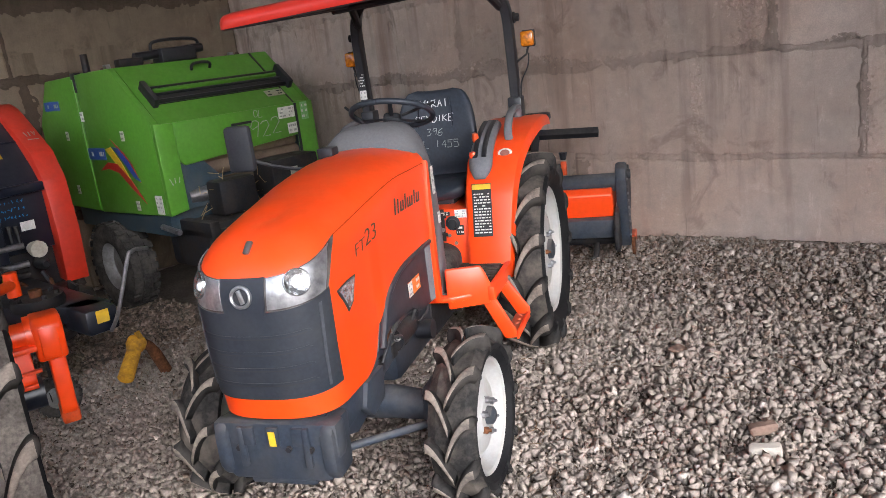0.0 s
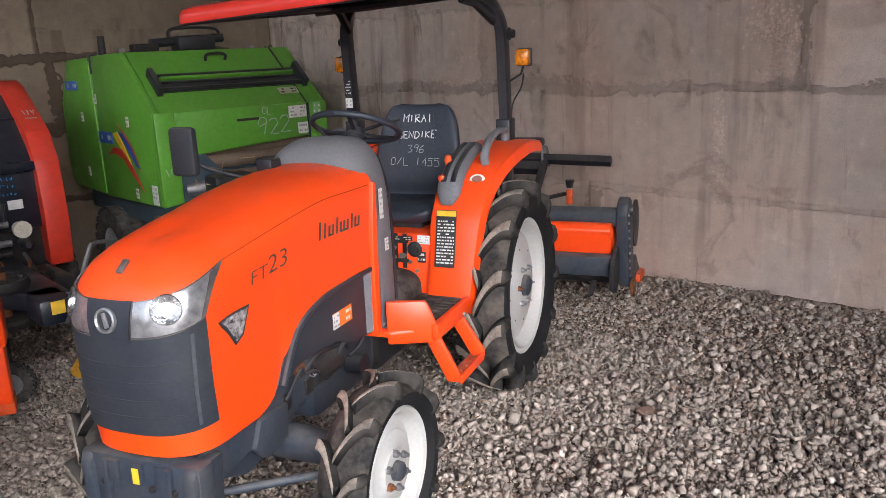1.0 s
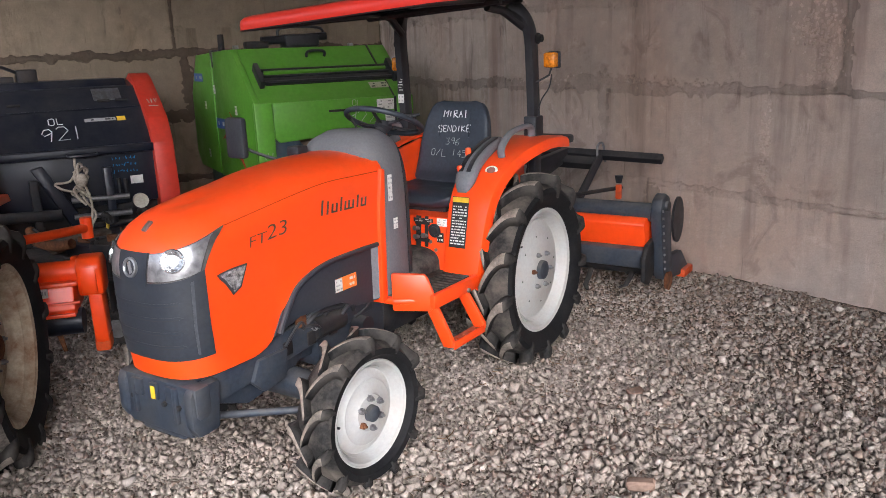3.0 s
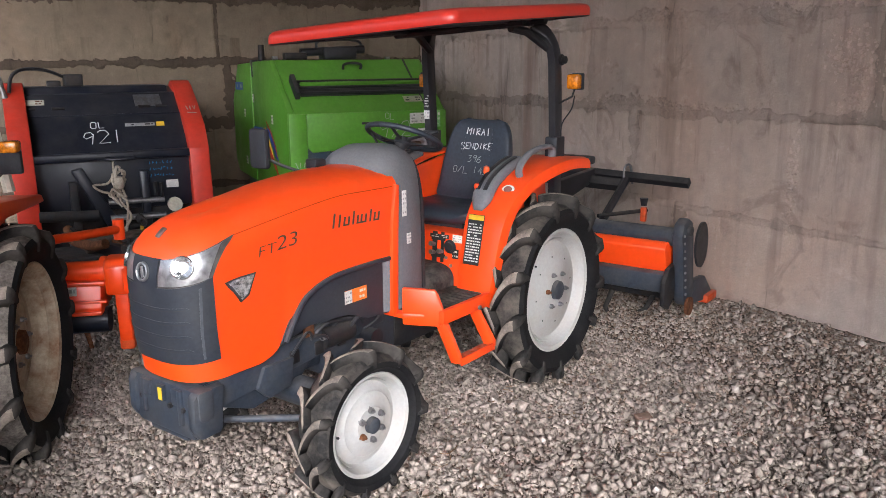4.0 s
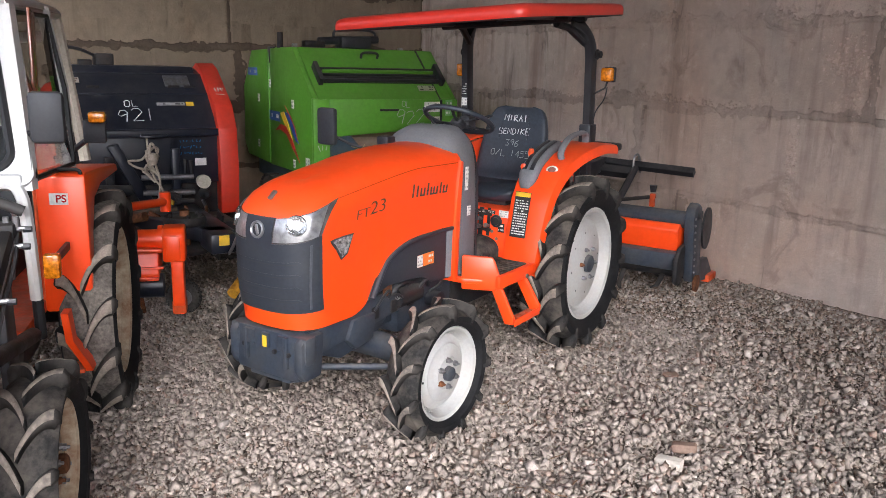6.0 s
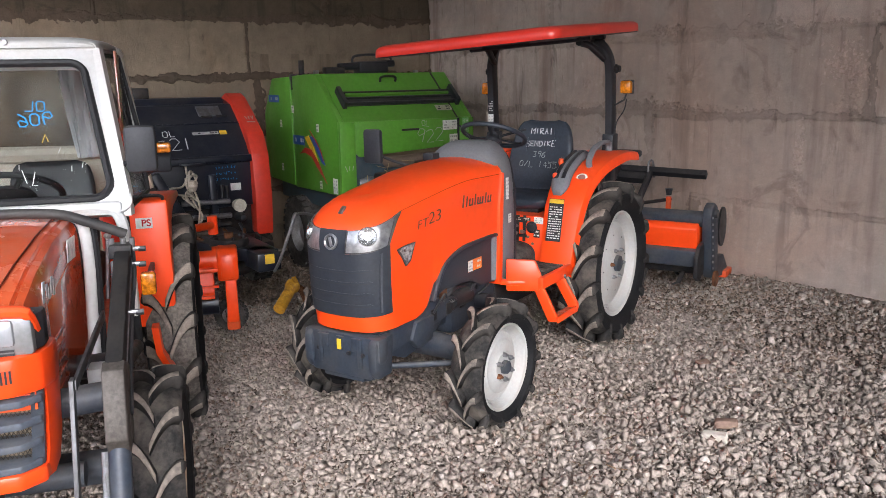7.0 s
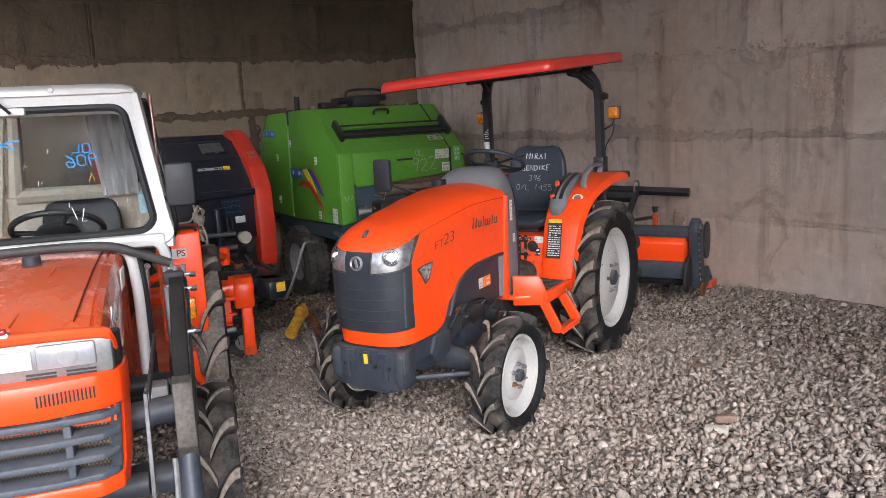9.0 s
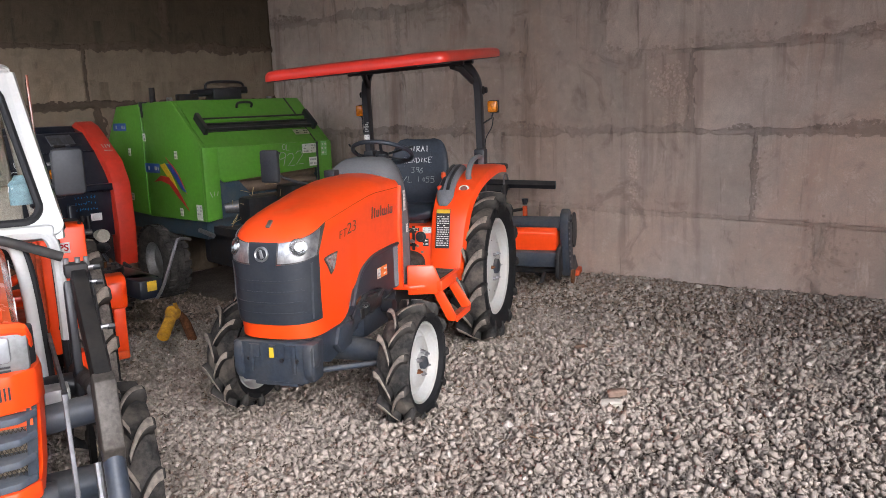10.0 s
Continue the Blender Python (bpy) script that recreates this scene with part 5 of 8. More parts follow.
# roll bar posts, canopy
for sd in (1, -1):
    path = curve([(-0.215, 0.43 * sd, 1.0), (-0.21, 0.43 * sd, 1.3), (-0.195, 0.43 * sd, 1.6), (-0.18, 0.425 * sd, 1.78), (-0.15, 0.39 * sd, 1.87), (-0.10, 0.34 * sd, 1.92)], 4)
    loops = []
    for i, p in enumerate(path):
        d = (path[min(i + 1, len(path) - 1)] - path[max(i - 1, 0)]).normalized()
        s_ = Vector((0, 1, 0)) - d * d.y
        s_.normalize()
        q = d.cross(s_)
        loops.append([p + s_ * (0.025 * a) + q * (0.036 * c) for a, c in ((1, 0.8), (0.8, 1), (-0.8, 1), (-1, 0.8), (-1, -0.8), (-0.8, -1), (0.8, -1), (1, -0.8))])
    po = part("roll_bar_post", rings(loops), BLACK_PAINT, tractor, "black steel roll bar post")
    part("pivot_bolt", lathe([(0, 0.03), (0.02, 0.03), (0.022, 0.01), (0.03, 0.008), (0.03, 0)], 12, m=Matrix.Translation((-0.21, 0.455 * sd, 1.74)) @ Matrix.Diagonal((1, sd, 1, 1))), IRON, po)
    part("post_clamp", box(-0.26, -0.165, min(0.39 * sd, 0.465 * sd), max(0.39 * sd, 0.465 * sd), 1.19, 1.33, 0.008), BLACK_PAINT, po)
    part("canopy_stay", tube([(-0.16, 0.40 * sd, 1.80), (0.0, 0.36 * sd, 1.885), (0.12, 0.34 * sd, 1.90)], 0.022, 8), BLACK_PAINT, tractor)
    bl = part("blinker", box(-0.33, -0.275, min(0.475 * sd, 0.545 * sd), max(0.475 * sd, 0.545 * sd), 1.585, 1.665, 0.012), AMBER, tractor, "amber indicator lamp on a black bracket", at=Matrix.Translation((0.04, 0, 0)))
    part("blinker_back", box(-0.36, -0.33, min(0.475 * sd, 0.545 * sd), max(0.475 * sd, 0.545 * sd), 1.58, 1.67, 0.008), DARK_PLASTIC, bl)
    part("blinker_stalk", tube([(-0.31, 0.51 * sd, 1.585), (-0.30, 0.50 * sd, 1.545), (-0.22, 0.44 * sd, 1.50)], 0.006, 6), BLACK_PAINT, bl)
    part("cable", tube(curve([(-0.31, 0.51 * sd, 1.55), (-0.30, 0.50 * sd, 1.48), (-0.26, 0.465 * sd, 1.40), (-0.25, 0.46 * sd, 1.30)], 4), 0.004, 6), BLACK_PAINT, bl)
label_on(tractor, (-0.165, -0.43, 1.545), (1, 0, 0.03), 0.04, 0.17, 10, LABEL_BLACK, LABEL, name="post_label")
label_on(tractor, (-0.165, -0.43, 1.425), (1, 0, 0.03), 0.04, 0.05, 2, LABEL, name="post_label")
part("post_label_head", box(-0.163, -0.161, -0.45, -0.41, 1.632, 1.652), YELLOW, tractor, smooth=False)
CANOPY_LINE = lambda x, y=0.0: 1.885 - 0.0675 * (x - 0.9) + 0.055 * (y - 0.55)


def canopy():
    """A pressed sheet canopy: upright rolled skirt, nearly flat crown, hollow black underside; falls towards the front."""
    x0, x1, hw, cr = -0.40, 0.90, 0.60, 0.07
    cx, cy = (x0 + x1) / 2, -0.05
    plan = []
    for sx, sy, a0 in ((1, 1, 0), (-1, 1, 90), (-1, -1, 180), (1, -1, 270)):
        for k in range(7):
            a = radians(a0 + 15 * k)
            plan.append((cx + sx * ((x1 - x0) / 2 - cr) + cr * math.cos(a), cy + sy * (hw - cr) + cr * math.sin(a)))
    loops = []
    for k, h in ((0.0, 0.026), (0.6, 0.026), (0.975, 0.022), (0.985, 0.004), (0.992, 0.0), (1.0, 0.006), (1.0, 0.035), (0.993, 0.052), (0.975, 0.064), (0.93, 0.071), (0.6, 0.078), (0.0, 0.082)):
        loops.append([(cx + (x - cx) * max(k, 0.001), cy + (y - cy) * max(k, 0.001), CANOPY_LINE(cx + (x - cx) * k, cy + (y - cy) * k) + h) for x, y in plan])
    b = rings(loops)
    bmesh.ops.recalc_face_normals(b, faces=b.faces)
    for f in b.faces:
        f.material_index = 1 if f.normal.z < -0.3 else 0
    return b


cn = part("canopy", canopy(), [RED, BLACK_PAINT], tractor, "red sun canopy with black underside", angle=50)
for y in (-0.33, 0.33):
    part("canopy_rail", tube([(-0.33, y, CANOPY_LINE(-0.33, y) + 0.012), (0.78, y, CANOPY_LINE(0.78, y) + 0.012)], 0.016, 8), BLACK_PAINT, cn)
for x, z in ((-0.1, 1.92), (0.12, 1.905)):
    part("canopy_crossbar", tube([(x, -0.42, z - 0.022), (x, 0.42, z + 0.022)], 0.02, 8), BLACK_PAINT, cn)
# mirror at the right of the dashboard
part("mirror_arm", tube(curve([(0.78, -0.20, 1.16), (0.92, -0.38, 1.20), (1.03, -0.51, 1.27), (1.04, -0.53, 1.34)], 4), 0.008, 8), BLACK_PAINT, tractor)
part("mirror", box(1.035, 1.075, -0.60, -0.475, 1.22, 1.42, 0.018), DARK_PLASTIC, tractor, "black rear-view mirror on an arm")
# lettering on the bonnet side
def side_text(sd):
    f = frame_at((1.645, 0.2405 * sd, 1.042), (0, sd, 0))
    wide = Matrix.Diagonal((1.5, 1, 1, 1))
    tx = text_mesh("FT", 0.060, 0.0008, bold=-0.0012)
    tx.transform(Matrix.Translation((-0.062, 0, -0.008)) @ wide)
    tx2 = text_mesh("23", 0.080, 0.0008, bold=-0.0012)
    tx2.transform(Matrix.Translation((0.043, 0, 0.002)) @ wide)
    join(tx, tx2)
    tx.transform(Matrix(((1, 0, 0.25, 0), (0, 1, 0, 0), (0.0, 0, 1, 0), (0, 0, 0, 1))))
    tagged(part("model_lettering", tx, MARK_GREY, tractor, "grey raised model lettering", at=f @ pose(0, -0.0015, 0, 0, -4 * sd, 0), smooth=False), kind="stuff")
    # maker's mark as plain upright bars
    fm = frame_at((1.20, 0.2455 * sd, 1.078), (0, sd, 0)) @ pose(0, -0.001, 0, 0, 2 * sd, 0)
    b = bmesh.new()
    for u, h0, h1 in ((-0.15, -0.028, 0.034), (-0.115, -0.028, 0.026), (-0.085, -0.026, 0.012), (-0.058, -0.026, 0.012), (-0.03, -0.026, 0.032), (-0.002, -0.026, 0.012), (0.022, -0.026, 0.012), (0.05, -0.026, 0.012), (0.08, -0.026, 0.028), (0.108, -0.026, 0.012), (0.135, -0.026, 0.012)):
        box(u, u + 0.009, -0.0015, 0.001, h0, h1, bm=b)
    for u in (-0.085, -0.002, 0.022, 0.108):
        box(u, u + 0.035, -0.0014, 0.001, -0.026, -0.019, bm=b)
    b.transform(Matrix(((1, 0, 0.16, 0), (0, 1, 0, 0), (0, 0, 1, 0), (0, 0, 0, 1))))
    tagged(part("maker_mark", b, MARK_GREY, tractor, at=fm, smooth=False), kind="stuff")


side_text(1)
side_text(-1)

# ---- rotary tiller on the canopy tractor's linkage ----
tiller = thing("rotary_tiller", TRACTOR @ pose(0, 0, 0), "orange and dark grey rotary tiller behind the tractor", "tiller")
part("tool_bar", tube([(-1.57, -0.35, 0.955), (-1.57, 0.71, 0.925)], 0.036, 4), BLACK_PAINT, tiller, "black square steel bar")
part("tool_bar", tube([(-1.50, -0.5, 0.90), (-1.50, 0.25, 0.885)], 0.045, 4), BLACK_PAINT, tiller)
part("bar_clip", tube(curve([(-1.53, 0.26, 0.86), (-1.525, 0.26, 1.0), (-1.60, 0.27, 1.01), (-1.62, 0.28, 0.88)], 5), 0.009, 8), STEEL, tiller)
part("lift_arm", tube([(-1.54, 0.27, 0.92), (-1.12, 0.30, 0.70)], 0.028, 8), BLACK_PAINT, tiller)
for y in (-0.3, 0.3):
    part("linkage_arm", tube([(-0.15, y * 0.7, 0.45), (-0.85, y, 0.45)], 0.025, 8), IRON, tiller)
part("top_link", tube([(-0.3, 0, 0.85), (-1.1, 0, 0.80)], 0.025, 8), IRON, tiller)
part("mast", plate([(-0.85, 0.5), (-1.0, 0.95), (-1.55, 0.98), (-1.6, 0.9), (-1.1, 0.8), (-1.05, 0.5)], 0.05, "xz", -0.025, 0.008), BLACK_PAINT, tiller)
part("axle_tube", tube([(-0.97, -0.72, 0.68), (-0.97, 0.86, 0.68)], 0.058, 16), SLATE, tiller, "dark grey round axle tube")
part("cover", plate([(-0.90, 0.655), (-0.86, 0.62), (-0.90, 0.47), (-1.20, 0.50), (-1.15, 0.66)], 1.56, "xz", -0.72, 0.01), ORANGE, tiller, "orange sheet steel tiller cover")
part("front_skirt", plate([(-0.895, 0.475), (-0.85, 0.46), (-0.86, 0.345), (-0.93, 0.33), (-0.96, 0.46)], 1.58, "xz", -0.73, 0.008), SLATE, tiller)
part("rear_flap", plate([(-1.15, 0.55), (-1.48, 0.18), (-1.50, 0.20), (-1.18, 0.60)], 1.5, "xz", -0.70, 0.006), SLATE, tiller)
case = plate([(-0.90, 0.70), (-0.93, 0.77), (-1.0, 0.80), (-1.07, 0.77), (-1.10, 0.68), (-1.16, 0.30), (-1.10, 0.24), (-1.02, 0.24), (-0.98, 0.30)], 0.07, "xz", 0.86, 0.015)
cs = part("chain_case", case, SLATE, tiller, "dark grey bolted chain case")
for k in range(9):
    t = k / 8
    part("bolt", lathe([(0, 0.008), (0.008, 0.008), (0.009, 0)], 6, m=Matrix.Translation((-0.925 - 0.075 * t, 0.93, 0.70 - 0.38 * t))), STEEL, cs)
part("case_cap", lathe([(0, 0.02), (0.03, 0.02), (0.035, 0.0)], 16, m=Matrix.Translation((-1.0, 0.93, 0.72))), BLACK_PAINT, cs)
part("guard", lathe([(0, 0.0), (0.12, 0.0), (0.135, 0.006), (0.135, 0.02), (0, 0.02)], 28, m=Matrix.Translation((-1.29, 0.90, 0.58)) @ Matrix.Diagonal((0.8, 1, 1.1, 1))), BLACK_PAINT, tiller)
part("side_skid", plate([(-1.15, 0.36), (-1.44, 0.34), (-1.60, 0.20), (-1.60, 0.15), (-1.20, 0.20)], 0.04, "xz", 0.86, 0.006), SLATE, tiller)
part("skid_tip", box(-1.62, -1.44, 0.86, 0.93, 0.15, 0.205, 0.01), ORANGE_WORN, tiller)
part("side_bracket", plate([(-0.86, 0.50), (-0.80, 0.42), (-0.80, 0.28), (-0.88, 0.24), (-0.97, 0.30), (-0.97, 0.52)], 0.03, "xz", 0.845, 0.006), IRON, tiller)
part("rotor_shaft", tube([(-1.06, -0.7, 0.28), (-1.06, 0.87, 0.28)], 0.03, 12), IRON, tiller)
for k in range(16):
    y = -0.62 + k * 0.095
    a = k * 2.2
    pts = [(-1.06 + r * math.cos(a + r), y + (0.03 if r > 0.18 else 0) * (1 if k % 2 else -1), 0.28 + r * math.sin(a + r)) for r in (0.03, 0.10, 0.16, 0.20)]
    pts = [(x, yy, max(0.06, z)) for x, yy, z in pts]
    part("tine", tube(pts, [0.02, 0.018, 0.018, 0.01], 6, squash=0.4), IRON, tiller)
part("blade_guard", lathe([(0, 0.0), (0.055, 0.0), (0.06, 0.02), (0.0, 0.02)], 16, m=Matrix.Translation((-1.03, 0.935, 0.24))), RUST, tiller)
part("adjuster_rod", tube([(-1.05, 0.3, 0.74), (-1.42, 0.48, 0.74)], 0.014, 8), IRON, tiller)
part("adjuster", box(-1.385, -1.355, 0.46, 0.50, 0.67, 0.77, 0.008), ORANGE_WORN, tiller)
part("adjuster_knob", tube([(-1.37, 0.48, 0.78), (-1.37, 0.48, 0.83)], [0.02, 0.03], 8), BLACK_PAINT, tiller)


# ---- round balers ----
GREY_TYRE = mat("dust_grey_tyre", (0.042, 0.039, 0.036), 0.85, dirt=(0.14, 0.125, 0.108), dirt_amt=0.7, dirt_scale=8, grain=0.2, bump=0.0015, bump_scale=100)


def plain_wheel(parent, name, p, R, W, out=1, yaw=0):
    prof = [(R * 0.55, -W * 0.4), (R * 0.62, -W * 0.48), (R * 0.85, -W * 0.5), (R * 0.96, -W * 0.42), (R, -W * 0.25), (R, W * 0.25), (R * 0.96, W * 0.42), (R * 0.85, W * 0.5), (R * 0.62, W * 0.48), (R * 0.55, W * 0.4)]
    w = part(name, lathe([(0, W * 0.1), (R * 0.2, W * 0.12), (R * 0.45, W * 0.05), (R * 0.5, W * 0.3), (R * 0.56, W * 0.38), (R * 0.57, -W * 0.38), (R * 0.3, -W * 0.3), (0, -W * 0.3)], 28), mat("dull_grey_rim", (0.3, 0.3, 0.3), 0.5, metal=0.4, dirt=(0.12, 0.1, 0.08), dirt_amt=0.6), parent, at=Matrix.Translation(p) @ pose(0, 0, 0, 0, 0, yaw) @ Matrix.Diagonal((1, out, 1, 1)))
    part("tyre", lathe(prof, 36), GREY_TYRE, w, "grey-dusted block tread tyre")
    n = 26
    b = bmesh.new()
    for k in range(n):
        a = 2 * math.pi * k / n
        for j, (u0, u1) in enumerate(((-0.46, -0.2), (-0.13, 0.13), (0.2, 0.46))):
            aa = a + (0.5 if j == 1 else 0) * 2 * math.pi / n
            box(R - 0.008, R + 0.008, u0 * W, u1 * W, -R * 0.075, R * 0.075, bm=b, m=Matrix.Rotation(-aa, 4, "Y"))
    tagged(part("tread", b, GREY_TYRE, w, smooth=False), kind="stuff")
    return w


GREEN_BALER = pose(0.86, -2.195, 0, 0, 0, -2.5)  # origin: front left corner on the ground, x ahead, y left is towards the machine's far side
gb = thing("round_baler", GREEN_BALER, "green round baler with rainbow stripes on its side", "baler", "balers by the wall")
GW = 1.40
side = [(0.0, 0.68), (0.0, 1.34), (-0.50, 1.765), (-1.12, 1.755)]
rear = [(-1.12, 1.755), (-1.70, 1.735), (-1.98, 1.38), (-2.0, 0.80), (-1.88, 0.68), (-1.12, 0.66)]
for y0 in (0.0, GW - 0.05):
    part("side_panel", plate(side + [(-1.13, 0.655)], 0.05, "xz", y0, 0.008), GREEN, gb, "green sheet steel side panel")
    part("tailgate_side", plate([(-1.145, 0.66), (-1.145, 1.75)] + rear[1:-1] + [(-1.145, 0.66)][:0], 0.045, "xz", y0 + 0.004, 0.008), GREEN, gb, "green tailgate side panel")
part("seam_strip", box(-1.15, -1.13, -0.012, 0.0, 0.68, 1.72, 0.003), GREEN, gb)
# top skins
tp = box(-0.50, 0.0, 0.05, GW - 0.05, -0.02, 0.0)
for v in tp.verts:
    v.co.z += 1.34 + (-v.co.x / 0.5) * 0.425
part("roof_hatch", tp, GREEN, gb, "green sloping hatch with a black handle", smooth=False)
part("roof_skin", box(-1.12, -0.5, 0.05, GW - 0.05, 1.74, 1.765), GREEN, gb, smooth=False)
part("tailgate_skin", rings([[(x, 0.05, z), (x, GW - 0.05, z), (x, GW - 0.05, z - 0.02), (x, 0.05, z - 0.02)] for x, z in ((-1.14, 1.745), (-1.68, 1.73), (-1.96, 1.38), (-1.98, 0.8), (-1.86, 0.68))]), GREEN, gb, angle=20)
for y0, y1 in ((-0.004, 0.145), (GW - 0.155, GW + 0.004)):
    part("front_pillar", plate([(y0, 0.68), (y1, 0.70), (y1, 1.335), (y0, 1.345)], 0.05, "yz", -0.03, 0.006), GREEN, gb, "light green front pillar")
part("front_door", plate([(0.15, 1.335), (GW - 0.16, 1.335), (GW - 0.16, 1.08), (0.19, 1.02), (0.15, 1.06)], 0.03, "yz", -0.02, 0.006), GREEN, gb, "green front door with chalk number")
part("door_grip", box(0.008, 0.02, 0.62, 0.80, 1.235, 1.255, 0.004), BLACK_PAINT, gb)
part("hatch_handle", tube(curve([(-0.40, 0.62, 1.685), (-0.385, 0.62, 1.72), (-0.385, 0.66, 1.735), (-0.385, 0.74, 1.735), (-0.385, 0.78, 1.72), (-0.40, 0.78, 1.685)], 3), 0.012, 8), BLACK_PAINT, gb)
# twine slot across the hatch
sn = Matrix.Translation((-0.215, GW / 2, 1.525)) @ pose(0, 0, 0, 0, 40.4, 0)
part("slot", box(-0.085, 0.085, -GW / 2 + 0.16, GW / 2 - 0.10, -0.002, 0.006, m=sn), BLACK_PAINT, gb, "black slotted frame across the hatch", smooth=False)
for dx, r in ((-0.075, 0.014), (0.0, 0.012), (0.075, 0.018)):
    part("slot_bar", tube([sn @ Vector((dx, -GW / 2 + 0.10, 0.02)), sn @ Vector((dx, GW / 2 - 0.06, 0.02))], r, 8), BLACK_PAINT, gb)
for y in (-GW / 2 + 0.12, GW / 2 - 0.09):
    part("slot_bracket", box(-0.11, 0.12, y - 0.02, y + 0.02, 0.0, 0.075, 0.006, m=sn), BLACK_PAINT, gb)
part("slot_lip", box(-0.06, -0.035, -GW / 2 + 0.18, GW / 2 - 0.12, 0.0, 0.03, 0.004, m=sn), GREEN, gb)
part("edge_seal", tube([(0.0, GW - 0.17, 1.33), (-0.5, GW - 0.17, 1.76)], 0.012, 6), BLACK_PAINT, gb)
part("edge_seal", tube([(0.012, GW - 0.165, 1.33), (0.012, GW - 0.165, 0.75)], 0.012, 6), BLACK_PAINT, gb)
part("top_notch", box(-1.16, -1.09, -0.004, 0.06, 1.62, 1.77, 0.004), BLACK_PAINT, gb)
# hydraulics on the roof
part("roof_ram", tube([(-0.75, 0.35, 1.83), (-0.75, 0.95, 1.86)], 0.035, 12), BLACK_PAINT, gb)
part("roof_valve", box(-0.85, -0.68, 0.55, 0.86, 1.77, 1.88, 0.015), BLACK_PAINT, gb)
part("roof_valve", box(-0.80, -0.70, 0.20, 0.40, 1.77, 1.83, 0.012), IRON, gb)
part("roof_hose", tube(curve([(-0.75, 0.50, 1.87), (-0.74, 0.52, 1.93), (-0.74, 0.7, 1.945), (-0.75, 0.9, 1.93), (-0.77, 0.94, 1.86)], 5), 0.013, 8), BLACK_PAINT, gb)
part("hose_end", tube([(-0.98, 0.06, 1.76), (-0.98, 0.06, 1.90)], [0.03, 0.027], 10), IRON, gb)
part("roof_stud", box(-0.78, -0.73, 0.10, 0.14, 1.765, 1.80, 0.004), STEEL, gb)
part("roof_stud", box(-0.62, -0.58, 1.1, 1.14, 1.765, 1.79, 0.004), STEEL, gb)
# chamber behind the door, pick-up and drawbar
part("chamber", box(-1.7, -0.12, 0.05, GW - 0.05, 0.50, 1.25, 0.02), MUD_BLUE, gb)
for k, z in enumerate((0.82, 0.95, 1.05)):
    part("press_roller", tube([(-0.08 - 0.02 * k, 0.15, z), (-0.08 - 0.02 * k, GW - 0.15, z)], 0.055, 14), mat("straw_stained_steel", (0.16, 0.115, 0.085), 0.6, metal=0.3, dirt=(0.28, 0.22, 0.15), dirt_amt=0.6), gb)
part("guard_plate", plate([(0.12, 1.08), (0.32, 1.06), (0.5, 0.86), (0.55, 0.70), (0.12, 0.70)], 0.02, "yz", -0.035), MUD_BLUE, gb)
part("gear_case", box(0.02, 0.22, 0.30, 0.62, 0.62, 0.88, 0.03), IRON, gb)
part("shaft_tube", tube([(-0.05, 0.20, 0.78), (0.05, 0.52, 0.80)], 0.055, 14), STEEL, gb)
part("twine_box", box(-0.02, 0.25, 0.75, 1.2, 0.68, 0.95, 0.02), IRON, gb)
label_on(gb, (0.255, 0.95, 0.84), (1, 0, 0), 0.07, 0.06, 2, BEIGE, name="label")
rnd = random.Random(4)
for k in range(26):
    y, z = rnd.uniform(0.2, 0.75), rnd.uniform(0.66, 0.98)
    x = rnd.uniform(0.03, 0.16)
    part("straw_stalk", tube([(x, y, z), (x + rnd.uniform(-0.06, 0.08), y + rnd.uniform(-0.14, 0.14), z + rnd.uniform(-0.10, 0.02))], 0.003, 4), STRAW, gb)
part("pickup", box(-0.35, 0.25, 0.12, GW - 0.12, 0.25, 0.60, 0.05), IRON, gb)
part("frame_rail", box(-1.8, 0.3, 0.12, 0.2, 0.5, 0.62, 0.01), IRON, gb)
part("frame_rail", box(-1.8, 0.3, GW - 0.2, GW - 0.12, 0.5, 0.62, 0.01), IRON, gb)
part("drawbar", plate([(0.2, -0.25 + 0.7), (1.15, -0.08 + 0.7), (1.15, 0.08 + 0.7), (0.2, 0.25 + 0.7)], 0.12, "xy", 0.38, 0.01), IRON, gb)
part("drawbar_eye", lathe([(0.03, -0.02), (0.065, -0.02), (0.065, 0.02), (0.03, 0.02), (0.03, -0.02)], 20, "z", m=Matrix.Translation((1.2, 0.7, 0.44))), RUST, gb)
part("side_rod", tube([(-0.12, -0.02, 0.60), (0.10, -0.01, 0.57)], 0.022, 8), STEEL, gb)
part("support_leg", tube([(0.25, 0.25, 0.55), (0.25, 0.25, -0.07)], 0.035, 10), IRON, gb)
part("support_foot", box(0.17, 0.33, 0.17, 0.33, -0.13, -0.07, 0.01), IRON, gb)
plain_wheel(gb, "baler_wheel", (-1.08, 0.06, 0.20), 0.365, 0.24, -1)
plain_wheel(gb, "baler_wheel", (-1.08, GW - 0.06, 0.20), 0.365, 0.24, 1)
# stickers, stripes, writing
for x, z in ((-0.48, 1.27), (-1.46, 1.28), (-1.48, 0.83), (-0.46, 0.74), (-1.10, 1.43)):
    label_on(gb, (x, -0.006, z), (0, -1, 0), 0.055, 0.075, 2, LABEL, name="sticker", seed=int(abs(x) * 10))
label_on(gb, (-0.98, -0.006, 1.135), (0, -1, 0), 0.30, 0.09, 1, LABEL_BLUE, LABEL, name="model_plate")
label_on(gb, (-1.65, -0.002, 1.53), (0, -1, 0), 0.30, 0.075, 1, LABEL_BLUE, CHALK_THIN, name="model_plate")
label_on(gb, (-0.12, -0.006, 0.76), (0, -1, 0), 0.10, 0.14, 4, LABEL, name="sticker")
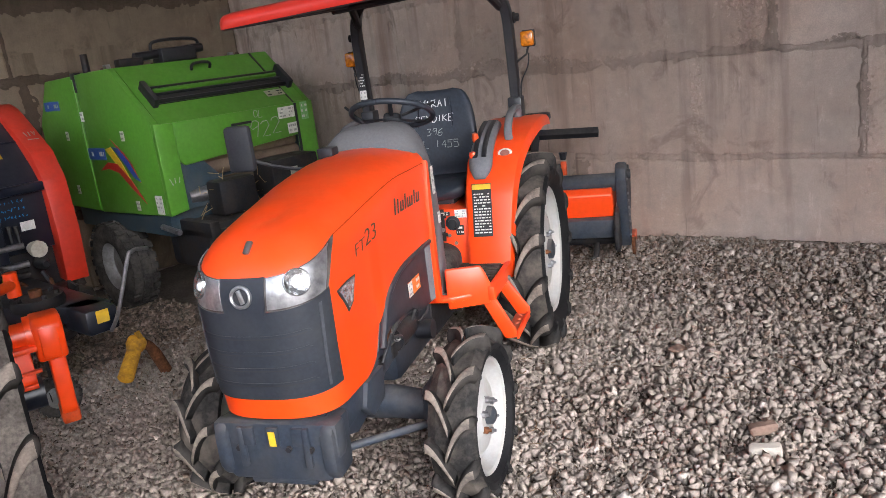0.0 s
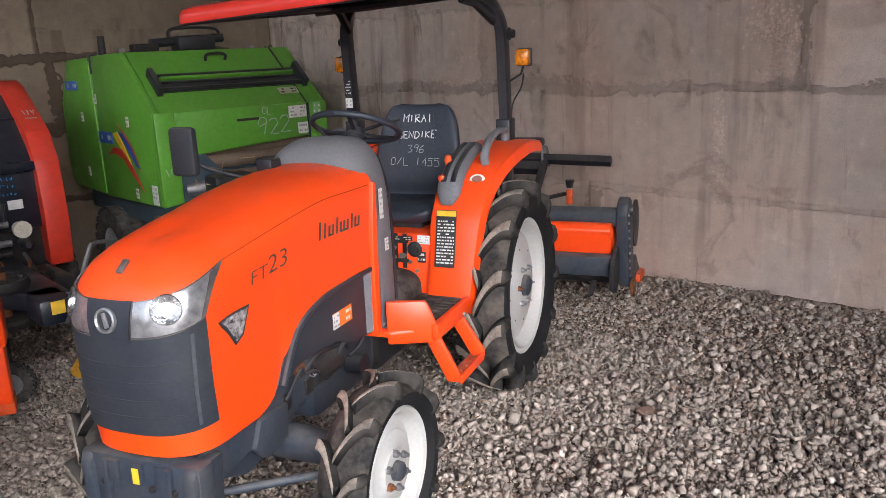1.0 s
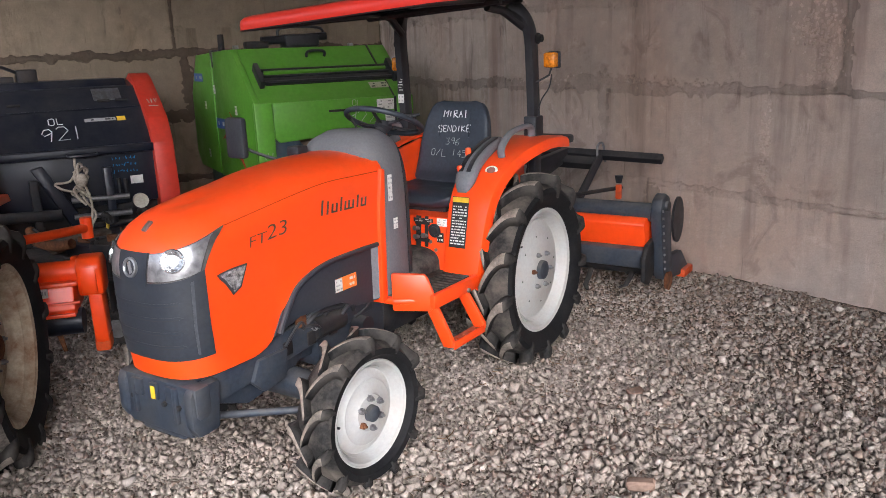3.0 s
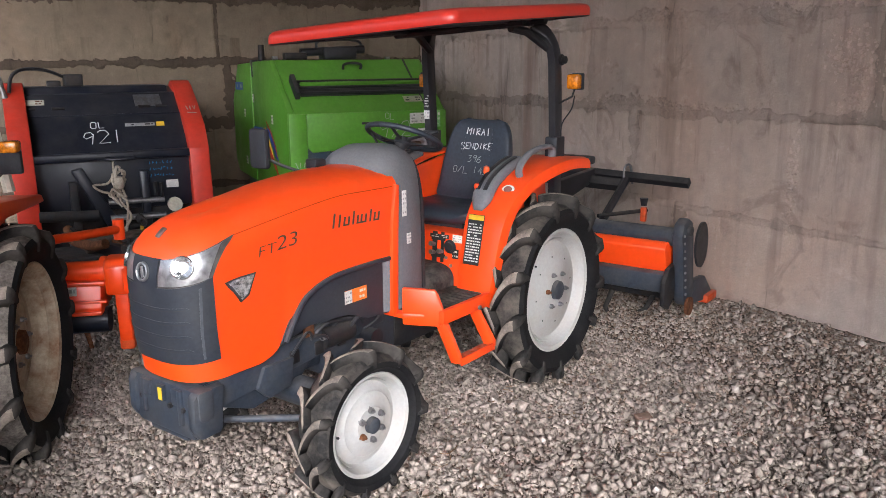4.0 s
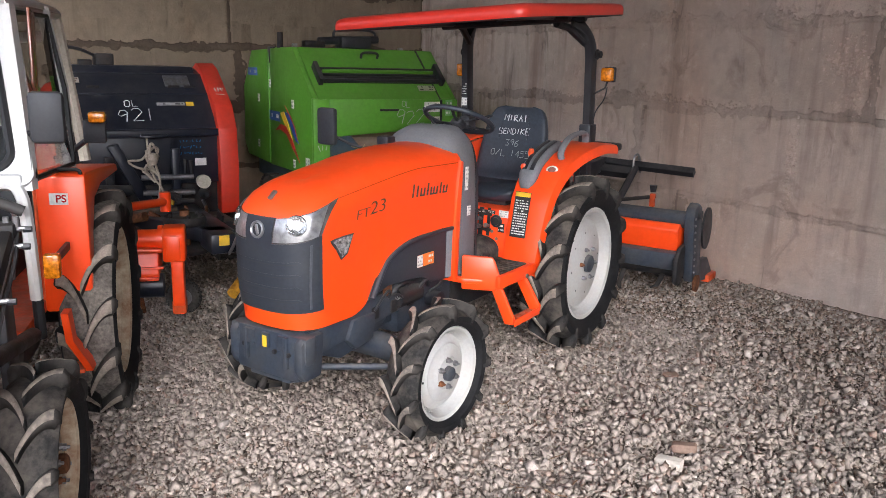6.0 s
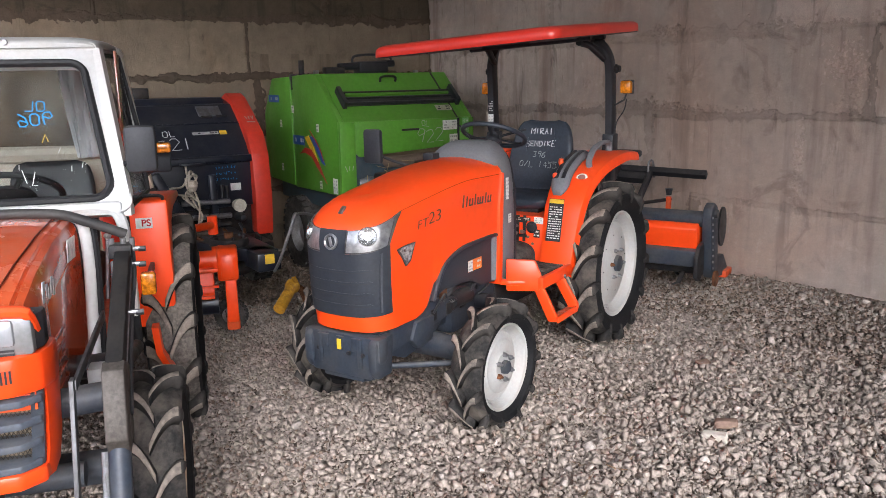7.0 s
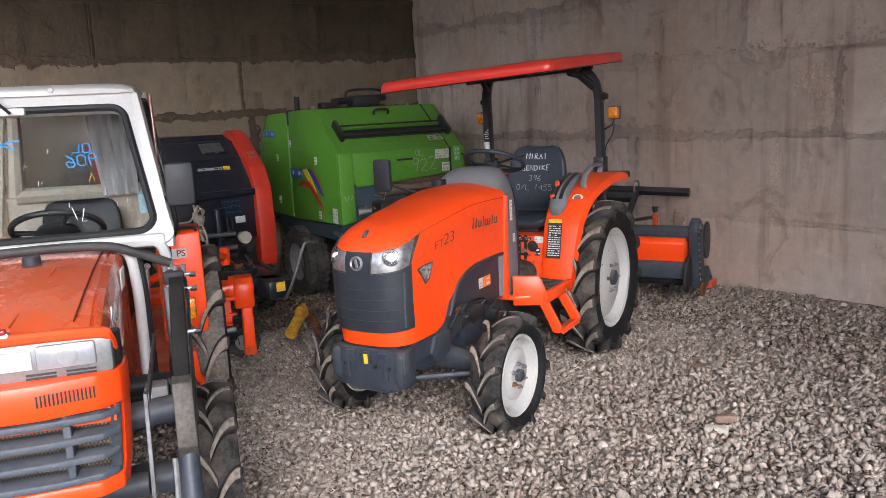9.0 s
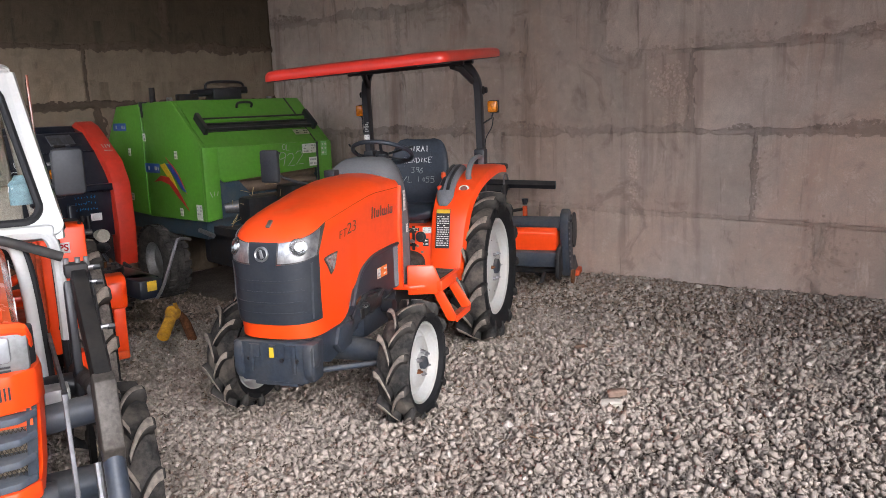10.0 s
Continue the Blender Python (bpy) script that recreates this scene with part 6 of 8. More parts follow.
def stripe(pts, material, y=-0.0075):
    b = bmesh.new()
    vs = [b.verts.new((x, y, z)) for x, z in pts]
    b.faces.new(vs)
    r = bmesh.ops.extrude_face_region(b, geom=list(b.faces))
    for v in r["geom"]:
        if isinstance(v, bmesh.types.BMVert):
            v.co.y += 0.004
    part("stripe", b, material, gb, smooth=False)


S_RED = mat("red_decal", (0.45, 0.02, 0.02), 0.4)
S_YEL = mat("yellow_decal", (0.75, 0.5, 0.02), 0.4)
S_BLU = mat("blue_decal", (0.02, 0.06, 0.38), 0.4)
stripe([(-0.70, 1.25), (-0.53, 1.15), (-0.43, 1.06), (-0.34, 0.92), (-0.46, 1.04), (-0.56, 1.13)], S_RED, -0.0068)
stripe([(-0.82, 1.17), (-0.72, 1.19), (-0.60, 1.08), (-0.47, 0.91), (-0.55, 0.96), (-0.68, 1.06)], S_YEL)
stripe([(-0.70, 1.19), (-0.60, 1.18), (-0.48, 1.09), (-0.34, 0.93), (-0.42, 0.95), (-0.56, 1.08)], S_BLU)
stripe([(-0.97, 1.0), (-0.82, 1.07), (-0.66, 1.06), (-0.50, 0.95), (-0.31, 0.76), (-0.52, 0.89), (-0.66, 0.99), (-0.82, 1.02)], S_RED, -0.0085)
hand_writing(gb, "OL", (0.0115, 0.88, 1.295), (1, 0, 0), 0.055, 0.0028, CHALK_THIN, seed=2)
hand_writing(gb, "922", (0.0115, 0.93, 1.18), (1, 0, 0), 0.115, 0.004, CHALK_THIN, seed=5)
label_on(gb, (0.013, 1.14, 1.27), (1, 0, 0), 0.16, 0.09, 3, LABEL, name="sticker")
label_on(gb, (0.013, 1.18, 1.14), (1, 0, 0), 0.09, 0.085, 2, LABEL, name="sticker", seed=9)
label_on(gb, (-0.10, 1.14, 1.43), (0.645, 0, 0.76), 0.17, 0.07, 2, BEIGE, BLACK_PAINT, name="sticker", up=(-0.7, 0, 0.7))
label_on(gb, (0.024, 1.31, 1.26), (1, 0, 0), 0.07, 0.14, 3, mat("pale_green_label", (0.2, 0.42, 0.16), 0.5), LABEL, name="sticker")
scribble(gb, [[(-0.04, 0.02), (-0.02, -0.03)], [(0.0, 0.02), (0.0, -0.02), (0.02, 0.0)], [(0.04, 0.02), (0.03, -0.02)]], (0.022, 0.075, 0.93), (1, 0, 0), 0.004, CHALK_THIN)

# ---- black and red baler ----
BLACK_BALER = pose(0.62, -4.17, 0, 0, 0, -1)
bb = thing("round_baler", BLACK_BALER, "dark navy round baler with red side frames, roped up", "baler", "balers by the wall")
BW = 1.34
prof = [(0.02, 0.62), (0.02, 1.10), (-0.06, 1.20), (-0.22, 1.37), (-0.42, 1.53), (-0.60, 1.575), (-1.3, 1.55), (-1.62, 1.3), (-1.62, 0.75), (-1.4, 0.55), (-0.5, 0.5)]
for y0 in (-0.02, BW - 0.06):
    part("side_frame", plate([(0.06, 0.40), (0.09, 0.75), (0.06, 1.10), (-0.04, 1.28), (-0.28, 1.46), (-0.44, 1.57), (-0.56, 1.61), (-0.70, 1.56), (-0.40, 1.42), (-0.16, 1.2), (-0.06, 1.0), (-0.06, 0.42)], 0.15, "xz", y0 if y0 < 0 else y0 - 0.06, 0.008), RED_BALER, bb, "red steel side frame")
    part("side_wall", plate(prof, 0.05, "xz", y0 + 0.02), NAVY, bb)
skin = [(0.0, 1.08), (-0.07, 1.185), (-0.23, 1.355), (-0.43, 1.515), (-0.62, 1.56), (-1.3, 1.535), (-1.6, 1.3), (-1.6, 0.75)]
cv = part("cover", rings([[(x, 0.06, z), (x, BW - 0.06, z), (x - 0.02, BW - 0.06, z - 0.02), (x - 0.02, 0.06, z - 0.02)] for x, z in skin]), NAVY, bb, "dark navy curved cover with chalk number", angle=25)
part("cover_lip", box(-0.02, 0.05, 0.06, BW - 0.06, 1.04, 1.10, 0.012), NAVY, bb)
part("lip_handle", tube(curve([(0.05, 0.62, 1.06), (0.08, 0.63, 1.05), (0.08, 0.80, 1.05), (0.05, 0.81, 1.06)], 3), 0.010, 6), NAVY, bb)
for y in (0.10, 0.30, 0.92, 1.05):
    part("cover_hinge", tube([(-0.30, y, 1.415), (-0.30, y + 0.09, 1.415)], 0.012, 8), IRON, bb)
part("cover_ridge", tube([(-0.235, 0.08, 1.362), (-0.235, BW - 0.08, 1.362)], 0.007, 6), NAVY, bb)
part("cover_step", plate([(-0.46, 1.52), (-0.52, 1.575), (-0.86, 1.575), (-0.86, 1.52)], BW - 0.26, "xz", 0.10, 0.01), NAVY, bb)
part("cover_strap", plate([(-0.30, 1.43), (-0.40, 1.505), (-0.41, 1.49), (-0.31, 1.415)], 0.20, "xz", 0.9), STEEL, bb)
part("front_panel", box(-0.06, 0.0, 0.06, BW - 0.06, 0.66, 1.05, 0.008), NAVY, bb, "dark navy front panel")
part("lower_panel", box(-0.12, -0.06, 0.06, BW - 0.06, 0.35, 0.68, 0.008), IRON, bb)
label_on(bb, (-0.145, 0.90, 1.285), (0.77, 0, 0.64), 0.22, 0.028, 1, LABEL_TEXT, BLACK_PAINT, name="label", up=(-0.6, 0, 0.8))
label_on(bb, (-0.145, 1.05, 1.285), (0.77, 0, 0.64), 0.06, 0.04, 0, YELLOW, name="label", up=(-0.6, 0, 0.8))
label_on(bb, (0.003, 1.08, 0.83), (1, 0, 0), 0.09, 0.06, 0, LABEL, name="label")
label_on(bb, (-0.34, 0.17, 1.463), (0.62, 0, 0.78), 0.17, 0.06, 2, BEIGE, RUST, name="label", up=(-0.7, 0, 0.7))
hand_writing(bb, "OL", (-0.149, 0.60, 1.29), (0.77, 0, 0.64), 0.06, 0.0035, CHALK, up=(-0.6, 0, 0.8), seed=3)
hand_writing(bb, "921", (-0.074, 0.63, 1.205), (0.77, 0, 0.64), 0.11, 0.004, CHALK, up=(-0.6, 0, 0.8), seed=4)
f0 = []
rnd = random.Random(8)
for r in range(3):
    u = -0.08
    while u < 0.09:
        h = 0.05 - r * 0.05
        f0.append([(u + rnd.uniform(0, 0.016), h + rnd.uniform(-0.012, 0.014)) for _ in range(rnd.choice((2, 3, 4, 4)))])
        u += rnd.uniform(0.018, 0.03)
scribble(bb, f0, (0.003, 1.00, 0.95), (1, 0, 0), 0.0026, CHALK_BLUE)
scribble(bb, [[(-0.03, 0.02), (-0.02, -0.02)], [(0.0, 0.02), (0.0, -0.02)], [(0.02, 0.02), (0.03, -0.02), (0.04, 0.02)], [(-0.03, -0.05), (0.04, -0.055)]], (-0.16, BW - 0.05, 1.40), (0.68, 0, 0.73), 0.004, CHALK_THIN, up=(-0.6, 0, 0.8))
# hydraulics and linkage in front of it
part("top_valve", box(-0.72, -0.55, 0.42, 0.56, 1.56, 1.67, 0.015), IRON, bb)
part("top_valve", box(-0.70, -0.60, 0.30, 0.40, 1.56, 1.62, 0.01), IRON, bb)
part("top_hose", tube(curve([(-0.62, 0.44, 1.64), (-0.55, 0.30, 1.70), (-0.48, 0.15, 1.71), (-0.42, 0.06, 1.66), (-0.38, 0.03, 1.54)], 5), 0.013, 8), BLACK_PAINT, bb)
part("top_fitting", tube([(-0.35, 0.0, 1.50), (-0.36, -0.03, 1.66)], 0.02, 8), STEEL, bb)
part("drop_arm", plate([(0.36, 0.98), (0.44, 1.0), (0.68, 0.55), (0.60, 0.50)], 0.05, "yz", 0.03, 0.01), NAVY, bb)
part("upright", box(0.02, 0.08, 0.34, 0.40, 0.40, 0.90, 0.008), IRON, bb)
part("upright", box(0.02, 0.07, 0.84, 0.90, 0.45, 0.95, 0.008), NAVY, bb)
for z, x in ((0.72, 0.06), (0.60, 0.08), (0.52, 0.05)):
    part("ram_rod", tube([(x, 0.60, z + 0.01), (x, 1.0, z)], 0.022, 10), STEEL if z != 0.52 else IRON, bb)
part("ram_body", tube([(0.07, 0.12, 0.66), (0.08, 0.52, 0.64)], 0.04, 12), IRON, bb)
for y, z in ((0.94, 0.86), (0.985, 0.85)):
    part("grip", tube([(0.06, y, z), (0.07, y, z - 0.11)], [0.016, 0.012], 8), IRON, bb)
part("coupling", lathe([(0, 0), (0.035, 0), (0.045, 0.03), (0.04, 0.07), (0.055, 0.08), (0.055, 0.12), (0, 0.12)], 14, "x", m=Matrix.Translation((0.0, 1.07, 0.68))), BEIGE, bb)
part("coupling", lathe([(0, 0), (0.04, 0), (0.04, 0.08), (0.02, 0.12), (0, 0.12)], 14, "x", m=Matrix.Translation((0.03, 1.08, 0.58))), IRON, bb)
part("pickup", box(0.0, 0.45, 0.10, BW - 0.1, 0.18, 0.42, 0.05), IRON, bb)
part("pickup_skid", tube(curve([(0.05, 0.30, 0.55), (0.25, 0.32, 0.50), (0.5, 0.42, 0.50), (0.62, 0.5, 0.53)], 4), 0.035, 10), RUST, bb)
# drawbar, turned towards the open side, with jack and wheel
part("drawbar", plate([(0.0, 0.30), (1.15, 0.82), (1.20, 0.98), (0.0, 1.0)], 0.10, "xy", 0.40, 0.01), NAVY, bb, "dark navy drawbar with a yellow sticker")
part("drawbar_head", box(1.00, 1.30, 0.78, 0.96, 0.36, 0.50, 0.02), NAVY, bb)
label_on(bb, (1.302, 0.87, 0.455), (1, 0, 0), 0.07, 0.07, 0, YELLOW, name="sticker")
part("drawbar_pin", tube([(0.86, 0.72, 0.34), (0.86, 0.72, 0.60)], 0.035, 12), RUST, bb)
part("turntable", lathe([(0, 0.0), (0.14, 0.0), (0.15, 0.03), (0.14, 0.06), (0, 0.06)], 24, "z", m=Matrix.Translation((0.86, 0.72, 0.50))), IRON, bb)
part("turntable", lathe([(0, 0.0), (0.16, 0.0), (0.17, 0.03), (0.16, 0.05), (0, 0.05)], 24, "z", m=Matrix.Translation((0.86, 0.72, 0.30))), IRON, bb)
for a in range(6):
    part("bolt", lathe([(0, 0.02), (0.014, 0.02), (0.014, 0)], 6, "z", m=Matrix.Translation((0.86 + 0.11 * math.cos(a), 0.72 + 0.11 * math.sin(a), 0.56))), IRON, bb)
part("crank_rod", tube(curve([(1.30, 0.90, 0.36), (1.37, 0.93, 0.47), (1.38, 1.04, 0.74), (1.37, 1.07, 0.765), (1.33, 1.12, 0.765), (1.22, 1.24, 0.73)], 4), 0.011, 8), STEEL, bb, "bent steel crank rod")
part("jack_post", tube([(0.96, 0.66, 0.50), (0.98, 0.66, 0.06)], 0.025, 10), IRON, bb)
part("jack_fork", plate([(-0.05, 0.12), (0.05, 0.12), (0.04, -0.02), (-0.04, -0.02)], 0.02, "yz", 0.96, m=Matrix.Translation((0, 0.66, 0))), IRON, bb)
rnd = random.Random(21)
for k in range(7):
    y0, z0 = rnd.uniform(0.25, 1.05), rnd.uniform(0.30, 0.62)
    pts = [(0.05 + 0.1 * rnd.random(), y0, z0), (0.25, y0 + rnd.uniform(-0.1, 0.1), z0 + rnd.uniform(-0.12, 0.05)), (0.5, y0 + rnd.uniform(-0.15, 0.2), z0 - rnd.uniform(0.0, 0.15)), (0.72, 0.75 + rnd.uniform(-0.1, 0.15), 0.50)]
    part("hydraulic_hose", tube(curve(pts, 5), rnd.uniform(0.009, 0.014), 7), BLACK_PAINT if k % 3 else SEAL_GREY, bb)
for k in range(6):
    y0, x0, z0 = rnd.uniform(0.2, 1.1), rnd.uniform(0.05, 0.6), rnd.uniform(0.22, 0.5)
    part("bracket", plate([(0, 0), (0.12, 0.02), (0.14, 0.10), (0.04, 0.13)], 0.02, "xz", 0, 0.004, m=Matrix.Translation((x0, y0, z0)) @ pose(0, 0, 0, 0, 0, rnd.uniform(-40, 40))), RUST if k % 2 else IRON, bb)
part("spring", tube([(0.10 + 0.004 * k, 0.80 + 0.028 * math.sin(k * 0.8), 0.60 + 0.028 * math.cos(k * 0.8)) for k in range(60)], 0.005, 5), IRON, bb)
part("wooden_prop", box(0.30, 0.42, 0.36, 0.78, 0.42, 0.50, 0.01, m=pose(0, 0, 0, 4, 3, 8)), mat("grey_old_wood", (0.13, 0.10, 0.075), 0.85, grain=0.25, grain_scale=30, dirt=(0.05, 0.04, 0.03), dirt_amt=0.5), bb)
plain_wheel(bb, "jack_wheel", (0.98, 0.66, 0.0), 0.115, 0.06, 1, yaw=60)
plain_wheel(bb, "baler_wheel", (-0.75, -0.12, 0.11), 0.31, 0.2, -1)
plain_wheel(bb, "baler_wheel", (-0.75, BW + 0.12, 0.11), 0.31, 0.2, 1)
part("axle", tube([(-0.75, -0.1, 0.11), (-0.75, BW + 0.1, 0.11)], 0.04, 10), IRON, bb)

# rope tied to the navy baler
rope = thing("rope", BLACK_BALER @ pose(0.10, 0.66, 0.78), "knotted pale rope hanging on the navy baler", "rope")
rnd = random.Random(2)
for k in range(5):
    pts = [(rnd.uniform(-0.03, 0.04), rnd.uniform(-0.05, 0.05), 0.16 + 0.05 * rnd.random())]
    for j in range(5):
        pts.append((rnd.uniform(-0.03, 0.05), rnd.uniform(-0.07, 0.07), 0.16 - 0.05 * j + rnd.uniform(-0.06, 0.06)))
    part("rope_loop", tube(curve(pts, 5), 0.010, 7), ROPE, rope)
part("rope_end", tube(curve([(0.0, 0.0, 0.18), (0.02, -0.06, 0.10), (0.02, -0.16, 0.09), (0.03, -0.10, 0.04), (0.02, 0.0, 0.02)], 5), 0.009, 7), ROPE, rope)
part("rope_end", tube(curve([(0.0, 0.02, 0.12), (0.04, 0.06, -0.05), (0.03, 0.05, -0.2), (0.04, 0.02, -0.36)], 5), 0.009, 7), ROPE, rope)
part("rope_end", tube(curve([(0.0, -0.01, 0.12), (0.03, 0.02, -0.04), (0.04, 0.08, -0.16), (0.03, 0.0, -0.28), (0.05, -0.05, -0.34)], 5), 0.009, 7), ROPE, rope)
part("rope_end", tube(curve([(-0.06, 0.0, 0.26), (0.0, -0.01, 0.20), (0.0, 0.0, 0.12)], 4), 0.009, 7), ROPE, rope)
part("knot", lathe([(0, 0.05), (0.03, 0.04), (0.045, 0.0), (0.03, -0.04), (0, -0.05)], 12, "z", m=Matrix.Translation((0.02, 0.02, 0.10))), ROPE, rope)
part("hook", tube(curve([(0.04, 0.10, -0.30), (0.05, 0.14, -0.27), (0.05, 0.15, -0.22)], 3), 0.012, 8), YELLOW, rope)

# yellow shaft guard lying on the gravel
shaft = thing("shaft_guard", pose(1.775, -3.11, 0.165, 0, 0, -48), "yellow plastic drive shaft guard lying on gravel", "shaft guard")
part("guard_tube", tube([(0.0, 0, 0.0), (0.215, 0, -0.10)], [0.041, 0.045], 16), OLD_YELLOW, shaft)
part("guard_collar", lathe([(0.035, -0.06), (0.056, -0.05), (0.058, -0.02), (0.043, 0.02)], 16, "x", m=pose(0, 0, 0, 0, 24, 0)), OLD_YELLOW, shaft, "torn yellow plastic collar")
part("torn_edge", plate([(-0.03, 0.0), (0.05, 0.03), (0.09, 0.08), (0.02, 0.07)], 0.006, "xz", 0.02, 0.001, m=Matrix.Translation((-0.02, 0.02, 0.03))), OLD_YELLOW, shaft)
part("drive_joint", tube(curve([(-0.02, 0, 0.01), (-0.14, 0.03, -0.05), (-0.26, 0.05, -0.26)], 3), [0.03] * 4 + [0.036] * 3, 10), RUST, shaft)


# ---- the cab tractor with front loader mounts ----
CAB = pose(2.569, -4.777, 0, 0, 0, -18)
cab = thing("cab_tractor", CAB, "orange tractor with white cab and black loader arms", "tractor")
LOADER = mat("chipped_black_loader_paint", (0.007, 0.007, 0.0075), 0.5, dirt=(0.035, 0.028, 0.022), dirt_amt=0.5, dirt_scale=16, grain=0.15, up_dust=0.06)
CAKED = mat("caked_grey_mud", (0.17, 0.148, 0.127), 0.9, dirt=(0.03, 0.027, 0.025), dirt_amt=0.75, dirt_scale=6, grain=0.2, bump=0.004, bump_scale=50)
HOOD2 = mat("faded_orange_paint", (0.70, 0.082, 0.012), 0.2, dirt=(0.50, 0.12, 0.045), dirt_amt=0.45, dirt_scale=3.5, grain=0.03, coat=0.7, up_dust=0.4, dust=(0.50, 0.22, 0.13))
LINK = mat("scratched_steel_bar", (0.11, 0.11, 0.115), 0.45, metal=0.6, dirt=(0.07, 0.06, 0.05), dirt_amt=0.5, dirt_scale=20)
SEAL = mat("black_rubber_seal", (0.012, 0.012, 0.013), 0.55)
GREY_GRILLE = mat("grey_grille_plastic", (0.066, 0.078, 0.098), 0.5, dirt=(0.14, 0.13, 0.12), dirt_amt=0.4, dirt_scale=9, up_dust=0.2)
SILVER = mat("silver_lamp_panel", (0.20, 0.205, 0.21), 0.35, metal=0.4, dirt=(0.35, 0.33, 0.3), dirt_amt=0.3)
# bonnet
loops = []
for x, w, z in ((1.12, 0.30, 1.175), (1.5, 0.30, 1.16), (1.85, 0.305, 1.12), (2.08, 0.31, 1.075), (2.17, 0.31, 1.045)):
    loops.append([(x, y * w, zz) for y, zz in ((1, 0.74), (1, z - 0.10), (0.985, z - 0.055), (0.93, z - 0.022), (0.86, z - 0.012), (0.845, z - 0.018), (0.82, z - 0.008), (0.5, z + 0.002), (0.2, z + 0.006), (0, z + 0.007), (-0.2, z + 0.006), (-0.5, z + 0.002), (-0.82, z - 0.008), (-0.845, z - 0.018), (-0.86, z - 0.012), (-0.93, z - 0.022), (-0.985, z - 0.055), (-1, z - 0.10), (-1, 0.74))])
part("bonnet", rings(loops), HOOD2, cab, "faded orange bonnet with creased top", angle=24)
part("bonnet_front_edge", tube(curve([(2.13, 0.318, 0.98), (2.165, 0.312, 1.03), (2.175, 0.275, 1.05), (2.18, 0.0, 1.058), (2.175, -0.275, 1.05), (2.165, -0.312, 1.03), (2.13, -0.318, 0.98)], 4), 0.02, 8), ORANGE, cab)
part("radiator_cap", lathe([(0, 0.035), (0.028, 0.035), (0.034, 0.03), (0.036, 0.0), (0.042, -0.005)], 20, "z", m=Matrix.Translation((1.40, -0.02, 1.176))), DARK_PLASTIC, cab)
part("bonnet_badge", box(2.165, 2.195, -0.03, 0.03, 1.05, 1.085, 0.008), CHROME, cab)
part("bonnet_lamp", box(2.17, 2.198, -0.022, 0.022, 1.078, 1.096, 0.006), RED_LENS, cab)
for y in (-0.05, -0.13):
    part("bonnet_ridge", tube([(1.5, y + 0.13, 1.165), (2.1, y + 0.06, 1.079)], 0.006, 6), HOOD2, cab)
for sd in (1, -1):
    part("bonnet_seam", tube([(1.14, 0.225 * sd, 1.1745), (1.5, 0.222 * sd, 1.1595), (1.85, 0.215 * sd, 1.1205), (2.08, 0.205 * sd, 1.0755)], 0.0032, 6), mat("dark_panel_gap", (0.12, 0.02, 0.008), 0.7), cab)
# side panels, lettering as plain bars
for sd in (1, -1):
    part("side_panel", plate([(1.14, 1.05), (2.15, 0.96), (2.15, 0.62), (1.9, 0.55), (1.14, 0.62)], 0.02 * sd, "xz", 0.285 * sd, 0.006), HOOD2, cab)
    for k in range(5):
        part("louvre", box(1.65, 2.05, min(0.305 * sd, 0.312 * sd), max(0.305 * sd, 0.312 * sd), 0.66 + k * 0.045, 0.676 + k * 0.045, 0.003), HOOD2, cab)
    lean = Matrix(((1, 0, 0.3, 0), (0, 1, 0, 0), (0, 0, 1, 0), (0, 0, 0, 1)))
    f = frame_at((1.75, 0.303 * sd, 1.02), (0, sd, 0)) @ pose(0, 0, 0, 0, 5 * sd, 0)
    for k, (u, w) in enumerate(((-0.16, 0.05), (-0.10, 0.035), (-0.06, 0.035), (-0.02, 0.035), (0.02, 0.035))):
        part("model_mark", box(u, u + w * 0.72, -0.004, 0.0, -0.032 + 0.012 * (k % 2), 0.036 - 0.014 * (k % 3), m=f @ lean), LABEL, cab, smooth=False)
    f = frame_at((1.32, 0.303 * sd, 1.07), (0, sd, 0)) @ pose(0, 0, 0, 0, 3 * sd, 0)
    for u in (-0.09, -0.045, 0.0, 0.045):
        part("model_mark", box(u, u + 0.032, -0.004, 0.0, -0.042, 0.042, m=f @ lean), LABEL, cab, smooth=False)
# nose: lamp panel, slotted band, grille
part("lamp_panel", box(2.10, 2.185, -0.325, 0.325, 0.915, 1.04, 0.015), SILVER, cab, "silver lamp panel")
for sd in (1, -1):
    part("lamp_panel_edge", plate([(2.06, 0.29), (2.188, 0.288), (2.165, 0.322), (2.12, 0.342), (2.06, 0.342)], 0.112, "xy", 0.922, 0.008, m=Matrix.Diagonal((1, sd, 1, 1))), DARK_PLASTIC, cab)
for sd in (1, -1):
    hl = part("headlight", box(2.16, 2.197, min(0.095 * sd, 0.275 * sd), max(0.095 * sd, 0.275 * sd), 0.948, 1.03, 0.012), RIBBED, cab, "ribbed rectangular headlight")
    part("lamp_bowl", lathe([(0, 0.003), (0.02, 0.004), (0.03, 0.002), (0.034, 0)], 20, "x", m=Matrix.Translation((2.196, 0.19 * sd, 0.988))), RIBBED, hl)
    for y0 in (0.06, 0.18):
        for k in range(2):
            part("vent_slot", box(2.18, 2.189, min(y0 * sd, (y0 + 0.09) * sd), max(y0 * sd, (y0 + 0.09) * sd), 0.921 + k * 0.012, 0.927 + k * 0.012), BLACK_PAINT, cab, smooth=False)
part("name_plate", box(2.183, 2.19, -0.07, 0.082, 0.955, 1.015, 0.002), LABEL, cab)
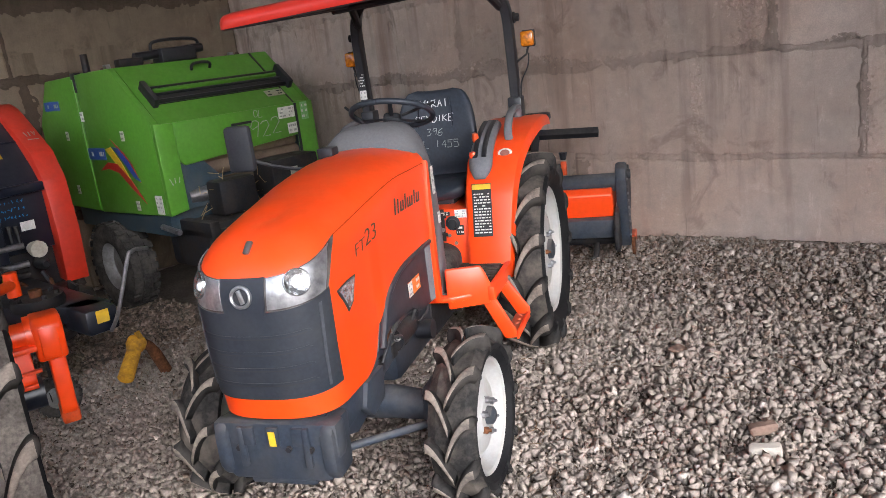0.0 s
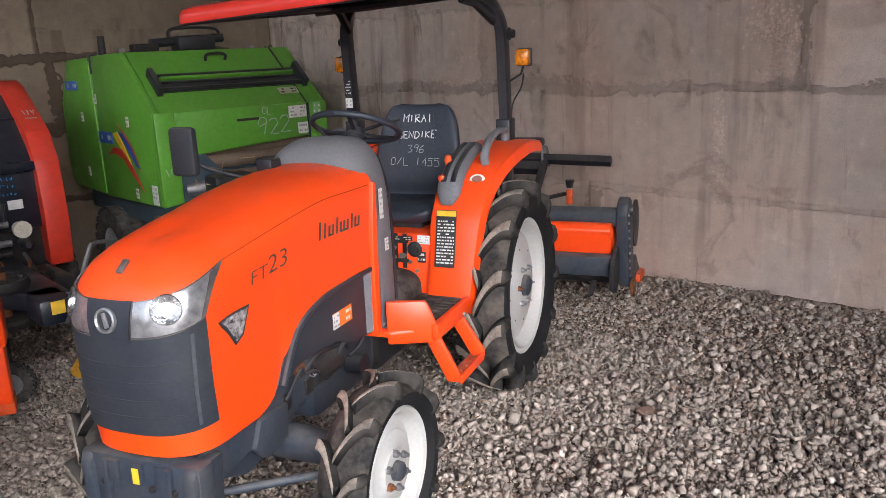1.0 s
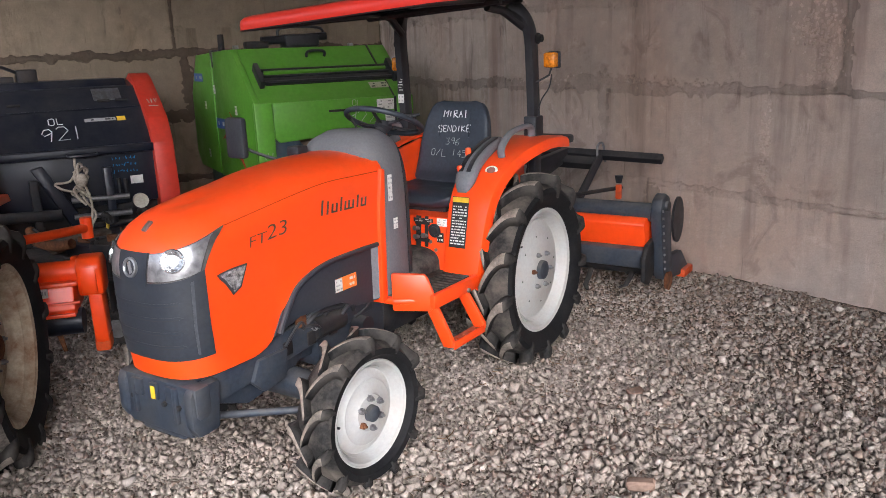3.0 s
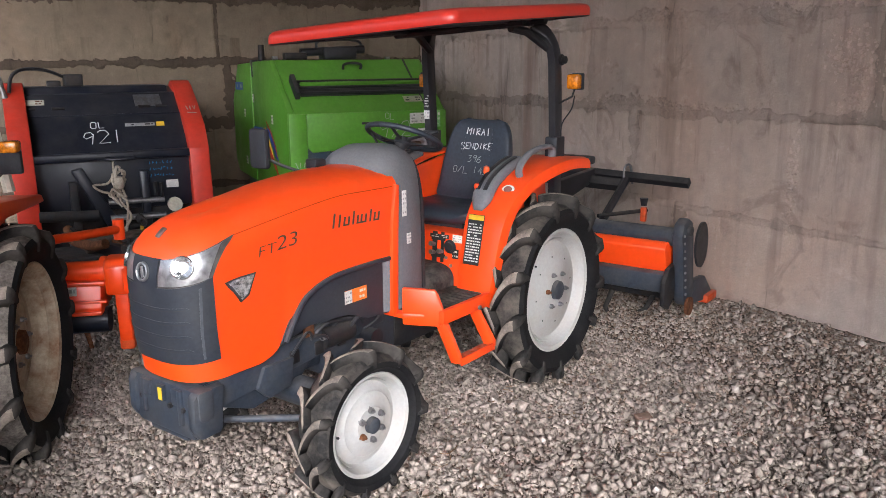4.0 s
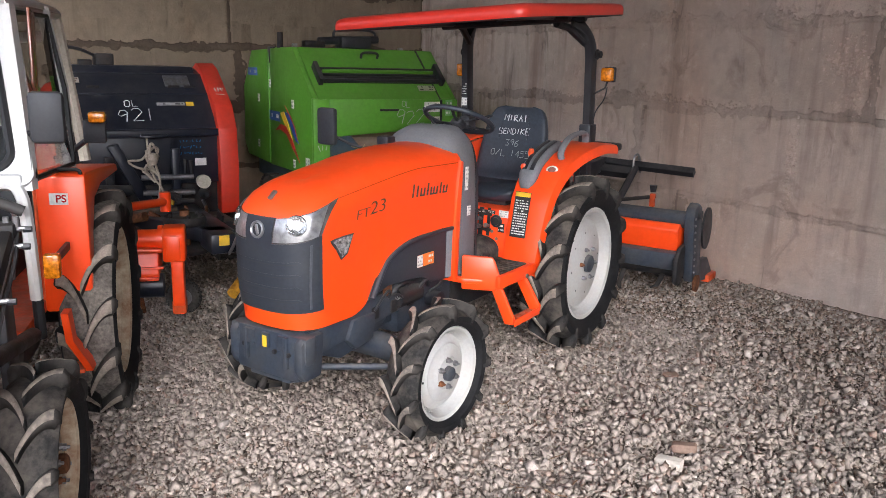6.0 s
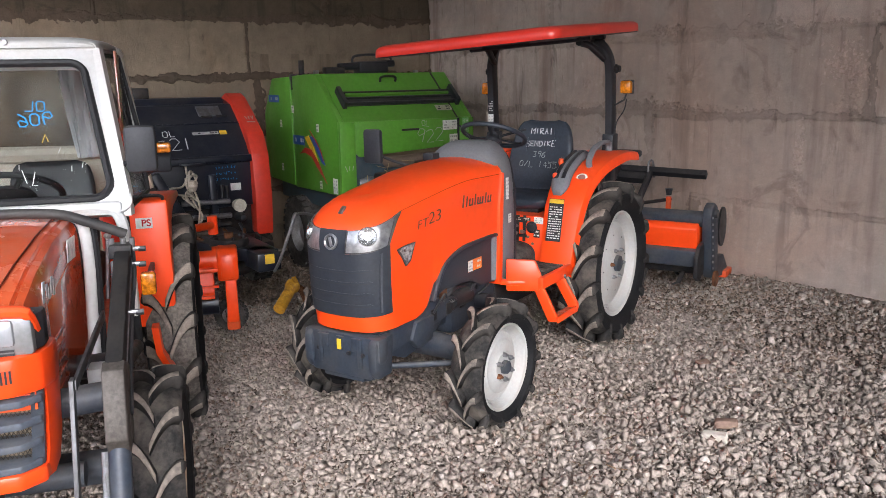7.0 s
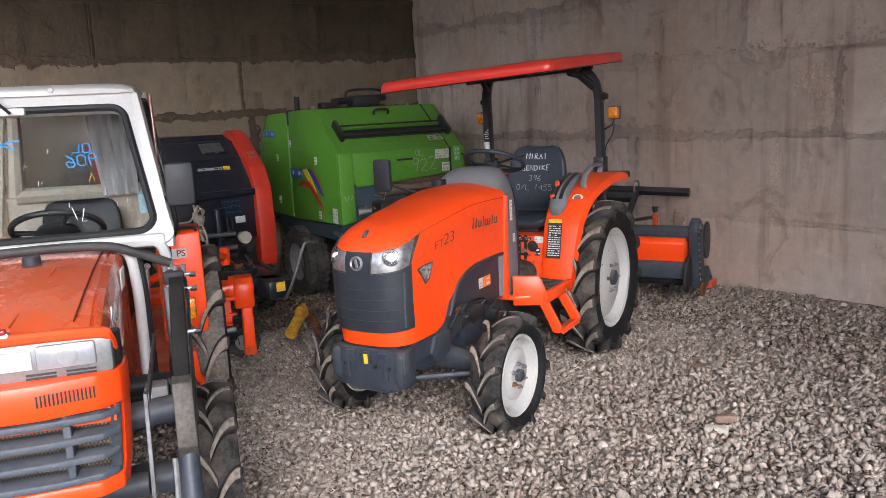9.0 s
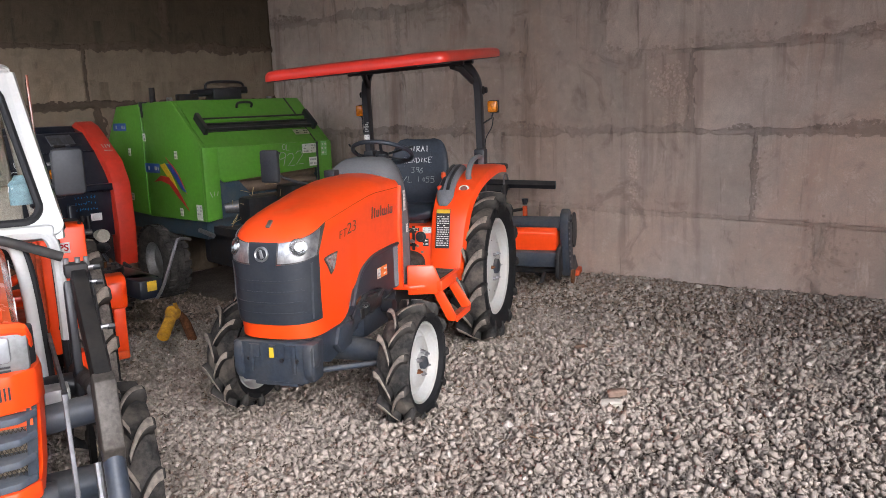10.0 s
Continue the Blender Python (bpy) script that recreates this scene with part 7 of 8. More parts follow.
part("front_band", plate([(2.0, -0.350), (2.10, -0.354), (2.165, -0.335), (2.215, -0.27), (2.25, -0.10), (2.25, 0.10), (2.215, 0.27), (2.165, 0.335), (2.10, 0.354), (2.0, 0.350)], 0.122, "xy", 0.797, 0.014), ORANGE, cab, "orange slotted front band")
for k in range(15):
    y = 0.090 + k * 0.0118
    part("band_slot", box(2.20, 2.2525 - 0.205 * max(0.0, y - 0.10), y, y + 0.0055, 0.845, 0.885), BLACK_PAINT, cab, smooth=False)
part("grille_back", box(2.02, 2.128, -0.31, 0.31, 0.51, 0.80), mat("dusty_radiator", (0.20, 0.165, 0.12), 0.8, metal=0.0, dirt=(0.36, 0.29, 0.20), dirt_amt=0.7, dirt_scale=9, grain=0.3, grain_scale=200, bump=0.004, bump_scale=220), cab, smooth=False)


def wire_mesh():
    """Expanded metal: two sets of slanting wires over the radiator."""
    b = bmesh.new()
    for sgn in (1, -1):
        for k in range(-14, 62):
            y0 = -0.29 + k * 0.0125
            p, q = Vector((2.15, y0, 0.53)), Vector((2.15, y0 + sgn * 0.27 * 0.6, 0.80))
            a, c = (max(0, min(1, (e - p.y) / (q.y - p.y))) for e in ((-0.29, 0.29) if q.y > p.y else (0.29, -0.29)))
            if c - a > 0.02:
                tube([p.lerp(q, a), p.lerp(q, c)], 0.0012, 4, bm=b, caps=False)
    return b


tagged(part("grille_mesh", wire_mesh(), mat("dusty_mesh_wire", (0.05, 0.045, 0.038), 0.6, metal=0.3, dirt=(0.16, 0.13, 0.10), dirt_amt=0.6, dirt_scale=12), cab, "dusty expanded metal mesh", smooth=False), kind="stuff")
for k in range(4):
    z = 0.556 + k * 0.069
    hw = 0.304 + 0.020 * k / 3
    part("grille_bar", plate([(2.09, -hw), (2.17, -hw), (2.215, -hw + 0.05), (2.235, -0.12), (2.235, 0.12), (2.215, hw - 0.05), (2.17, hw), (2.09, hw)], 0.024, "xy", z, 0.006), GREY_GRILLE, cab, "grey plastic grille bar")
for y in (-0.16, 0.16):
    part("grille_post", box(2.12, 2.21, y - 0.012, y + 0.012, 0.56, 0.80, 0.003), GREY_GRILLE, cab)
part("chin", plate([(2.02, -0.315), (2.17, -0.315), (2.225, -0.25), (2.24, 0.0), (2.225, 0.25), (2.17, 0.315), (2.02, 0.315)], 0.055, "xy", 0.50, 0.012), ORANGE, cab)
for sd in (1, -1):
    part("nose_cheek", rings([[(x, sd * y, z) for x, y in ((2.0, w), (2.10, w + 0.004), (2.14, w - 0.012), (2.12, w - 0.03), (2.0, w - 0.03))] for z, w in ((0.50, 0.318), (0.60, 0.334), (0.72, 0.342), (0.80, 0.346))]), ORANGE, cab)
    part("grille_side", rings([[(x, sd * y, z) for x, y in ((2.11, w), (2.15, w), (2.18, w - 0.03), (2.11, w - 0.03))] for z, w in ((0.555, 0.306), (0.795, 0.326))]), GREY_GRILLE, cab)
# cab shell


def cab_pt(y, v):
    """A point on the sloping windscreen plane: v 0 at its foot, 1 at its head."""
    return Vector((1.135 - 0.33 * v, y, 1.22 + 0.62 * v))


def ring_on_screen(y0, v0, y1, v1, r, taper=0.0, n=6):
    out = []
    for cy, cv, a0 in ((1, 1, 0), (-1, 1, 90), (-1, 0, 180), (1, 0, 270)):
        for k in range(n + 1):
            a = radians(a0 + 90 * k / n)
            hw = (y1 if cy > 0 else y0)
            vv = v1 if cv else v0
            yy = hw * (1 - taper * vv) - cy * r + r * math.cos(a)
            vz = vv - (1 if cv else -1) * r * 1.42 + r * 1.42 * math.sin(a)
            out.append(cab_pt(yy, vz))
    return out


outer = ring_on_screen(-0.522, -0.06, 0.522, 1.08, 0.05, 0.216)
inner = ring_on_screen(-0.449, 0.03, 0.449, 0.93, 0.07, 0.207)
off = Vector((-0.06, 0, -0.03))
b = rings([outer, inner, [p + off for p in inner], [p + off for p in outer], outer], True, False)
part("screen_frame", b, WHITE, cab, "white painted windscreen frame")
part("screen_seal", tube(inner + [inner[0]], 0.017, 8, caps=False), SEAL, cab, "black rubber windscreen seal")
b = bmesh.new()
lo = [b.verts.new(p + off * 0.25) for p in inner]
hi = [b.verts.new(p + off * 0.33) for p in inner]
b.faces.new(lo), b.faces.new(hi[::-1])
for i in range(len(lo)):
    b.faces.new((lo[i], lo[(i + 1) % len(lo)], hi[(i + 1) % len(lo)], hi[i]))
pane = part("windscreen", b, PANE, cab, "dusty windscreen glass with marker writing", smooth=False)
pane.visible_shadow = False
gn = (0.88, 0, 0.47)
gup = (-0.47, 0, 0.88)
hand_writing(cab, "OL", cab_pt(0.155, 0.63) + Vector((0.01, 0, 0.005)), gn, 0.048, 0.003, CHALK_BLUE, gup, seed=3, flip=True)
hand_writing(cab, "906", cab_pt(0.155, 0.545) + Vector((0.01, 0, 0.005)), gn, 0.058, 0.0033, CHALK_BLUE, gup, seed=6, flip=True)
scribble(cab, [[(-0.012, -0.02), (0.0, 0.02), (0.012, -0.015)]], cab_pt(0.20, 0.42) + Vector((0.01, 0, 0.005)), gn, 0.002, YELLOW, gup)
for _k, (_y, _v) in enumerate(((0.30, 0.22), (0.34, 0.24), (0.25, 0.34), (-0.02, 0.40), (0.02, 0.62), (-0.08, 0.52), (0.10, 0.24), (-0.30, 0.36), (-0.33, 0.20), (-0.22, 0.16))):
    scribble(cab, [[(0.0, -0.012), (0.004 * (_k % 3), 0.012)], [(0.012, 0.0), (0.018, 0.006)]][: 1 + _k % 2], cab_pt(_y, _v) + Vector((0.01, 0, 0.005)), gn, 0.0014, CHALK, gup)
scribble(cab, [[(-0.08, 0.0), (-0.02, 0.02), (0.06, 0.035)], [(-0.07, 0.04), (0.04, -0.01)], [(-0.10, -0.07), (-0.05, -0.06), (-0.03, -0.02)]], cab_pt(-0.15, 0.66) + Vector((0.01, 0, 0.005)), gn, 0.004, CHALK_BLUE, gup)
scribble(cab, [[(-0.02, 0.03), (0.0, -0.03)], [(0.03, 0.02), (0.02, -0.04), (0.04, -0.04)]], cab_pt(0.13, 0.18) + Vector((0.01, 0, 0.005)), gn, 0.0016, CHALK, gup)
scribble(cab, [[(-0.03, 0.0), (0.03, 0.02)], [(0.0, 0.03), (0.03, -0.03)], [(-0.05, -0.06), (0.02, -0.07)]], cab_pt(-0.26, 0.28) + Vector((0.01, 0, 0.005)), gn, 0.0016, CHALK, gup)
# roof
loops = []
for x, w, z0, z1 in ((0.815, 0.39, 1.862, 1.880), (0.80, 0.405, 1.858, 1.893), (0.70, 0.415, 1.862, 1.912), (0.3, 0.42, 1.87, 1.922), (-0.2, 0.415, 1.87, 1.915), (-0.32, 0.39, 1.865, 1.90)):
    loops.append([(x, w * math.copysign(abs(math.cos(a)) ** 0.35, math.cos(a)), z0 + (z1 - z0) * max(0, math.sin(a)) ** 0.6) for a in (math.pi * k / 20 for k in range(21))])
part("cab_roof", rings(loops), WHITE, cab, "white painted cab roof", angle=50)
part("roof_screw", lathe([(0, 0.01), (0.012, 0.01), (0.014, 0)], 8, "x", m=Matrix.Translation((0.815, 0.05, 1.885))), STEEL, cab)
part("wiper_motor", box(0.82, 0.86, -0.22, -0.06, 1.775, 1.81, 0.012), LABEL, cab)
part("wiper_arm", tube([(0.865, -0.12, 1.785), (0.875, -0.17, 1.84), (0.86, -0.22, 1.90)], 0.008, 6), SEAL, cab)
part("wiper_blade", box(0.862, 0.876, -0.235, -0.222, 1.80, 1.98, 0.003, m=pose(0, 0, 0)), SEAL, cab)
# pillars, doors, rear
for sd in (1, -1):
    part("front_pillar", rings([[Vector((x, sd * y, z)) + Vector(q) for q in ((0.0, 0.02 * sd, 0), (-0.05, 0.03 * sd, 0), (-0.07, 0.0, 0), (-0.01, -0.03 * sd, 0))] for x, y, z in ((1.14, 0.50, 1.16), (1.13, 0.50, 1.25), (0.80, 0.40, 1.86))]), WHITE, cab)
    part("rear_pillar", tube([(0.28, 0.50 * sd, 1.12), (0.14, 0.47 * sd, 1.5), (0.10, 0.40 * sd, 1.88)], 0.03, 8), WHITE, cab, "white cab door pillar")
    part("back_pillar", tube([(-0.28, 0.48 * sd, 1.1), (-0.30, 0.38 * sd, 1.87)], 0.03, 8), BEIGE, cab)
    part("roof_rail", tube([(0.80, 0.385 * sd, 1.855), (-0.30, 0.385 * sd, 1.865)], 0.028, 8), WHITE, cab)
    q = [(1.10, 0.525, 1.20), (0.32, 0.525, 1.16), (0.20, 0.49, 1.5), (0.14, 0.425, 1.84), (0.80, 0.41, 1.83)]
    b = bmesh.new()
    a0 = [b.verts.new((x, y * sd, z)) for x, y, z in q]
    a1 = [b.verts.new((x, (y - 0.005) * sd, z)) for x, y, z in q]
    b.faces.new(a0), b.faces.new(a1[::-1])
    for i in range(5):
        b.faces.new((a0[i], a0[(i + 1) % 5], a1[(i + 1) % 5], a1[i]))
    dg = part("door_glass", b, PANE, cab, smooth=False)
    dg.visible_shadow = False
    part("door_seal", tube([Vector((x, y * sd, z)) for x, y, z in q + q[:1]], 0.012, 6, caps=False), SEAL, cab)
    # lower quarter frame by the bonnet
    low = curve([(1.13, 0.29 * sd, 1.17), (1.175, 0.335 * sd, 1.135), (1.27, 0.358 * sd, 1.0), (1.37, 0.366 * sd, 0.82), (1.43, 0.37 * sd, 0.66)], 5)
    part("lower_frame", tube(low, 0.025, 10), WHITE, cab, "white lower cab frame")
    part("lower_seal", tube([p + Vector((0.004, 0.032 * sd, 0)) for p in low], 0.013, 6), SEAL, cab)
    part("lower_frame", tube(curve([(1.14, 0.30 * sd, 1.20), (1.14, 0.42 * sd, 1.195), (1.135, 0.475 * sd, 1.15), (1.13, 0.49 * sd, 1.0), (1.1, 0.49 * sd, 0.72)], 4), 0.024, 8), WHITE, cab)
    part("door_post", tube([(1.08, 0.49 * sd, 0.55), (1.10, 0.485 * sd, 1.15)], 0.022, 8), SEAL, cab)
part("screen_sill", box(1.08, 1.16, -0.49, 0.49, 1.165, 1.225, 0.02), WHITE, cab)
part("rear_wall", box(-0.34, -0.30, -0.42, 0.42, 1.0, 1.32, 0.01), BEIGE, cab)
part("rear_window_frame", tube([(-0.31, -0.36, 1.32), (-0.33, -0.32, 1.84), (-0.33, 0.32, 1.84), (-0.31, 0.36, 1.32), (-0.31, -0.36, 1.32)], 0.05, 8), BEIGE, cab, "beige rear window frame")
part("rear_window", plate([(-0.34, 1.32), (0.34, 1.32), (0.31, 1.83), (-0.31, 1.83)], 0.005, "yz", -0.325), PANE_DUSTY, cab, "dusty rear window glass", smooth=False)
def glare_folds():
    """A creased pale shape in folds, modelled in place of the white glare at the rear window."""
    g = [[(-0.22 + 0.03 * math.sin(i * 1.7 + k * 0.4) + 0.02 * noise.noise(Vector((i * 0.7, k * 0.5, 1))), 0.07 + 0.25 * i / 14 + 0.05 * (k / 10) * (1 - i / 14), 1.80 - 0.50 * k / 10) for i in range(15)] for k in range(11)]
    b = rings(g, False, False)
    bmesh.ops.solidify(b, geom=list(b.faces), thickness=0.003)
    return b


# white glare at the rear window, built as a pale folded surface
part("plastic_sheet", glare_folds(), mat("milky_white_glare", (0.80, 0.81, 0.82), 0.25, coat=0.4, grain=0.04), cab, "creased milky shape standing in for white glare at the rear window", angle=60)
part("headliner", box(-0.28, 0.78, -0.36, 0.36, 1.855, 1.868), BEIGE, cab, smooth=False)
CAB_VINYL = mat("black_cab_vinyl", (0.010, 0.0105, 0.012), 0.45, dirt=(0.02, 0.02, 0.02), dirt_amt=0.4, dirt_scale=8, bump=0.0005, bump_scale=400)
part("cab_seat", cushion([(0.42, 0.78), (0.25, 0.80), (0.05, 0.81), (-0.05, 0.98), (-0.12, 1.18), (-0.14, 1.295)], 0.46, 0.42, 0.10), CAB_VINYL, cab, "black cab seat", angle=60)
part("cab_dash", box(0.85, 1.10, -0.25, 0.25, 0.9, 1.20, 0.05), DARK_PLASTIC, cab)
sw = Matrix.Translation((0.78, 0, 1.235)) @ pose(0, 0, 0, 0, -30, 0)
wh = part("steering_wheel", tube([(0.2 * math.cos(a), 0.2 * math.sin(a), 0) for a in (2 * math.pi * k / 36 for k in range(37))], 0.015, 8), SEAL, cab, at=sw)
part("wheel_hub", lathe([(0, 0.005), (0.09, 0.0), (0.10, -0.02), (0.04, -0.05)], 20, "z"), SEAL, wh)
for a in (0.4, 2.7, 4.7):
    part("spoke", tube([(0.08 * math.cos(a), 0.08 * math.sin(a), -0.01), (0.195 * math.cos(a), 0.195 * math.sin(a), 0)], 0.012, 6), SEAL, wh)
part("washer_bottle", lathe([(0, 0.07), (0.02, 0.07), (0.03, 0.05), (0.05, 0.03), (0.05, -0.07), (0, -0.07)], 16, "z", m=Matrix.Translation((0.45, 0.40, 1.32))), mat("pale_blue_plastic", (0.25, 0.38, 0.42), 0.4), cab)
part("curtain_flap", plate([(0.0, 0.0), (0.09, 0.02), (0.12, -0.28), (0.05, -0.36)], 0.012, "xz", 0, 0.003, m=Matrix.Translation((0.66, 0.47, 1.83))), mat("brown_tinted_panel", (0.22, 0.075, 0.045), 0.25, coat=0.5), cab, "brown tinted hinged side window")
# mirror and arm
part("mirror_arm", tube([(1.02, 0.45, 1.36), (1.06, 0.52, 1.37)], 0.012, 8), SEAL, cab)
part("mirror", box(1.03, 1.08, 0.51, 0.64, 1.33, 1.53, 0.022), DARK_PLASTIC, cab, "large black door mirror")
# guard tube and loader arms
part("guard_tube", tube(curve([(1.22, -0.50, 1.08), (1.235, -0.42, 1.13), (1.245, -0.28, 1.195), (1.25, 0.0, 1.21), (1.245, 0.24, 1.20), (1.235, 0.36, 1.16), (1.22, 0.50, 1.095)], 5), 0.021, 10), GUARD, cab, "grey guard tube across the windscreen")
for sd in (1, -1):
    arm = Matrix.Translation((0, 0.52 * sd, 0))
    part("boom", plate([(1.55, 1.085), (1.60, 1.115), (1.66, 1.09), (2.13, 0.83), (2.12, 0.72), (2.02, 0.74), (1.56, 1.00)], 0.055, "xz", -0.021, 0.008, m=arm), LOADER, cab, "black steel loader boom")
    part("boom_plate", plate([(2.00, 0.80), (2.10, 0.845), (2.15, 0.83), (2.21, 0.62), (2.17, 0.555), (2.06, 0.575)], 0.068, "xz", -0.028, 0.006, m=arm), mat("worn_bracket_steel", (0.075, 0.066, 0.057), 0.55, metal=0.3, dirt=(0.05, 0.04, 0.032), dirt_amt=0.6, dirt_scale=14, grain=0.15), cab, "worn steel bracket at the boom's end")
    for x, z in ((2.08, 0.78), (2.12, 0.60)):
        part("bracket_bolt", lathe([(0, 0.01), (0.010, 0.01), (0.011, 0)], 6, "x", m=Matrix.Translation((x + 0.055, 0.527 * sd, z))), STEEL, cab)
    part("bucket_cylinder", tube([(2.15, 0.525 * sd, 0.60), (2.30, 0.525 * sd, 0.25)], 0.035, 14), SLATE, cab)
    part("cylinder_pipe", tube([(2.14, 0.478 * sd, 0.56), (2.24, 0.478 * sd, 0.33)], 0.012, 8), STEEL, cab)
    part("lift_cylinder", tube([(1.25, 0.50 * sd, 0.62), (2.0, 0.51 * sd, 0.76)], 0.03, 12), IRON, cab)
    part("loader_mast", plate([(1.50, 1.02), (1.57, 1.06), (1.60, 0.9), (1.62, 0.5), (1.48, 0.5)], 0.03, "xz", -0.045, 0.006, m=arm), BLACK_PAINT, cab)
    part("mast_head", box(1.545, 1.625, 0.515 * sd - 0.035, 0.515 * sd + 0.045, 1.075, 1.125, 0.008), IRON, cab)
    for dy in (-0.02, 0.02, 0.05):
        part("mast_pin", tube([(1.585, 0.51 * sd + dy, 1.11), (1.585, 0.51 * sd + dy, 1.145)], 0.010, 8), STEEL, cab)
    for x, z in ((1.58, 1.10), (1.62, 1.05), (1.85, 0.93)):
        part("hose_fitting", tube([(x, 0.54 * sd, z), (x, 0.585 * sd, z + 0.003)], 0.009, 8), STEEL, cab)
        part("hose_fitting", tube([(x, 0.580 * sd, z), (x, 0.605 * sd, z)], 0.011, 6), BLACK_PAINT, cab)
    part("hydraulic_hose", tube(curve([(1.58, 0.560 * sd, 1.09), (1.66, 0.566 * sd, 1.02), (1.80, 0.562 * sd, 0.92), (1.95, 0.562 * sd, 0.82), (2.1, 0.562 * sd, 0.66)], 4), 0.007, 8), BLACK_PAINT, cab)
    part("hydraulic_pipe", tube([(1.60, 0.553 * sd, 1.07), (2.05, 0.553 * sd, 0.80)], 0.005, 6), STEEL, cab)
    part("link_bar", plate([(1.42, 0.835), (2.13, 0.805), (2.14, 0.77), (1.42, 0.80)], 0.012, "xz", 0.405 * sd, 0.002), LINK, cab, "bare steel link bar")
    part("link_bar", plate([(2.11, 0.81), (2.15, 0.81), (2.27, 0.46), (2.235, 0.45)], 0.014, "xz", 0.398 * sd, 0.002), LINK, cab, "bare steel link bar")
    part("cross_tube", tube([(1.95, 0.25 * sd, 0.66), (1.95, 0.50 * sd, 0.68)], 0.05, 12), SLATE, cab)
    part("cross_tube", tube([(1.45, 0.2 * sd, 0.62), (1.45, 0.50 * sd, 0.62)], 0.05, 12), BLACK_PAINT, cab)
    part("white_bracket", box(1.52, 1.62, min(0.36 * sd, 0.45 * sd), max(0.36 * sd, 0.45 * sd), 0.56, 0.66, 0.006), WHITE, cab)
    am = part("blinker", box(1.085, 1.14, min(0.530 * sd, 0.590 * sd), max(0.530 * sd, 0.590 * sd), 0.808, 0.905, 0.010), AMBER, cab, "amber indicator lamp")
    part("blinker_bracket", box(0.735, 1.09, min(0.54 * sd, 0.56 * sd), max(0.54 * sd, 0.56 * sd), 0.835, 0.87, 0.004), DARK_PLASTIC, am)
    # rear fender and foot step
    fl = [(0.74, 1.16), (0.70, 1.17), (0.3, 1.14), (-0.26, 1.085), (-0.30, 1.04), (0.30, 1.06), (0.52, 1.02), (0.62, 0.88), (0.66, 0.6), (0.74, 0.55)]
    fe = part("rear_fender", plate(fl, 0.20 * sd, "xz", 0.44 * sd, 0.012), ORANGE, cab, "orange rear fender with white label")
    part("fender_handle", tube(curve([(0.72, 0.50 * sd, 1.165), (0.735, 0.51 * sd, 1.185), (0.735, 0.61 * sd, 1.185), (0.72, 0.62 * sd, 1.16)], 3), 0.008, 6), SEAL, fe)
    part("cab_inner", plate([(0.70, 1.14), (-0.28, 1.08), (-0.28, 0.55), (0.70, 0.55)], 0.02 * sd, "xz", 0.42 * sd), ORANGE_WORN, cab)
    ft = rings([[(x, sd * y, z) for x, y in ((a, u), (c, u), (c, u + 0.03), (a, u + 0.03))] for a, c, u, z in ((0.85, 0.93, 0.535, 0.60), (0.84, 0.92, 0.545, 0.47), (0.76, 0.86, 0.59, 0.345), (0.74, 0.83, 0.60, 0.30))])
    stp = part("foot_step", ft, ORANGE, cab, "orange foot step bracket")
    part("step_tread", box(0.74, 0.86, min(0.47 * sd, 0.60 * sd), max(0.47 * sd, 0.60 * sd), 0.30, 0.32, 0.005), ORANGE_WORN, stp)
    rl = part("blinker", box(-0.03, 0.06, min(0.56 * sd, 0.64 * sd), max(0.56 * sd, 0.64 * sd), 1.33, 1.385, 0.012), AMBER, cab, "amber rear indicator lamp")
    part("blinker_base", box(-0.06, -0.02, min(0.52 * sd, 0.63 * sd), max(0.52 * sd, 0.63 * sd), 1.22, 1.34, 0.01), DARK_PLASTIC, rl)
    part("lamp_arm", tube([(-0.1, 0.46 * sd, 1.18), (-0.05, 0.55 * sd, 1.25)], 0.015, 8), BLACK_PAINT, cab)
    wheel(cab, "rear_wheel", (0.26, 0.605 * sd, 0.46), 0.565, 0.25, 0.375, 13, sd, 0.09, CREAM_RIM, RUST, bolts=6, sweep=0.33, lug_h=0.05, turn=20, note="rusty cream rear wheel", tread=CAKED)
    wheel(cab, "front_wheel", (1.68, 0.60 * sd, 0.29), 0.365, 0.20, 0.225, 11, sd, 0.03, CREAM_RIM, RUST, bolts=6, sweep=0.36, lug_h=0.042, turn=50, note="cream front wheel")
label_on(cab, (0.744, 0.53, 1.06), (1, 0, 0), 0.075, 0.05, 0, LABEL, name="power_label")
write_on(cab, "PS", (0.747, 0.54, 1.06), (1, 0, 0), 0.045, RED_LENS, name="label_lettering", bold=0.001)
part("levers", tube([(0.9, 0.36, 0.75), (0.86, 0.38, 1.02)], 0.010, 6), STEEL, cab)
part("lever_knob", lathe([(0, 0.018), (0.014, 0.01), (0.018, 0), (0.01, -0.014)], 12, "z", m=Matrix.Translation((0.86, 0.38, 1.03))), LABEL, cab)
part("cab_floor", box(-0.2, 1.12, -0.44, 0.44, 0.55, 0.60, 0.01), ORANGE_WORN, cab)
part("chassis", box(0.2, 2.1, -0.16, 0.16, 0.40, 0.66, 0.03), IRON, cab)
part("gearbox", box(-0.35, 0.6, -0.22, 0.22, 0.38, 0.75, 0.05), IRON, cab)
part("front_axle", tube([(1.68, -0.54, 0.30), (1.68, 0.54, 0.30)], 0.065, 14), SLATE, cab)
part("steering_ram", tube([(1.85, 0.0, 0.36), (1.85, 0.36, 0.36)], 0.045, 12), SLATE, cab)
part("rear_axle", tube([(0.26, -0.54, 0.46), (0.26, 0.54, 0.46)], 0.10, 16), IRON, cab)
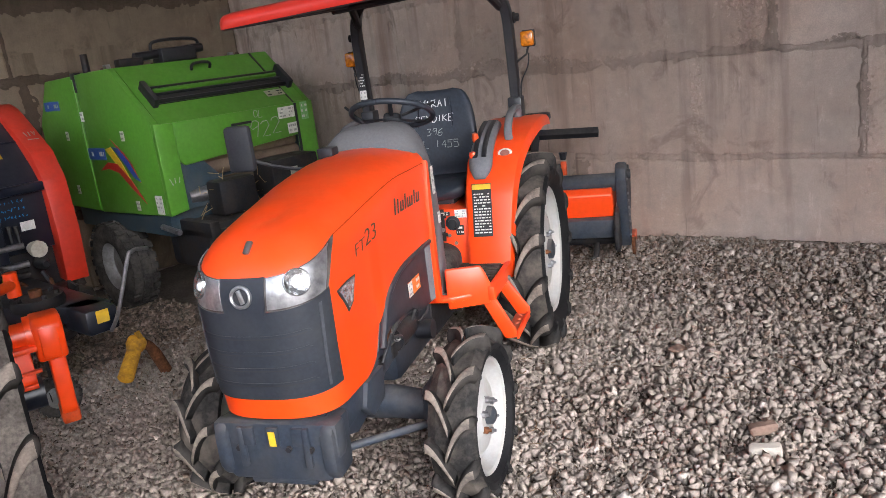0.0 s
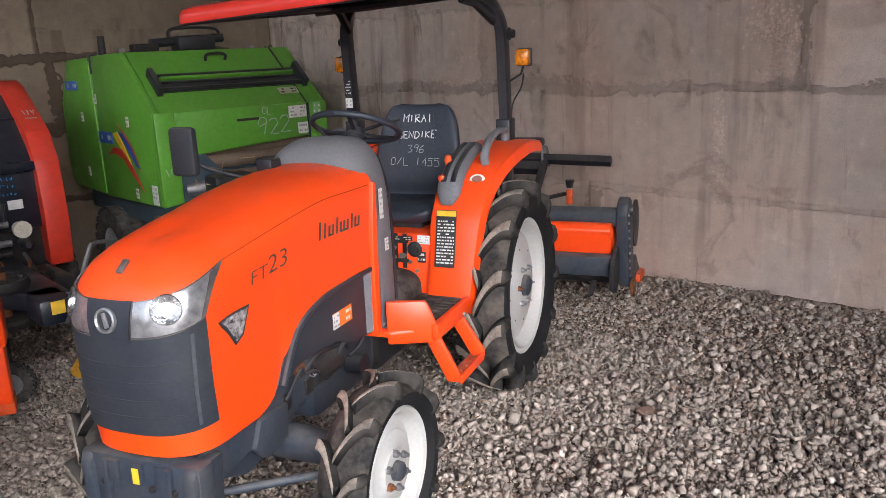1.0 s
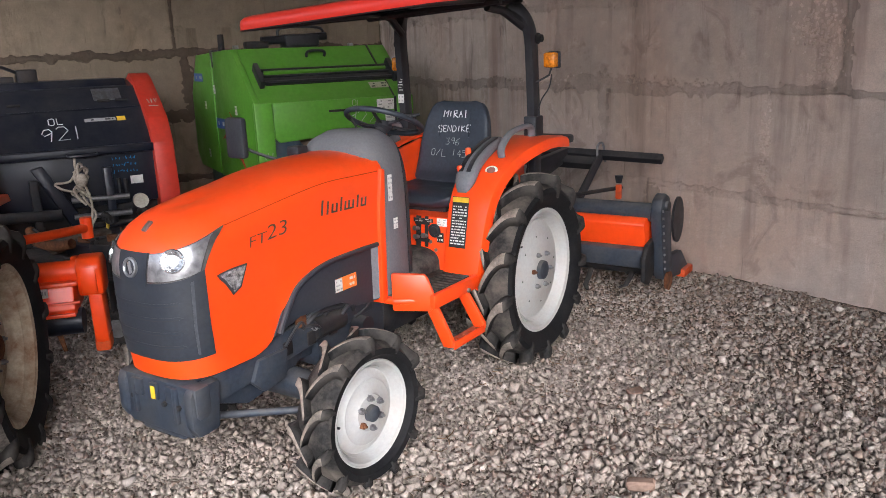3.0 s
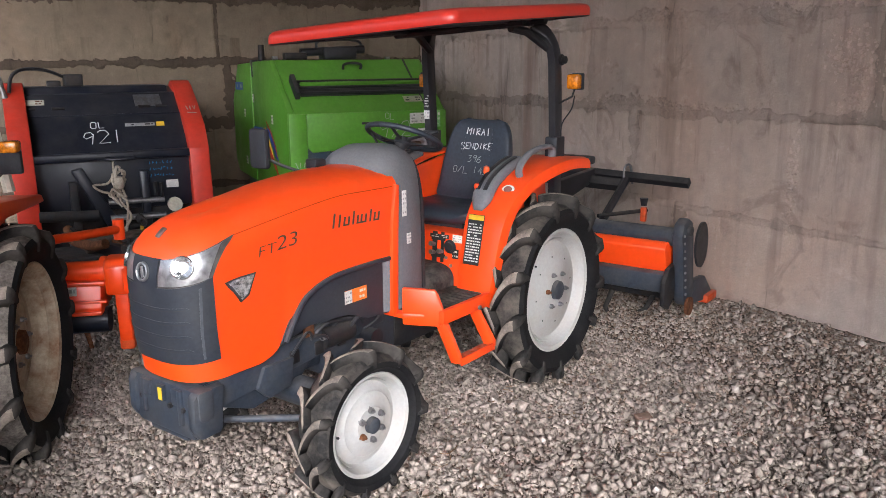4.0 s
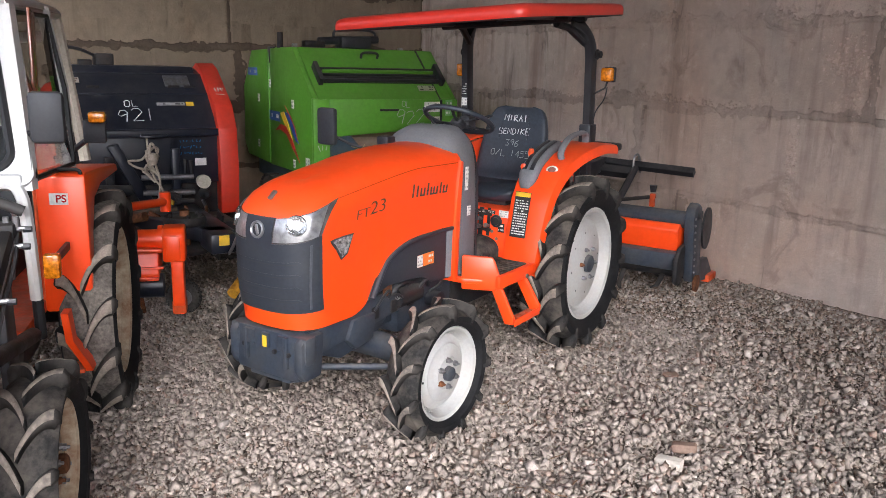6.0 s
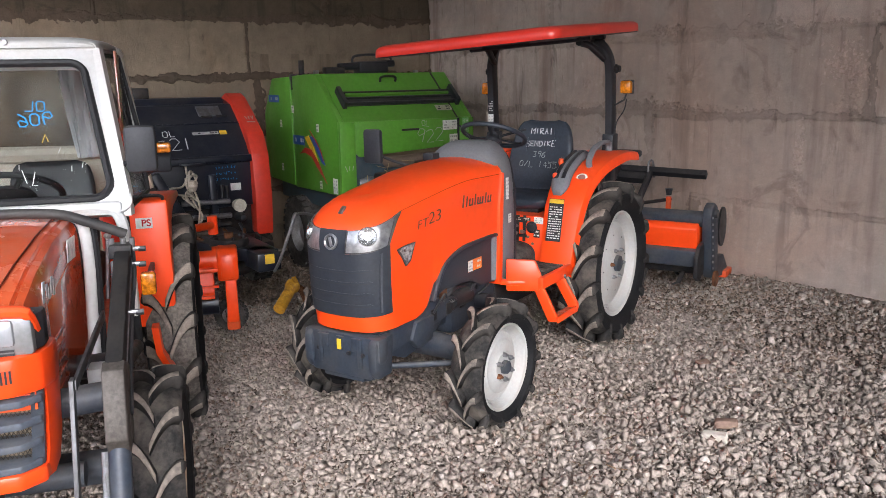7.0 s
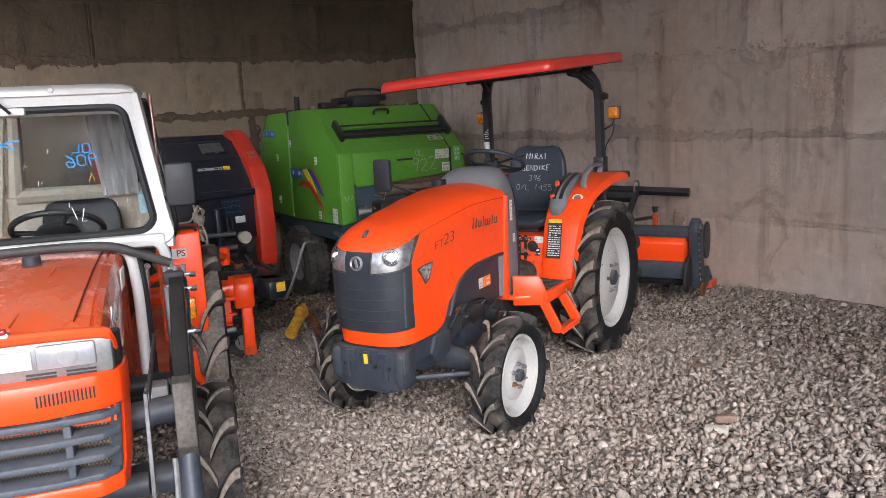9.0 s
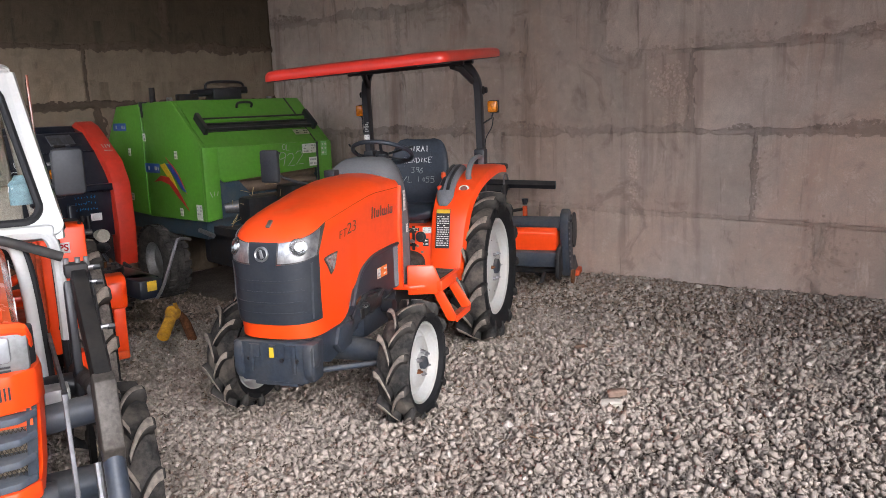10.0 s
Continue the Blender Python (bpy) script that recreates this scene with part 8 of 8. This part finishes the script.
part("fuel_tank", box(0.75, 1.1, 0.22, 0.42, 0.40, 0.58, 0.04), BLACK_PAINT, cab)

# ---- tiller behind the cab tractor ----
tl = thing("rotary_tiller", CAB, "bright orange rotary tiller hitched to the cab tractor", "tiller")
part("top_tube", tube([(-0.66, -0.70, 0.565), (-0.66, 0.86, 0.565)], 0.062, 16), ORANGE, tl)
part("cover", plate([(-0.60, 0.52), (-0.565, 0.36), (-0.58, 0.32), (-0.85, 0.34), (-0.88, 0.50), (-0.72, 0.57)], 1.5, "xz", -0.70, 0.01), ORANGE, tl, "orange tiller cover with white label")
part("cover_lip", box(-0.585, -0.55, -0.70, 0.80, 0.325, 0.345, 0.004), ORANGE, tl)
label_on(tl, (-0.578, 0.60, 0.47), (1, 0, 0.15), 0.14, 0.055, 1, LABEL, LABEL_TEXT, name="label")
part("tube_flange", lathe([(0.04, 0), (0.085, 0), (0.085, 0.03), (0.04, 0.03)], 18, m=Matrix.Translation((-0.66, 0.80, 0.565))), ORANGE, tl)
gcs = part("gear_case", plate([(-0.56, 0.60), (-0.60, 0.645), (-0.74, 0.645), (-0.79, 0.60), (-0.78, 0.44), (-0.72, 0.42), (-0.58, 0.43)], 0.135, "xz", 0.825, 0.018), ORANGE, tl, "orange cast gear case worn at the foot")
part("case_leg", plate([(-0.60, 0.45), (-0.76, 0.45), (-0.77, 0.16), (-0.73, 0.09), (-0.66, 0.09), (-0.62, 0.16)], 0.075, "xz", 0.868, 0.012), ORANGE, gcs)
part("case_foot", box(-0.755, -0.635, 0.862, 0.948, 0.075, 0.17, 0.015), ORANGE_WORN, gcs)
part("case_rib", box(-0.575, -0.56, 0.85, 0.93, 0.45, 0.60, 0.005), ORANGE, gcs)
part("cover_top", box(-0.62, -0.55, -0.70, 0.83, 0.50, 0.525, 0.006), ORANGE, tl)
part("cover_rail", box(-0.585, -0.555, -0.70, 0.83, 0.395, 0.41, 0.004), ORANGE, tl)
part("roller", tube([(-0.66, -0.68, 0.27), (-0.66, 0.82, 0.27)], 0.075, 16), NAVY, tl)
part("lift_pipe", tube(curve([(-0.30, 0.30, 0.735), (-0.6, 0.5, 0.76), (-0.9, 0.68, 0.735), (-1.19, 0.81, 0.705)], 5), 0.028, 10), ORANGE, tl, "orange bent lift pipe")
part("pipe_socket", tube([(-1.19, 0.81, 0.64), (-1.19, 0.81, 0.77)], 0.036, 12), ORANGE, tl)
for y in (-0.28, 0.28):
    part("linkage_arm", tube([(-0.1, y * 0.8, 0.45), (-0.62, y, 0.44)], 0.025, 8), IRON, tl)
for k in range(10):
    y = -0.6 + k * 0.14
    part("tine", tube([(-0.68, y, 0.27), (-0.70 + 0.05 * (k % 3), y + 0.03, 0.08)], [0.02, 0.012], 6, squash=0.4), RUST, tl)


# ---- bits on the gravel ----
def brick_bit(p, sx, sy, sz, rz, material, label):
    b = box(-sx / 2, sx / 2, -sy / 2, sy / 2, 0, sz, 0.008, 1)
    for v in b.verts:
        v.co += Vector((noise.noise(v.co * 30 + Vector(p)), noise.noise(v.co * 30 + Vector((3, 1, 0))), noise.noise(v.co * 30))) * 0.006
    return tagged(part("brick_fragment", b, material, None, at=pose(*p, 6, -4, rz)), label, "brick", "brick bits on the gravel")


PALE = mat("pale_brick", (0.52, 0.47, 0.40), 0.9, dirt=(0.3, 0.26, 0.21), dirt_amt=0.5, dirt_scale=15, bump=0.002)
REDB = mat("red_brick", (0.25, 0.165, 0.125), 0.9, dirt=(0.25, 0.19, 0.14), dirt_amt=0.5, dirt_scale=15, bump=0.002)
brick_bit((5.17, -2.5, ground_height(5.17, -2.5) + 0.016), 0.11, 0.05, 0.045, 25, PALE, "pale broken brick lying on the gravel")
brick_bit((5.1, -2.33, ground_height(5.1, -2.33) + 0.016), 0.10, 0.05, 0.04, 40, REDB, "reddish broken brick lying on the gravel")
brick_bit((4.47, -1.7, ground_height(4.47, -1.7) + 0.016), 0.08, 0.07, 0.03, 70, REDB, "flat reddish stone lying on the gravel")


def twigs():
    """Dry stalks and twigs strewn over the stones by the wheels."""
    rnd = random.Random(12)
    b = bmesh.new()
    for k in range(90):
        cx, cy = rnd.choice(((4.35, -2.55), (4.2, -1.9), (5.0, -2.0), (4.6, -2.9)))
        x, y, a, l = rnd.gauss(cx, 0.3), min(-0.3, rnd.gauss(cy, 0.25)), rnd.uniform(0, 3.14), rnd.uniform(0.03, 0.11)
        z = ground_height(x, y) + 0.018
        p = [(x + l * t * math.cos(a + 0.3 * t), y + l * t * math.sin(a + 0.3 * t), z + rnd.uniform(0, 0.012)) for t in (-0.5, 0, 0.5)]
        tube(p, rnd.uniform(0.0012, 0.003), 5, bm=b)
    return tagged(part("twigs", b, mat("dry_twig", (0.20, 0.13, 0.08), 0.9, grain=0.2)), "dry twigs and stalks strewn on the gravel", "twigs", kind="stuff")


twigs()


# ---- loose gravel over the ground ----
STONE = mat("crushed_stone", (0.372, 0.314, 0.266), 0.95, grain=0.10, grain_scale=90, island=0.11, dirt=(0.19, 0.145, 0.112), dirt_amt=0.35, dirt_scale=1.1, bump=0.0016, bump_scale=260)
STONE.node_tree.nodes["Principled BSDF"].inputs["Specular IOR Level"].default_value = 0.15


def _thin(x, y, r):
    if y > -0.04 or (x - BACK_ORG.x) * BACK_DIR.y - (y - BACK_ORG.y) * BACK_DIR.x > -0.05:
        return False
    bare = noise.noise(Vector((x * 0.8, y * 0.8, 9))) + 0.6 * noise.noise(Vector((x * 2.5, y * 2.5, 4)))
    near = 1.0 if y < -1.0 + 0.25 * noise.noise(Vector((x * 1.5, 0, 2))) else 0.42
    edge = max(0.0, min(1.0, (7.25 - x) / 0.6)) * max(0.0, min(1.0, (y + 5.7) / 0.5))
    return r < near * edge * (1.0 - 0.35 * max(0, bare))


def _brown(x, y, r):
    """Brown stones lie in patches, thickest along the wall."""
    patch = noise.noise(Vector((x * 1.1, y * 1.1, 21))) + 0.5 * noise.noise(Vector((x * 3, y * 3, 14)))
    share = 0.25 + max(0.0, min(0.75, patch * 1.8)) + (0.4 if y > -1.0 else 0.0)
    return _thin(x, y, r / max(0.05, share))


STONE_BROWN = mat("brown_crushed_stone", (0.305, 0.232, 0.186), 0.95, grain=0.12, grain_scale=70, island=0.30, dirt=(0.135, 0.098, 0.074), dirt_amt=0.6, dirt_scale=1.4, bump=0.0016, bump_scale=260)
STONE_PALE = mat("pale_crushed_stone", (0.46, 0.40, 0.35), 0.95, grain=0.1, grain_scale=70, island=0.2, bump=0.0016, bump_scale=260)
for _m in (STONE_BROWN, STONE_PALE):
    _m.node_tree.nodes["Principled BSDF"].inputs["Specular IOR Level"].default_value = 0.15
AREA = (1.0, 7.2, -5.6, 0.0)
gravel("gravel", 104000, AREA, 0.0080, 3, STONE, "loose grey crushed stone spread over the shed ground", _thin)
gravel("angular_gravel", 98000, AREA, 0.0087, 31, STONE, "sharp wedge-shaped pieces of grey crushed stone", _thin, wedge=True)
gravel("brown_gravel", 66000, AREA, 0.0079, 11, STONE_BROWN, "brownish stones mixed into the grey gravel", _brown, wedge=True)
gravel("pale_gravel", 4000, AREA, 0.0092, 17, STONE_PALE, "pale stones scattered in the grey gravel", _thin)
gravel("coarse_stones", 70, (2.6, 6.9, -5.0, -0.1), 0.0165, 23, STONE, "larger flat stones on the gravel", None)
gravel("fine_gravel", 46000, AREA, 0.0058, 5, STONE, "fine chips of grey stone between the larger gravel", _thin, wedge=True)
gravel("wall_grit", 24000, (1.6, 7.2, -1.15, 0.0), 0.0062, 29, STONE_BROWN, "fine brown grit and dust along the foot of the wall", lambda x, y, r: r < 0.35 + 0.65 * min(1.0, (y + 1.15) / 0.5) and y < -0.03, wedge=True)
gravel("back_gravel", 16000, (-0.9, 1.3, -5.6, -1.9), 0.0098, 37, STONE_BROWN, "dusty brown stones on the dark ground behind the machines", None, wedge=True)
